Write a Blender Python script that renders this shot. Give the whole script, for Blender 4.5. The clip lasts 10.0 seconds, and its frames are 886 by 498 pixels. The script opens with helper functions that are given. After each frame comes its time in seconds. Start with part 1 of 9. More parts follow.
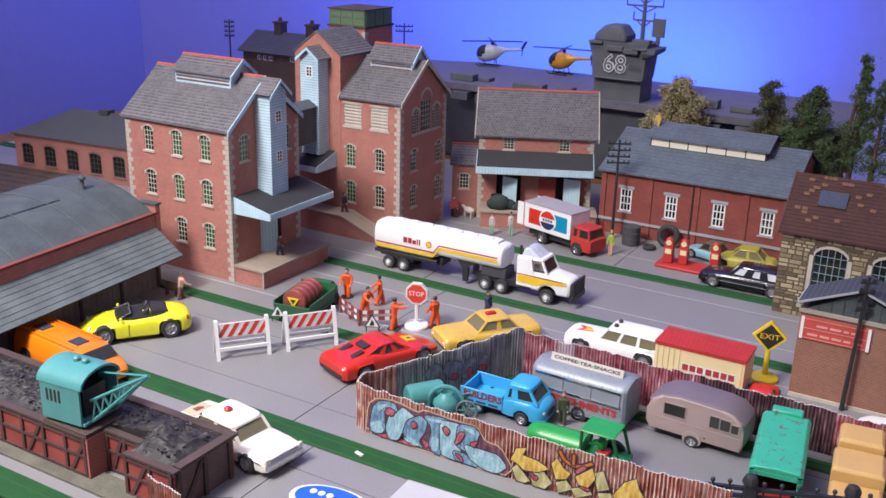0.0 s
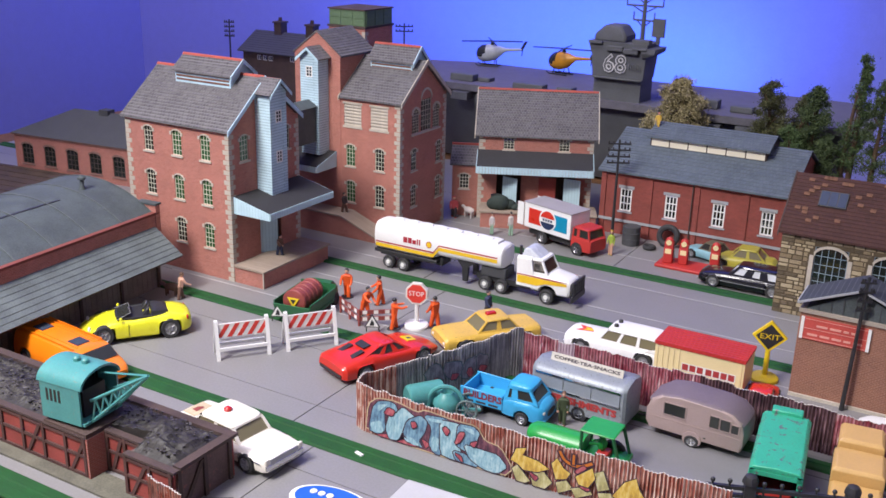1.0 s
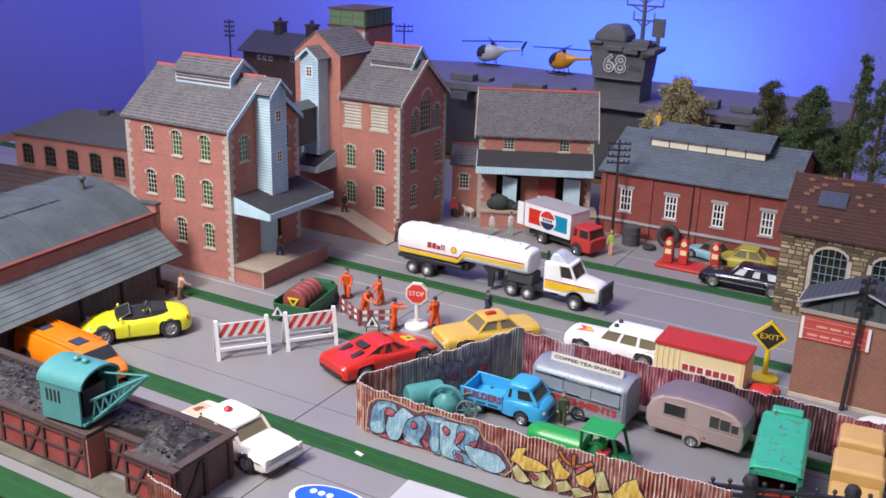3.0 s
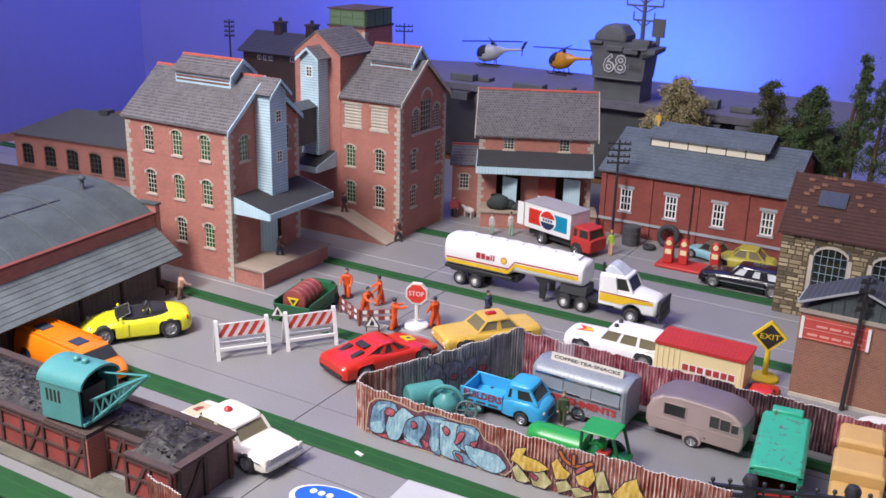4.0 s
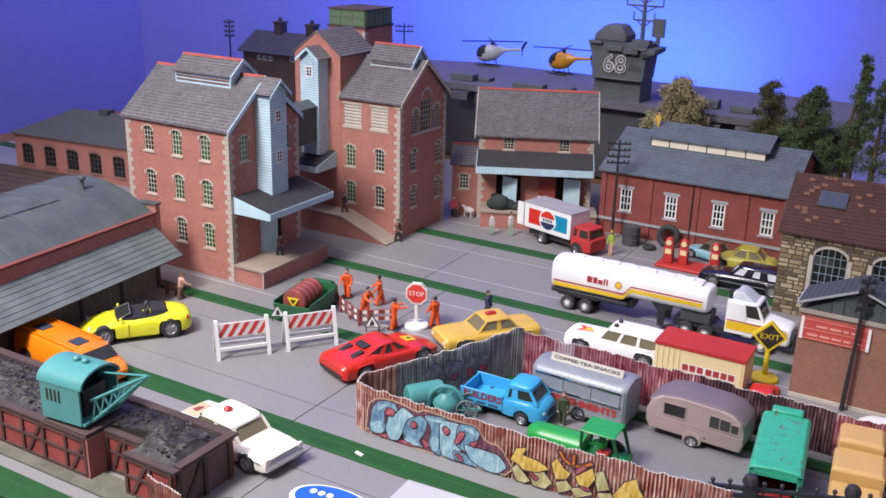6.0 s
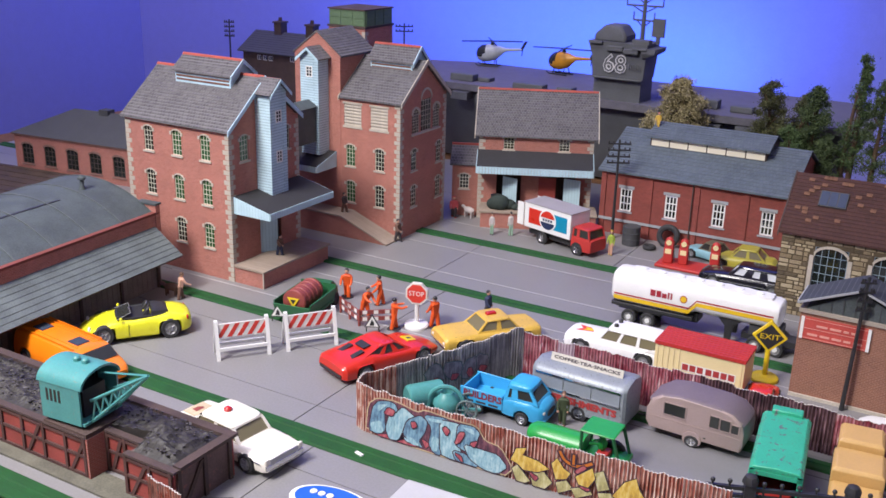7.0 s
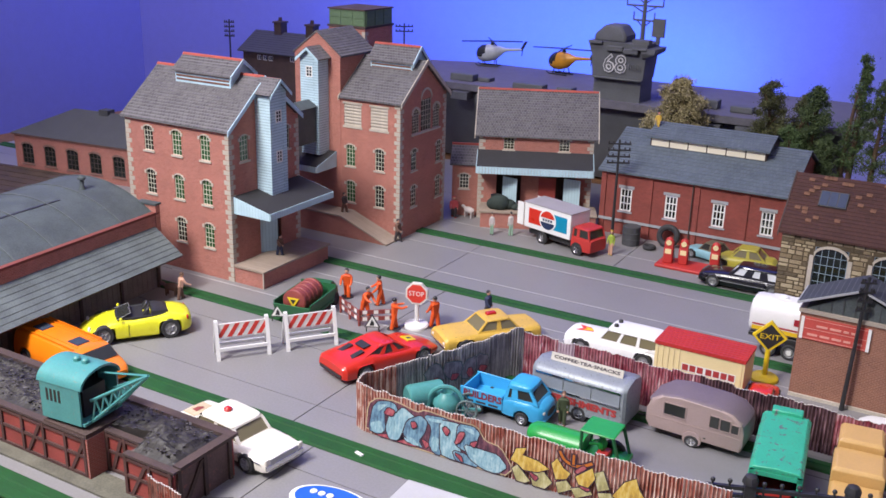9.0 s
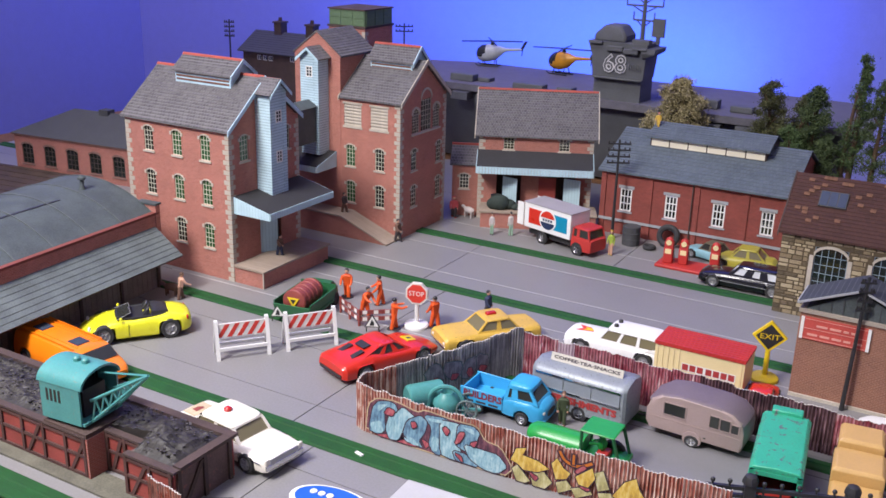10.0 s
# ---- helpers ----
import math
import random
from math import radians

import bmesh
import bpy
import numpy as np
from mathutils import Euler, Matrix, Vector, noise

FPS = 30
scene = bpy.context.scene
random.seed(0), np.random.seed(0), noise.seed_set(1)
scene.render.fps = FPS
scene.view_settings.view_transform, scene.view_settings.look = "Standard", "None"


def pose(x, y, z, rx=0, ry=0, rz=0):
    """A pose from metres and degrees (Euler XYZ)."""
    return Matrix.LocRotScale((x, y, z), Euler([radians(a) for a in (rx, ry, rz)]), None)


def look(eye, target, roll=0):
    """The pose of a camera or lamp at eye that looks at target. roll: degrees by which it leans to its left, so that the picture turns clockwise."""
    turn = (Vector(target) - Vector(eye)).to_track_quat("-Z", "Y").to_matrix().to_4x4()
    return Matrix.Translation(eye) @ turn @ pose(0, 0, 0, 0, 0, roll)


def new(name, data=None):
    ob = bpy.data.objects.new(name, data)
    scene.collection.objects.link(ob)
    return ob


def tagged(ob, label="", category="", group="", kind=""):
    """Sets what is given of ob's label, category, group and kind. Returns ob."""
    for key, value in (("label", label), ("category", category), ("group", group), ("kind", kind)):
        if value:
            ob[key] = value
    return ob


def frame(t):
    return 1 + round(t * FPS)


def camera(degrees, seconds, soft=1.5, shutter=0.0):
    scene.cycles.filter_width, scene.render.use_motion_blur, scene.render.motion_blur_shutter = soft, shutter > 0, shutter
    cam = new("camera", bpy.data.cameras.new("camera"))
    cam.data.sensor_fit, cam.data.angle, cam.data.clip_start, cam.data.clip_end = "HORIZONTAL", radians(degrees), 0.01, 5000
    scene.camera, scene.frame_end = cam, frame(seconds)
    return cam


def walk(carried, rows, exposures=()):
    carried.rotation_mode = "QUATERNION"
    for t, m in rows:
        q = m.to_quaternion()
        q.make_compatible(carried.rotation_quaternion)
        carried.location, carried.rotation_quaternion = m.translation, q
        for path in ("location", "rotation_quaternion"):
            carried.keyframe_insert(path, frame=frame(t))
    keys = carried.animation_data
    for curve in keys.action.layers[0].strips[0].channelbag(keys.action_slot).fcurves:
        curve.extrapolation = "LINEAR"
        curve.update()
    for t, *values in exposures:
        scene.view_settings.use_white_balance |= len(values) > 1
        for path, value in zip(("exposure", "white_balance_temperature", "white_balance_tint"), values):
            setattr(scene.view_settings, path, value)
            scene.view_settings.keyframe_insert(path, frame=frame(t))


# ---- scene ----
cam = camera(48.786, 10.0, soft=1.6, shutter=0.4)
C = 0.01  # all lengths below are written in centimetres

EYE = Vector((0, 0, 30 * C))
AIM = Vector((-0.47020, 0.81978, -0.32674))
VIEW = look(EYE, EYE + AIM, 1.5264)
walk(cam, [(0.0, VIEW), (10.0, VIEW)], [(0.0, 0.0), (10.0, 0.0)])

# ---------------------------------------------------------------- light
world = bpy.data.worlds.new("room_dark")
scene.world = world
world.use_nodes = True
world.node_tree.nodes["Background"].inputs["Color"].default_value = (0.66, 0.62, 0.64, 1)
world.node_tree.nodes["Background"].inputs["Strength"].default_value = 0.17


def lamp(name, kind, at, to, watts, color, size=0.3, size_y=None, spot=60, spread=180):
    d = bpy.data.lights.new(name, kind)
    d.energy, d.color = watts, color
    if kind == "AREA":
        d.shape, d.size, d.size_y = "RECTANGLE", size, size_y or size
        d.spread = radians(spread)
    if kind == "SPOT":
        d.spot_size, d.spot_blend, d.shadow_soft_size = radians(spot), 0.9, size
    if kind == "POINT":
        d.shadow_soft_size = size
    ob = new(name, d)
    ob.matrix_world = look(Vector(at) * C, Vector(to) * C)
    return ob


lamp("table_lamp", "SPOT", (-60, -20, 94), (-42, 45, 3), 80.0, (1.0, 0.955, 0.94), 0.16, spot=66)
# Added, unseen point light: soft room fill that lifts the dark areas.
lamp("room_fill_light", "POINT", (-70, 5, 190), (-45, 60, 0), 48.0, (1.0, 0.95, 0.98), 0.25)
lamp("blue_backdrop_lamp", "AREA", (-62, 129, 4), (-68, 150, 40), 5.4, (0.05, 0.2, 1.0), 0.6, 0.1)
lamp("blue_wall_wash", "AREA", (-75, 95, 150), (-90, 152, 82), 7.5, (0.17, 0.14, 1.0), 1.5, 0.2, spread=95)


# ---------------------------------------------------------------- materials
def nodes_of(name):
    m = bpy.data.materials.new(name)
    m.use_nodes = True
    nt = m.node_tree
    return m, nt, nt.nodes["Principled BSDF"]


def coords(nt, scale=(1, 1, 1), kind="Object"):
    tc, mp = nt.nodes.new("ShaderNodeTexCoord"), nt.nodes.new("ShaderNodeMapping")
    mp.inputs["Scale"].default_value = scale
    nt.links.new(tc.outputs[kind], mp.inputs["Vector"])
    return mp.outputs["Vector"]


def noise_tex(nt, vec, scale, detail=4, rough=0.6):
    n = nt.nodes.new("ShaderNodeTexNoise")
    n.inputs["Scale"].default_value, n.inputs["Detail"].default_value, n.inputs["Roughness"].default_value = scale, detail, rough
    nt.links.new(vec, n.inputs["Vector"])
    return n.outputs["Fac"]


def ramp(nt, fac, a, b, lo=0.35, hi=0.65):
    r = nt.nodes.new("ShaderNodeValToRGB")
    r.color_ramp.elements[0].position, r.color_ramp.elements[1].position = lo, hi
    r.color_ramp.elements[0].color, r.color_ramp.elements[1].color = (*a, 1), (*b, 1)
    nt.links.new(fac, r.inputs["Fac"])
    return r.outputs["Color"]


def mix(nt, fac, a, b, mode="MIX"):
    m = nt.nodes.new("ShaderNodeMix")
    m.data_type, m.blend_type = "RGBA", mode
    for sock, v in ((m.inputs[0], fac), (m.inputs[6], a), (m.inputs[7], b)):
        if hasattr(v, "is_linked"):
            nt.links.new(v, sock)
        elif isinstance(v, tuple):
            sock.default_value = (*v, 1)
        else:
            sock.default_value = v
    return m.outputs[2]


def bump(nt, bsdf, height, strength=0.3, dist=0.0004):
    b = nt.nodes.new("ShaderNodeBump")
    b.inputs["Strength"].default_value, b.inputs["Distance"].default_value = strength, dist
    nt.links.new(height, b.inputs["Height"])
    nt.links.new(b.outputs["Normal"], bsdf.inputs["Normal"])


def mul(c, k):
    return tuple(min(1.0, v * k) for v in c)


def paint(name, c, rough=0.4, metal=0.0, vary=0.12, wear=None, wear_at=0.68, grain=900, coat=0.0, relief=0.15, wear_scale=420):
    """Painted, moulded or printed surface: colour drift at two scales, optional chips."""
    m, nt, b = nodes_of(name)
    v = coords(nt)
    big, fine = noise_tex(nt, v, 60, 3), noise_tex(nt, v, grain, 4)
    col = ramp(nt, big, mul(c, 1 - vary), mul(c, 1 + vary * 0.6))
    col = mix(nt, 0.35, col, ramp(nt, fine, mul(c, 1 - vary * 1.6), mul(c, 1 + vary)))
    if wear:
        chip = noise_tex(nt, v, wear_scale, 6, 0.7)
        r = nt.nodes.new("ShaderNodeValToRGB")
        r.color_ramp.elements[0].position, r.color_ramp.elements[1].position = wear_at - 0.02, wear_at + 0.02
        nt.links.new(chip, r.inputs["Fac"])
        col = mix(nt, r.outputs["Color"], col, wear)
    nt.links.new(col, b.inputs["Base Color"])
    rr = nt.nodes.new("ShaderNodeMapRange")
    rr.inputs["To Min"].default_value, rr.inputs["To Max"].default_value = max(0.03, rough - 0.08), min(1, rough + 0.12)
    nt.links.new(big, rr.inputs["Value"])
    nt.links.new(rr.outputs["Result"], b.inputs["Roughness"])
    b.inputs["Metallic"].default_value, b.inputs["Coat Weight"].default_value = metal, coat
    bump(nt, b, fine, relief, 0.0003)
    return m


def courses(name, c1, c2, joint, w, h, axis="xz", gap=0.06, rough=0.8, stain=0.25, offset=0.5):
    """Printed or moulded courses of brick, slate or board; w and h in centimetres."""
    m, nt, b = nodes_of(name)
    tc = nt.nodes.new("ShaderNodeTexCoord")
    sx, cb = nt.nodes.new("ShaderNodeSeparateXYZ"), nt.nodes.new("ShaderNodeCombineXYZ")
    nt.links.new(tc.outputs["Object"], sx.inputs[0])
    if axis == "wall":
        add = nt.nodes.new("ShaderNodeMath")
        nt.links.new(sx.outputs[0], add.inputs[0])
        nt.links.new(sx.outputs[1], add.inputs[1])
        nt.links.new(add.outputs[0], cb.inputs[0])
        nt.links.new(sx.outputs[2], cb.inputs[1])
    else:
        nt.links.new(sx.outputs["xyz".index(axis[0])], cb.inputs[0])
        nt.links.new(sx.outputs["xyz".index(axis[1])], cb.inputs[1])
    br = nt.nodes.new("ShaderNodeTexBrick")
    br.offset = offset
    nt.links.new(cb.outputs[0], br.inputs["Vector"])
    br.inputs["Scale"].default_value = 1.0
    br.inputs["Brick Width"].default_value, br.inputs["Row Height"].default_value = w * C, h * C
    br.inputs["Mortar Size"].default_value = gap * C
    br.inputs["Mortar Smooth"].default_value = 0.3
    br.inputs["Bias"].default_value = 0.0
    br.inputs["Color1"].default_value, br.inputs["Color2"].default_value, br.inputs["Mortar"].default_value = (*c1, 1), (*c2, 1), (*joint, 1)
    v = coords(nt)
    big = noise_tex(nt, v, 45, 4)
    col = mix(nt, stain, br.outputs["Color"], ramp(nt, big, mul(c1, 0.6), mul(c1, 1.35)))
    fine = noise_tex(nt, v, 1500, 3)
    col = mix(nt, 0.2, col, ramp(nt, fine, mul(c2, 0.6), mul(c1, 1.4)))
    nt.links.new(col, b.inputs["Base Color"])
    b.inputs["Roughness"].default_value = rough
    b.inputs["Specular IOR Level"].default_value = 0.3
    inv = nt.nodes.new("ShaderNodeMath")
    inv.operation = "SUBTRACT"
    inv.inputs[0].default_value = 1.0
    nt.links.new(br.outputs["Fac"], inv.inputs[1])
    bump(nt, b, inv.outputs[0], 0.4, 0.0003)
    return m


def glass(name, c, rough=0.05):
    m, nt, b = nodes_of(name)
    b.inputs["Base Color"].default_value = (*c, 1)
    b.inputs["Roughness"].default_value = rough
    b.inputs["IOR"].default_value = 1.5
    b.inputs["Coat Weight"].default_value = 0.3
    return m


BRICK = courses("red_printed_brick", (0.45, 0.168, 0.128), (0.27, 0.092, 0.075), (0.50, 0.31, 0.26), 0.30, 0.11, "wall", 0.016)
BRICK2 = courses("deep_red_brick", (0.28, 0.066, 0.052), (0.175, 0.044, 0.038), (0.26, 0.11, 0.09), 0.30, 0.11, "wall", 0.014)
BRICK3 = courses("brown_brick", (0.29, 0.125, 0.08), (0.19, 0.08, 0.055), (0.40, 0.26, 0.20), 0.32, 0.12, "wall", 0.02)
SLATE_X = courses("grey_slates_x", (0.135, 0.128, 0.135), (0.055, 0.053, 0.06), (0.20, 0.19, 0.20), 0.30, 0.21, "xz", 0.028)
SLATE_Y = courses("grey_slates_y", (0.135, 0.128, 0.135), (0.055, 0.053, 0.06), (0.20, 0.19, 0.20), 0.30, 0.21, "yz", 0.028)
SLATE_B = courses("blue_grey_slates", (0.125, 0.15, 0.18), (0.09, 0.115, 0.14), (0.07, 0.085, 0.10), 0.30, 0.22, "xz", 0.018)
TILE_BROWN = courses("brown_roof_tiles", (0.075, 0.033, 0.028), (0.05, 0.024, 0.021), (0.04, 0.02, 0.02), 0.32, 0.22, "xz", 0.02)
BOARD_BLUE = courses("pale_blue_boards", (0.50, 0.66, 0.74), (0.46, 0.62, 0.71), (0.16, 0.27, 0.35), 30, 0.24, "wall", 0.04)
BOARD_BLUE_V = courses("pale_blue_upright_boards", (0.50, 0.68, 0.76), (0.45, 0.62, 0.71), (0.24, 0.38, 0.46), 0.3, 30, "wall", 0.02, offset=0.0)
STONE = paint("buff_card_stone", (0.49, 0.44, 0.37), 0.85, vary=0.2)
TRIM_BLUE = paint("pale_blue_trim", (0.48, 0.66, 0.76), 0.7)
RED_RIDGE = paint("red_ridge_tile", (0.38, 0.085, 0.065), 0.85, vary=0.25)
GREY_ROOF = paint("dark_grey_roof_card", (0.06, 0.062, 0.068), 0.75, vary=0.15)
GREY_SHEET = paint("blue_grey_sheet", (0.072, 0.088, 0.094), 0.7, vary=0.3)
GREY_SHEET2 = paint("grey_green_board", (0.125, 0.147, 0.152), 0.72, vary=0.3)
PANE = glass("dark_window_pane", (0.015, 0.02, 0.018))
PANE_GREEN = glass("greenish_window_pane", (0.03, 0.09, 0.035))
PANE_BLUE = glass("blue_window_pane", (0.03, 0.045, 0.09))
CREAM_FRAME = paint("cream_window_frame", (0.66, 0.64, 0.52), 0.6)
WHITE_FRAME = paint("white_window_frame", (0.80, 0.80, 0.78), 0.5)
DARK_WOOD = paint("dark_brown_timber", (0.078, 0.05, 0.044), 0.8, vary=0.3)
PLANK = courses("weathered_planks", (0.36, 0.29, 0.23), (0.29, 0.23, 0.185), (0.16, 0.12, 0.10), 6, 0.45, "xy", 0.02)
PLANK_WALL = paint("grey_brown_planks", (0.20, 0.165, 0.145), 0.85, vary=0.3)
BLACK = paint("black_plastic", (0.028, 0.028, 0.031), 0.45)
RUBBER = paint("black_rubber", (0.032, 0.032, 0.034), 0.7)
CHROME = paint("bright_chrome", (0.72, 0.72, 0.74), 0.18, 1.0, vary=0.05)
STEEL = paint("grey_steel", (0.40, 0.41, 0.43), 0.35, 0.9)
WHITE = paint("white_plastic", (0.80, 0.80, 0.79), 0.35, vary=0.05)
WHITE_WORN = paint("worn_white_enamel", (0.82, 0.78, 0.70), 0.4, wear=(0.55, 0.45, 0.33), wear_at=0.70)
RED = paint("bright_red_enamel", (0.60, 0.026, 0.012), 0.28, vary=0.06, coat=0.3)
RED_DULL = paint("dull_red_plastic", (0.48, 0.035, 0.03), 0.5, vary=0.1)
YELLOW = paint("lemon_yellow_enamel", (0.80, 0.78, 0.03), 0.25, vary=0.05, coat=0.4)
TAXI = paint("worn_mustard_enamel", (0.66, 0.42, 0.07), 0.38, wear=(0.22, 0.16, 0.07), wear_at=0.63)
ORANGE = paint("orange_enamel", (0.86, 0.22, 0.008), 0.3, vary=0.05, coat=0.3)
ORANGE_SUIT = paint("orange_overalls", (0.78, 0.10, 0.012), 0.6, vary=0.1)
TEAL = paint("worn_teal_enamel", (0.08, 0.30, 0.295), 0.36, wear=(0.16, 0.24, 0.22), wear_at=0.62)
GREEN_VAN = paint("chipped_green_enamel", (0.04, 0.40, 0.24), 0.4, wear=(0.12, 0.13, 0.13), wear_at=0.595, wear_scale=260)
GREEN = paint("green_enamel", (0.02, 0.30, 0.055), 0.32, vary=0.1, wear=(0.10, 0.12, 0.08), wear_at=0.73)
GREEN_DARK = paint("dark_green_plastic", (0.02, 0.125, 0.045), 0.45, vary=0.15)
BLUE_VAN = paint("sky_blue_enamel", (0.045, 0.36, 0.66), 0.32, vary=0.07, wear=(0.2, 0.25, 0.3), wear_at=0.75)
SILVER = paint("worn_silver_enamel", (0.27, 0.30, 0.33), 0.42, 0.2, vary=0.15, wear=(0.16, 0.17, 0.18), wear_at=0.61)
MAUVE = paint("mauve_caravan_enamel", (0.36, 0.27, 0.255), 0.42, vary=0.08)
MAUVE_DARK = paint("dark_mauve_roof", (0.17, 0.135, 0.15), 0.5, vary=0.12)
TAN = paint("tan_enamel", (0.58, 0.36, 0.13), 0.42, vary=0.08)
BLACK_CAR = paint("gloss_black_enamel", (0.008, 0.008, 0.012), 0.15, coat=0.5)
CREAM = paint("cream_plastic", (0.80, 0.66, 0.36), 0.45, vary=0.05)
YELLOW_SIGN = paint("sign_yellow", (0.80, 0.58, 0.02), 0.4)
SIGN_RED = paint("sign_red", (0.66, 0.05, 0.035), 0.5)
SIGN_WHITE = paint("sign_white", (0.80, 0.79, 0.76), 0.5)
BLUE_TEAL = paint("print_blue", (0.0, 0.25, 0.42), 0.4)
NAVY = paint("print_navy", (0.015, 0.03, 0.09), 0.4)
DRUM_RED = paint("maroon_drum", (0.27, 0.06, 0.05), 0.5, vary=0.2)
SHIP = paint("warship_grey", (0.105, 0.11, 0.12), 0.7, vary=0.15)
SHIP_DECK = paint("flight_deck_grey", (0.125, 0.12, 0.145), 0.75, vary=0.2)
CARGLASS = glass("tinted_toy_glass", (0.03, 0.032, 0.03), 0.08)
CARGLASS_OLIVE = glass("olive_toy_glass", (0.17, 0.15, 0.09), 0.12)
SKIN = paint("moulded_flesh", (0.62, 0.36, 0.26), 0.6)
COAL = paint("crushed_coal", (0.035, 0.031, 0.029), 0.55, vary=0.6, wear=(0.22, 0.21, 0.20), wear_at=0.70, relief=0.8)
PRINT_RED_TEXT = paint("print_red", (0.40, 0.045, 0.045), 0.5)
PRINT_DARK = paint("print_dark", (0.05, 0.04, 0.05), 0.5)


def ground_material():
    m, nt, b = nodes_of("grey_road_plastic")
    v = coords(nt)
    big, fine = noise_tex(nt, v, 7, 5), noise_tex(nt, v, 700, 4)
    col = ramp(nt, big, (0.208, 0.203, 0.205), (0.258, 0.252, 0.254), 0.3, 0.7)
    col = mix(nt, 0.25, col, ramp(nt, fine, (0.17, 0.166, 0.17), (0.29, 0.284, 0.288)))
    speck = noise_tex(nt, v, 110, 6, 0.75)
    col = mix(nt, ramp(nt, speck, (0, 0, 0), (0.5, 0.5, 0.5), 0.69, 0.76), col, (0.13, 0.12, 0.12))
    nt.links.new(col, b.inputs["Base Color"])
    b.inputs["Roughness"].default_value = 0.42
    b.inputs["Specular IOR Level"].default_value = 0.45
    bump(nt, b, fine, 0.1, 0.0002)
    return m


ROAD = ground_material()
ROAD_DARK = paint("pavement_grey_plastic", (0.20, 0.195, 0.205), 0.5, vary=0.08)
GREEN_STRIP = paint("green_kerb_plastic", (0.006, 0.07, 0.013), 0.8, vary=0.25)
LINE_WHITE = paint("pale_road_line", (0.42, 0.41, 0.41), 0.6, vary=0.2)
JOINT = paint("dark_joint", (0.05, 0.05, 0.055), 0.8)
TABLE = courses("brown_table_wood", (0.22, 0.11, 0.05), (0.18, 0.085, 0.04), (0.08, 0.04, 0.02), 60, 9, "xy", 0.05)
# Pale colour picked for the unseen surfaces so they reflect more fill.
BOUNCE_PAINT = paint("off_white_bounce_paint", (0.74, 0.72, 0.70), 0.85, vary=0.04, grain=300)
# Part of the blue lamp light is put into this wall colour.
WALL_PAINT = paint("blue_lit_emulsion_wall", (0.26, 0.27, 0.60), 0.85, vary=0.04, grain=300)


# ---------------------------------------------------------------- mesh tools (centimetres)
def P(x, y, z=0, rz=0, rx=0, ry=0):
    return pose(x * C, y * C, z * C, rx, ry, rz)


def box(bm, x0, x1, y0, y1, z0, z1, mi=0):
    v = [bm.verts.new(p) for p in ((x0, y0, z0), (x1, y0, z0), (x1, y1, z0), (x0, y1, z0), (x0, y0, z1), (x1, y0, z1), (x1, y1, z1), (x0, y1, z1))]
    for f in ((3, 2, 1, 0), (4, 5, 6, 7), (0, 1, 5, 4), (1, 2, 6, 5), (2, 3, 7, 6), (3, 0, 4, 7)):
        bm.faces.new([v[i] for i in f]).material_index = mi
    return bm


def loft(bm, rings, mi=0, caps=True):
    rows = [[bm.verts.new(p) for p in r] for r in rings]
    n = len(rows[0])
    for a, b in zip(rows, rows[1:]):
        for i in range(n):
            bm.faces.new((a[i], a[(i + 1) % n], b[(i + 1) % n], b[i])).material_index = mi
    if caps:
        bm.faces.new(rows[0][::-1]).material_index = mi
        bm.faces.new(rows[-1]).material_index = mi
    return bm


def prism(bm, pts, axis, a, b, mi=0):
    """A polygon of pairs drawn out along an axis from a to b."""
    put = {"x": lambda p, t: (t, p[0], p[1]), "y": lambda p, t: (p[0], t, p[1]), "z": lambda p, t: (p[0], p[1], t)}[axis]
    return loft(bm, [[put(p, a) for p in pts], [put(p, b) for p in pts]], mi)


def rod(bm, p, q, r, r2=None, n=8, mi=0):
    p, q = Vector(p), Vector(q)
    d = (q - p).normalized()
    u = d.orthogonal().normalized()
    w = d.cross(u)
    ring = lambda c, k: [c + (u * math.cos(6.28318 * i / n) + w * math.sin(6.28318 * i / n)) * k for i in range(n)]
    return loft(bm, [ring(p, r), ring(q, r if r2 is None else r2)], mi)


def lathe(bm, prof, n=14, at=(0, 0, 0), axis="z", mi=0):
    """Turned shape from (radius, height) pairs."""
    rings = []
    for r, h in prof:
        ring = []
        for i in range(n):
            a = 6.283185 * i / n
            p = (r * math.cos(a), r * math.sin(a), h)
            p = {"z": p, "y": (p[0], p[2], -p[1]), "x": (p[2], p[0], p[1])}[axis]
            ring.append((at[0] + p[0], at[1] + p[1], at[2] + p[2]))
        rings.append(ring)
    return loft(bm, rings, mi)


def ball(bm, at, r, n=8, mi=0):
    rx, ry, rz = r if isinstance(r, tuple) else (r, r, r)
    rings = []
    for j in range(1, n):
        a = math.pi * j / n
        rings.append([(at[0] + rx * math.sin(a) * math.cos(6.283185 * i / (n + 2)), at[1] + ry * math.sin(a) * math.sin(6.283185 * i / (n + 2)), at[2] - rz * math.cos(a)) for i in range(n + 2)])
    return loft(bm, rings, mi)


def quad(bm, pts, mi=0):
    bm.faces.new([bm.verts.new(p) for p in pts]).material_index = mi
    return bm


def slab(bm, pts, t, mi=0):
    """A plate of thickness t under the polygon pts."""
    n = (Vector(pts[1]) - Vector(pts[0])).cross(Vector(pts[2]) - Vector(pts[0])).normalized() * t
    return loft(bm, [[Vector(p) - n for p in pts], [Vector(p) for p in pts]], mi)


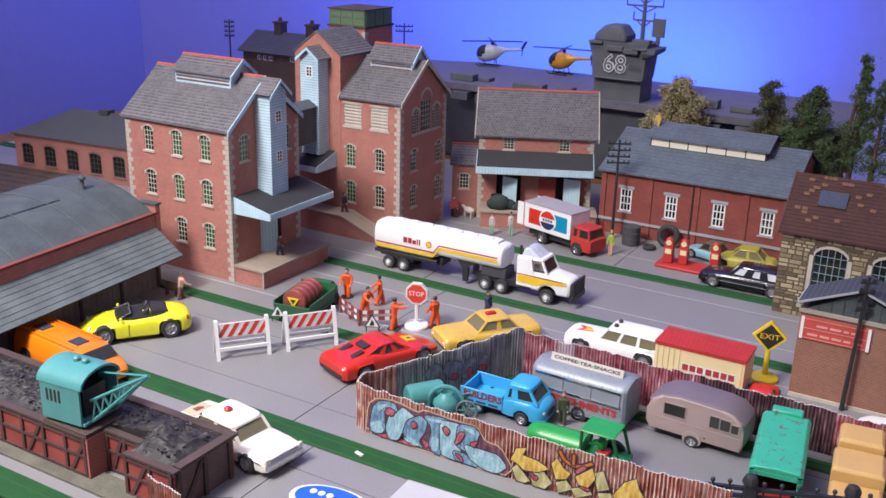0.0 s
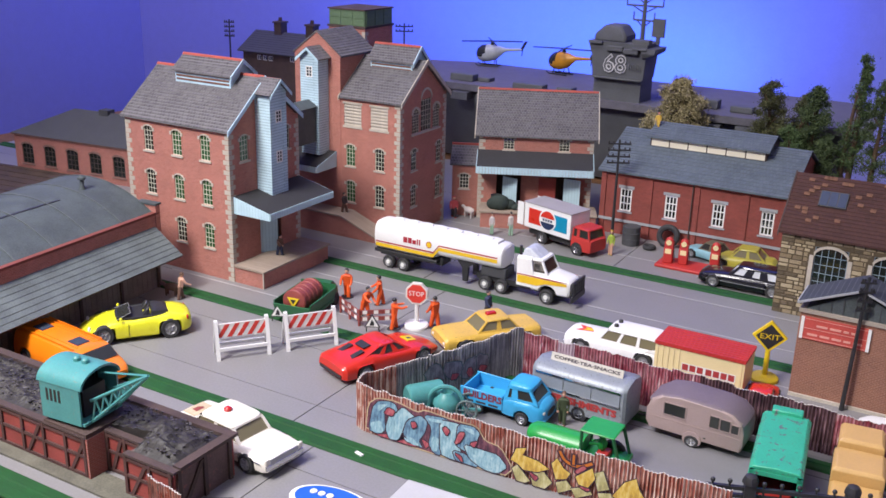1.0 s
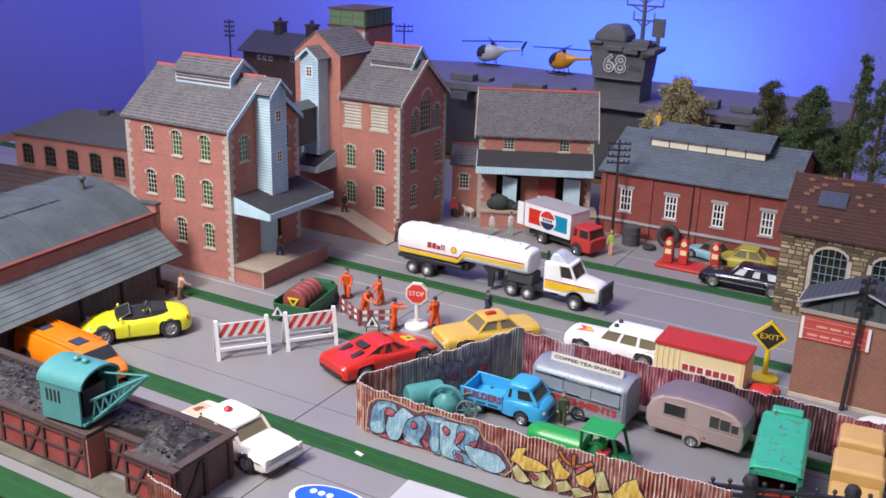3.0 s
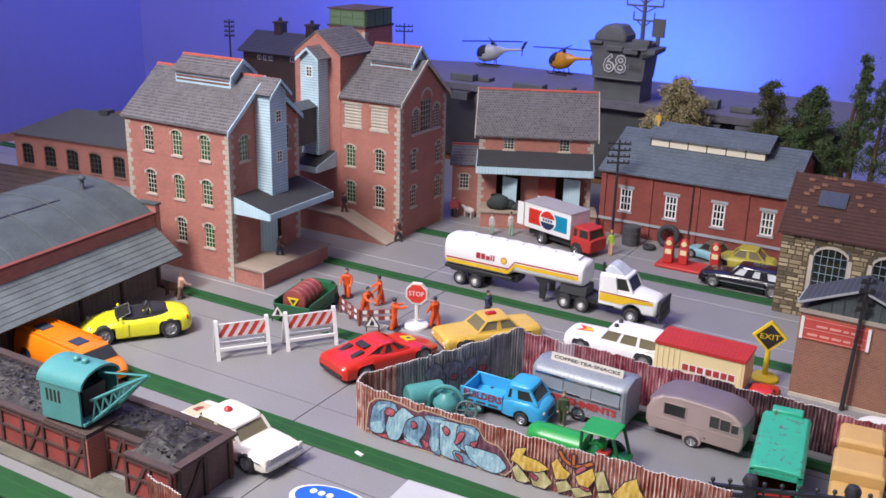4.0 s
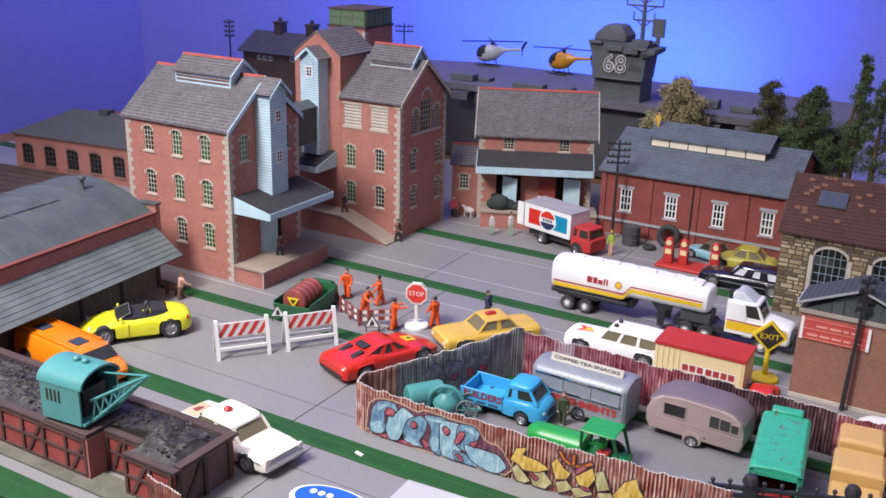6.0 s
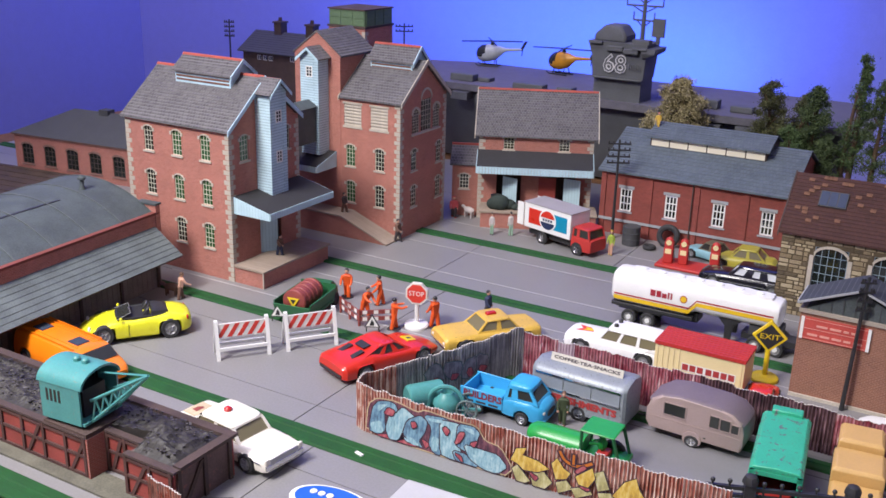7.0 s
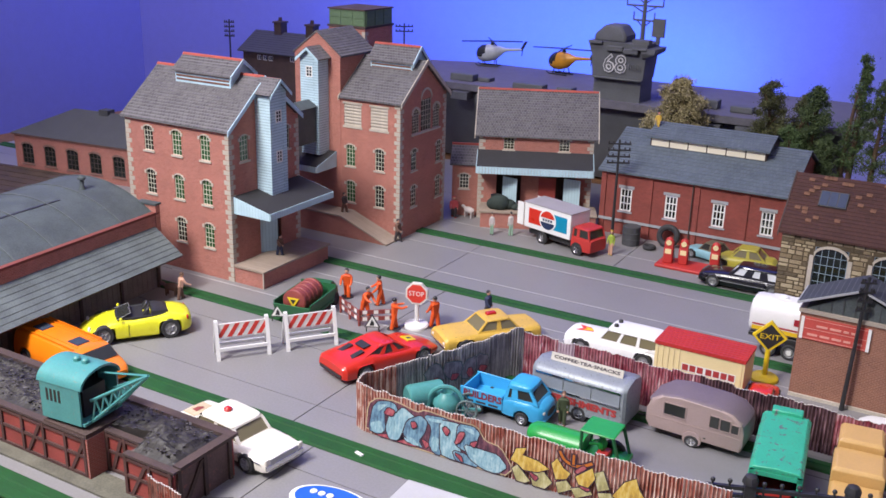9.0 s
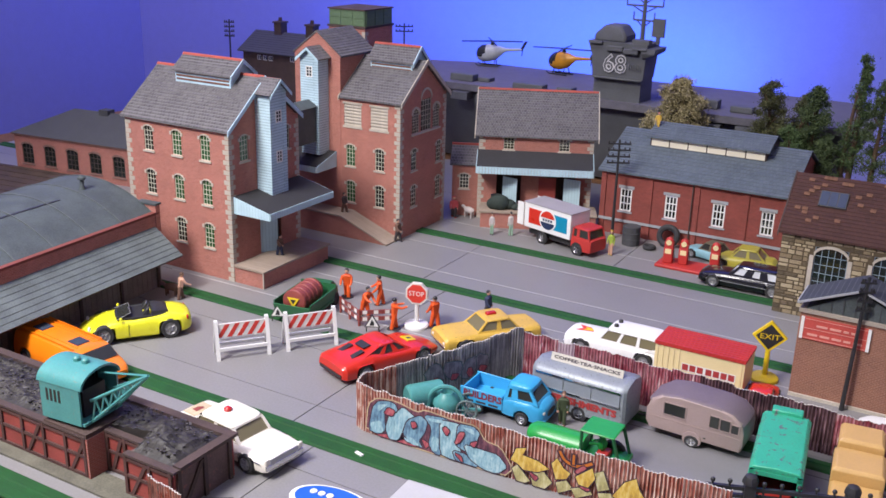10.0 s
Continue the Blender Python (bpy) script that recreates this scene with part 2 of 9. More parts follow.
def mesh_of(name, bm, mats, smooth=True, angle=35):
    bmesh.ops.scale(bm, vec=(C, C, C), verts=bm.verts)
    bmesh.ops.recalc_face_normals(bm, faces=bm.faces)
    me = bpy.data.meshes.new(name)
    bm.to_mesh(me)
    bm.free()
    for m in (mats if isinstance(mats, (list, tuple)) else [mats]):
        me.materials.append(m)
    if smooth:
        me.shade_smooth()
        me.set_sharp_from_angle(angle=radians(angle))
    return me


def part(name, bm, mats, parent=None, label="", m=None, bevel=0.0, smooth=True):
    """One mesh object, from a bmesh in centimetres or a mesh made before, under a thing or a part."""
    me = bm if isinstance(bm, bpy.types.Mesh) else mesh_of(name, bm, mats, smooth)
    ob = new(name, me)
    ob.parent = parent
    if m is not None:
        ob.matrix_basis = m
    if bevel:
        mod = ob.modifiers.new("Bevel", "BEVEL")
        mod.width, mod.segments, mod.limit_method, mod.angle_limit = bevel * C, 2, "ANGLE", radians(40)
    if label:
        tagged(ob, label)
    return ob


def thing(name, m, label, category, group="", kind=""):
    ob = new(name)
    ob.empty_display_size = 0.01
    ob.matrix_basis = m
    return tagged(ob, label, category, group, kind)


def solid(name, bm, mats, m, label, category, group="", kind="", bevel=0.0, smooth=True):
    """A thing that is one mesh."""
    return tagged(part(name, bm, mats, None, "", m, bevel, smooth), label, category, group, kind)


def lettering(name, words, size, m, mat, parent, width=None, depth=0.01, thin=0.0):
    """Raised letters, centred, read along local x with local z up and facing local -y."""
    cu = bpy.data.curves.new(name, "FONT")
    cu.body, cu.size, cu.align_x, cu.align_y, cu.extrude = words, size * C, "CENTER", "CENTER", depth * C
    cu.resolution_u, cu.offset = 2, thin * C
    tmp = bpy.data.objects.new(name, cu)
    me = bpy.data.meshes.new_from_object(tmp)
    bpy.data.objects.remove(tmp)
    me.transform(Matrix.Rotation(radians(90), 4, "X"))
    if width:
        w = max(v.co.x for v in me.vertices) - min(v.co.x for v in me.vertices)
        me.transform(Matrix.Diagonal((width * C / w, 1, 1, 1)))
    me.materials.append(mat)
    return part(name, me, mat, parent, "", m)


B = bmesh.new

# ---------------------------------------------------------------- room and ground
g = B()
box(g, -161, 162, -140, 149.9, -76, -75)
tagged(part("floor", g, paint("grey_carpet", (0.18, 0.17, 0.17), 0.95)), kind="structure")
g = B()
box(g, -161, 165, 150, 153, -75, 230)
tagged(part("wall_back", g, WALL_PAINT), "plain wall washed with deep blue lamp light", kind="structure")
g = B()
box(g, -164, -161, -140, 153, -75, 230)
tagged(part("wall_side", g, WALL_PAINT), "plain wall in dim blue lamp light", kind="structure")
# Two walls and the ceiling are unseen, added to close the room and bounce light.
g = B()
box(g, 162, 165, -140, 149.9, -75, 230)
tagged(part("wall_far_side", g, BOUNCE_PAINT), "unseen pale wall added to bounce fill light", kind="structure")
g = B()
box(g, -161, 162, -143, -140, -75, 230)
tagged(part("wall_behind", g, BOUNCE_PAINT), "unseen pale wall added to bounce fill light", kind="structure")
g = B()
box(g, -164, 165, -143, 153, 230, 233)
tagged(part("ceiling", g, BOUNCE_PAINT), "unseen pale ceiling added to bounce fill light", kind="structure")

g = B()
box(g, -118, 60, -5, 128, -4, -0.32)
layout = tagged(part("table_top", g, TABLE, bevel=0.3), "brown wooden table top carrying the model town", kind="structure")

# grey plastic road boards between green kerb strips, drawn along x
STRIPS = [(27.2, 29.1), (40.2, 41.9), (53.6, 54.9), (66.1, 67.4), (78.2, 79.6)]
ground = tagged(new("ground"), "grey plastic road boards with green kerb strips", kind="structure")
edges = [29.1, 40.2, 41.9, 53.6, 54.9, 66.1, 67.4, 78.2, 79.6, 106.0]
for k in range(0, 10, 2):
    y0, y1 = edges[k], edges[k + 1]
    cuts_y = [y0, y0 + 2.45, y1 - 2.45, y1] if k < 8 else [y0, y0 + 3.7, y0 + 13, y1]
    first = {0: -31.5, 2: -34.4, 4: -37.6, 6: -40.65, 8: -28.0}[k]
    cuts_x = sorted({first + 46.0 * j for j in range(-2, 3) if -110 < first + 46.0 * j < 45} | {-112.0, 48.0})
    for xa, xb in zip(cuts_x, cuts_x[1:]):
        for ya, yb in zip(cuts_y, cuts_y[1:]):
            g = B()
            e = 0.035
            box(g, xa + e, xb - e, ya + e, yb - e, -0.3, 0.0)
            part("road_board", g, ROAD, ground)
g = B()
box(g, -112, 48, 27.2, 106, -0.31, -0.08)
part("joint_bed", g, JOINT, ground)
for k, (y0, y1) in enumerate(STRIPS):
    xa, xb = (-112, 48)
    if k == 1:
        xa = -112
    g = B()
    w = y1 - y0
    prof = [(y0, -0.3), (y1, -0.3), (y1, 0.02), (y1 - 0.12, 0.14), (y0 + w * 0.62, 0.14), (y0 + w * 0.58, 0.07), (y0 + w * 0.42, 0.07), (y0 + w * 0.38, 0.14), (y0 + 0.12, 0.14), (y0, 0.02)]
    x = xa
    prism(g, prof, "x", xa, xb)
    part("kerb_strip", g, GREEN_STRIP, ground, "green plastic kerb strip with a centre groove")
for y in (69.9, 75.95, 57.35, 63.65, 83.3):
    g = B()
    box(g, -60 if y < 80 else -47, 48, y - 0.055, y + 0.055, -0.05, 0.012)
    part("road_line", g, LINE_WHITE, ground, "thin pale road line")


# ---------------------------------------------------------------- building kit (local x along the wall, y inwards, z up)
def wall_mesh(w, h, openings, th=0.3, gable=None):
    """A wall with openings (x0, x1, z0, z1) that go through it and an optional gable point (x, z)."""
    bm = B()
    xs = sorted({0.0, w, *[o[0] for o in openings], *[o[1] for o in openings]})
    zs = sorted({0.0, h, *[o[2] for o in openings], *[o[3] for o in openings]})
    for xa, xb in zip(xs, xs[1:]):
        for za, zb in zip(zs, zs[1:]):
            if any(o[0] <= xa and xb <= o[1] and o[2] <= za and zb <= o[3] for o in openings):
                continue
            quad(bm, [(xa, 0, za), (xb, 0, za), (xb, 0, zb), (xa, 0, zb)])
            quad(bm, [(xb, th, za), (xa, th, za), (xa, th, zb), (xb, th, zb)])
    for x0, x1, z0, z1 in openings:
        quad(bm, [(x0, 0, z0), (x0, th, z0), (x1, th, z0), (x1, 0, z0)])
        quad(bm, [(x0, 0, z1), (x1, 0, z1), (x1, th, z1), (x0, th, z1)])
        quad(bm, [(x0, 0, z0), (x0, 0, z1), (x0, th, z1), (x0, th, z0)])
        quad(bm, [(x1, 0, z0), (x1, th, z0), (x1, th, z1), (x1, 0, z1)])
    quad(bm, [(0, 0, 0), (0, 0, h), (0, th, h), (0, th, 0)])
    quad(bm, [(w, 0, 0), (w, th, 0), (w, th, h), (w, 0, h)])
    if gable:
        prism(bm, [(0, h), (w, h), gable], "y", 0, th)
    else:
        quad(bm, [(0, 0, h), (w, 0, h), (w, th, h), (0, th, h)])
    return bm


def wall(parent, m, w, h, openings, mat, th=0.3, gable=None, label=""):
    return part("wall", wall_mesh(w, h, openings, th, gable), mat, parent, label, m, smooth=False)


CACHE = {}


def cached(key, make):
    if key not in CACHE:
        CACHE[key] = make()
    return CACHE[key]


def window_frame(w, h, cols, rows, arch, bar):
    """Frame and glazing bars as one pierced plate, with filled corners under an arched head."""
    e = bar * 1.5
    cw, rh = (w - 2 * e - (cols - 1) * bar) / cols, (h - 2 * e - (rows - 1) * bar) / rows
    holes = [(e + i * (cw + bar), e + i * (cw + bar) + cw, e + j * (rh + bar), e + j * (rh + bar) + rh) for i in range(cols) for j in range(rows)]
    bm = wall_mesh(w, h, holes, 0.06)
    bmesh.ops.translate(bm, vec=(0, 0.07, 0), verts=bm.verts)
    bmesh.ops.remove_doubles(bm, verts=bm.verts, dist=0.0005)
    return bm


def window(parent, m, w, h, cols=3, rows=4, arch=0.2, frame=None, pane=None, stone=None, hood=True, bar=0.045, ears=True):
    key = (w, h, cols, rows, arch, bar, frame.name, pane.name)
    fr = cached(("f",) + key, lambda: mesh_of("window", window_frame(w, h, cols, rows, arch, bar), frame, False))
    win = part("window", fr, frame, parent, "", m)

    def pane_mesh():
        bm = B()
        box(bm, 0.01, w - 0.01, 0.10, 0.12, 0.01, h - 0.01)
        return mesh_of("pane", bm, pane, False)
    part("pane", cached(("p",) + key, pane_mesh), pane, win)
    if stone:
        def sill_mesh():
            bm = B()
            box(bm, -0.13, w + 0.13, -0.1, 0.1, -0.16, -0.003)
            return mesh_of("sill", bm, stone, False)
        part("sill", cached(("s", w, stone.name), sill_mesh), stone, win)
        if hood:
            def hood_mesh():
                bm = B()
                n = 8
                if arch:
                    arc = lambda k, up: [(w / 2 - (w / 2 + k) * math.cos(math.pi * (0.1 + 0.8 * i / n)), h - arch + (arch + up) * math.sin(math.pi * (0.1 + 0.8 * i / n))) for i in range(n + 1)]
                    inner = [(0.02, h - arch)] + [(w / 2 - (w / 2 - 0.02) * math.cos(math.pi * i / 8), h - arch + (arch - 0.02) * math.sin(math.pi * i / 8)) for i in range(1, 8)] + [(w - 0.02, h - arch)]
                    d = h - arch
                    if ears:
                        outer = [(-0.2, d - 0.16), (-0.2, d + 0.14), (-0.1, d + 0.1)] + arc(0.05, 0.1) + [(w + 0.1, d + 0.1), (w + 0.2, d + 0.14), (w + 0.2, d - 0.16), (w - 0.02, d - 0.16)]
                        inner = [(0.02, d - 0.16)] + inner
                    else:
                        outer = arc(0.14, 0.2)
                    prism(bm, outer + inner[::-1], "y", -0.06, 0.068)
                else:
                    box(bm, -0.2, w + 0.2, -0.06, -0.004, h + 0.003, h + 0.3)
                return mesh_of("hood", bm, stone, False)
            part("hood", cached(("h", w, h, arch, ears, stone.name), hood_mesh), stone, win)
    return win


def gable_roof(parent, m, x0, x1, y0, y1, ze, zr, mat, over=0.45, step=0.32, ridge=None, barge=None, th=0.18, ends=(0, 1), label=""):
    """Stepped slate roof with its ridge along local x; slopes reach over the walls y0 and y1 by `over`."""
    yc = (y0 + y1) / 2
    bm = B()
    for s, ye in ((1, y0), (-1, y1)):
        run, rise = abs(yc - ye), zr - ze
        e_y, e_z = ye - s * over, ze - rise / run * over
        n = max(2, round(math.hypot(run + over, rise * (run + over) / run) / step))
        pts = []
        for i in range(n):
            ya, za = e_y + (yc - e_y) * i / n, e_z + (zr - e_z) * i / n
            yb, zb = e_y + (yc - e_y) * (i + 1) / n, e_z + (zr - e_z) * (i + 1) / n
            pts += [(ya, za + th), (yb, zb + th - 0.05)]
        pts += [(yc, zr), (e_y, e_z)]
        prism(bm, pts if s < 0 else pts[::-1], "x", x0, x1)
    roof = part("roof", bm, mat, parent, label, m, smooth=False)
    if ridge:
        n = max(3, round((x1 - x0) / 0.6))
        rb = B()
        for i in range(n):
            a, b = x0 + (x1 - x0) * i / n, x0 + (x1 - x0) * (i + 1) / n - 0.02
            prism(rb, [(yc - 0.17, zr + th - 0.12), (yc, zr + th - 0.02), (yc + 0.17, zr + th - 0.12), (yc + 0.1, zr + th + 0.0), (yc, zr + th + 0.07), (yc - 0.1, zr + th + 0.0)], "x", a, b)
        part("ridge_tiles", rb, ridge, roof)
    if barge:
        for x in [(x0 - 0.1, x1 + 0.01)[k] for k in ends]:
            for s, ye in ((1, y0), (-1, y1)):
                run, rise = abs(yc - ye), zr - ze
                e_y, e_z = ye - s * (over + 0.05), ze - rise / run * (over + 0.05)
                bb = B()
                prism(bb, [(e_y, e_z - 0.18), (yc, zr - 0.18), (yc, zr + th + 0.06), (e_y, e_z + th + 0.06)], "x", x, x + 0.09)
                part("bargeboard", bb, barge, roof)
    return roof


def quoins(parent, m, h, mat, pitch=0.42, z0=0.0, long=0.62, short=0.36):
    """Corner blocks at local (0,0): along +x on the front and +y on the side, long and short in turn."""
    n = int((h - z0) / pitch)

    def mk(a, b):
        bm = B()
        prism(bm, [(-0.03, -0.03), (a, -0.03), (a, 0.03), (0.03, 0.03), (0.03, b), (-0.03, b)], "z", 0, pitch - 0.05)
        return mesh_of("quoin", bm, mat, False)
    ma = cached(("q1", pitch, long, short, mat.name), lambda: mk(long, short))
    mb = cached(("q2", pitch, long, short, mat.name), lambda: mk(short, long))
    for i in range(n):
        part("quoin", ma if i % 2 else mb, mat, parent, "", m @ P(0, 0, z0 + i * pitch))


def louvre(parent, m, w, h, n, slat, back, name="louvre", frame=None):
    bm = B()
    box(bm, 0, w, 0.12, 0.16, 0, h)
    lv = part(name, bm, back, parent, "", m)
    z = h / n
    sb = B()
    prism(sb, [(-0.02, 0), (-0.02, z * 0.35), (0.12, z * 0.95), (0.12, z * 0.6)], "x", 0.02, w - 0.02)
    me = mesh_of("slat", sb, slat, False)
    for i in range(n):
        part("slat", me, slat, lv, "", P(0, 0, i * z))
    if frame:
        fb = B()
        box(fb, -0.12, w + 0.12, -0.06, 0.02, h, h + 0.2)
        box(fb, -0.12, w + 0.12, -0.06, 0.02, -0.2, 0)
        part("frame", fb, frame, lv)
    return lv


def canopy(parent, m, w, d, zb, zf, drop, roof_mat, board):
    """Lean-to canopy: local x along the wall, reaching out to y = -d."""
    bm = B()
    slab(bm, [(0, 0, zb), (0, -d, zf), (w, -d, zf), (w, 0, zb)], 0.12)
    cp = part("canopy", bm, roof_mat, parent, "dark grey sloping canopy roof", m, smooth=False)
    zl = zf - drop
    for x in (-0.07, w + 0.01):
        bm = B()
        prism(bm, [(0, zl), (0, zb - 0.02), (-d, zf - 0.02), (-d, zl)], "x", x, x + 0.06)
        part("side_board", bm, board, cp)
    bm = B()
    n = int(w / 0.3)
    for i in range(n):
        a, b = w * i / n, w * (i + 1) / n
        prism(bm, [(a, zf - 0.02), (a, zl + 0.05), ((a + b) / 2, zl), (b - 0.02, zl + 0.05), (b - 0.02, zf - 0.02)], "y", -d - 0.07, -d - 0.005)
    part("fascia", bm, board, cp, "pale blue vertical boards")
    return cp


def lucam(parent, m, w, d, z0, ze, za, wins, rot):
    """Boarded hoist tower that stands out from a wall by d; local x along the wall."""
    bm = B()
    prism(bm, [(0, z0), (w, z0), (w, ze), (w / 2, za), (0, ze)], "y", -d, 0)
    lu = part("hoist_tower", bm, BOARD_BLUE, parent, "pale blue boarded hoist tower", m, smooth=False)
    for x, z in wins:
        window(lu, P(x - 0.38, -d - 0.10, z), 0.76, 1.05, 2, 3, 0, WHITE_FRAME, PANE, None, False, 0.07)
    over = 0.3
    sl = (za - ze) / (w / 2)
    for s in (0, 1):
        bm = B()
        e = (-over, ze - sl * over) if not s else (w + over, ze - sl * over)
        pts = [(e[0], -d - 0.35, e[1]), (w / 2, -d - 0.35, za), (w / 2, 0.1, za), (e[0], 0.1, e[1])]
        slab(bm, [(p[0], p[1], p[2] + 0.12) for p in (pts if s else pts[::-1])], 0.12)
        part("hood_roof", bm, SLATE_Y, lu, smooth=False)
        bm = B()
        prism(bm, [(e[0], e[1] - 0.12), (w / 2, za - 0.1), (w / 2, za + 0.16), (e[0], e[1] + 0.16)], "y", -d - 0.42, -d - 0.355)
        part("bargeboard", bm, TRIM_BLUE, lu)
    bm = B()
    box(bm, w / 2 - 0.09, w / 2 + 0.09, -d - 0.35, 0.1, za + 0.1, za + 0.2)
    part("ridge_tiles", bm, RED_RIDGE, lu)
    return lu


def ventilator(parent, m, x0, x1, hw, z0, ze, za):
    """Louvred lantern along a ridge at local y = 0."""
    bm = B()
    prism(bm, [(-hw, z0), (hw, z0), (hw, ze), (0, za), (-hw, ze)], "x", x0, x1)
    v = part("ventilator", bm, TRIM_BLUE, parent, "louvred ridge ventilator with slate roof", m, smooth=False)
    h = 0.9
    for s in (0, 1):
        louvre(v, P(x0 + 0.12, -hw - 0.02, ze - h) if not s else P(x1 - 0.12, hw + 0.02, ze - h, 180), x1 - x0 - 0.24, h - 0.02, 3, paint("brown_slat", (0.16, 0.075, 0.055), 0.8) if "bs" not in CACHE else CACHE["bs"], DARK_WOOD, "louvre_panel")
    gable_roof(v, P(0, 0), x0 - 0.25, x1 + 0.25, -hw, hw, ze, za, SLATE_X, 0.25, 0.3, RED_RIDGE, TRIM_BLUE, 0.12, (1,))
    return v


def door(parent, m, w, h, mat, name="door", label=""):
    bm = B()
    box(bm, 0, w, 0, 0.08, 0, h)
    d = part(name, bm, mat, parent, label, m, smooth=False)
    for z in (0.15, h * 0.5, h - 0.35):
        bm = B()
        box(bm, 0, w, 0.08, 0.12, z, z + 0.2)
        part("ledge", bm, mat, d)
    return d


def mill_windows(parent, m, places, w=1.05, h=2.15, green=()):
    for k, (x, z) in enumerate(places):
        window(parent, m @ P(x - w / 2, 0, z), w, h, 3, 5, 0.28, CREAM_FRAME, PANE_GREEN if k in green else PANE, STONE, True, 0.038)


# ---------------------------------------------------------------- brick mill with the boarded hoist tower
def mill_one():
    X0, Y0, W, D, E, R = -65.0, 57.95, 11.6, 8.95, 12.98, 16.6
    t = thing("brick_mill", P(X0, Y0), "tall red brick mill with slate roof and stone quoins", "mill building", "mill buildings")
    cols, rows = (2.65, 5.9, 9.05), (10.12, 6.32, 2.56)
    pl = [(x, z) for z in rows for x in cols]
    wall(t, P(0, 0), W, E, [(x - 0.525, x + 0.525, z, z + 2.15) for x, z in pl], BRICK)
    mill_windows(t, P(0, 0), pl, green=(1, 2, 4, 5, 6, 8))
    side = P(W, 0.302, 0, 90)
    D2 = D - 0.604
    sp = [(1.55, 10.12), (6.9, 10.12)]
    wall(t, side, D2, E, [(x - 0.525, x + 0.525, z, z + 2.15) for x, z in sp] + [(3.2, 6.0, 1.52, 5.0)], BRICK, gable=(D2 / 2, R - 0.12))
    mill_windows(t, side, sp, green=(0,))
    wall(t, P(0, D, 0, -90) @ P(0.302, 0), D2, E, [], BRICK, gable=(D2 / 2, R - 0.12))
    wall(t, P(W, D, 0, 180), W, E, [], BRICK)
    bm = B()
    box(bm, 0.35, W - 1.6, 0.35, D - 0.35, 0.0, E - 0.2)
    part("dark_inside", bm, DARK_WOOD, t)
    bm = B()
    box(bm, W - 1.45, W - 0.35, 0.4, D - 0.4, 1.3, 1.5)
    part("inner_floor", bm, PLANK, t)
    door(t, P(W - 0.25, 0.302 + 3.3, 1.52, 60), 1.7, 3.3, BOARD_BLUE_V, "door", "pale blue boarded door standing ajar")
    quoins(t, P(W, 0, 0, 90), E, STONE)
    quoins(t, P(0, 0, 0, 0), E, STONE)
    quoins(t, P(W, D, 0, 180), E, STONE)
    gable_roof(t, P(0, 0), -0.3, W + 0.25, 0, D, E, R, SLATE_X, 0.3, 0.32, RED_RIDGE, TRIM_BLUE, ends=(1,))
    ventilator(t, P(0, D / 2), 3.1, 9.3, 1.35, 15.0, 16.75, 17.8)
    lucam(t, P(W, 3.35, 0, 90), 2.1, 1.6, 6.6, 15.6, 16.55, [(1.05, 13.1), (1.05, 9.7)], 90)
    canopy(t, P(W, 0.35, 0, 90), 8.5, 3.8, 7.4, 6.55, 0.6, CACHE["felt"], BOARD_BLUE_V)
    # loading dock
    bm = B()
    box(bm, W + 0.03, W + 3.15, 0.05, 8.85, 0, 1.38)
    dk = part("loading_dock", bm, BRICK, t, "red brick loading dock with plank top", smooth=False)
    bm = B()
    box(bm, W + 0.03, W + 3.3, -0.08, 9.0, 1.39, 1.55)
    part("dock_top", bm, PLANK, dk)
    bm = B()
    box(bm, W + 3.09, W + 3.19, -0.02, 0.08, 0, 1.37)
    part("corner_post", bm, STONE, dk)


CACHE["felt"] = paint("black_roofing_felt", (0.03, 0.03, 0.034), 0.8, vary=0.25)
CACHE["bs"] = paint("brown_slat", (0.16, 0.075, 0.055), 0.8)
mill_one()


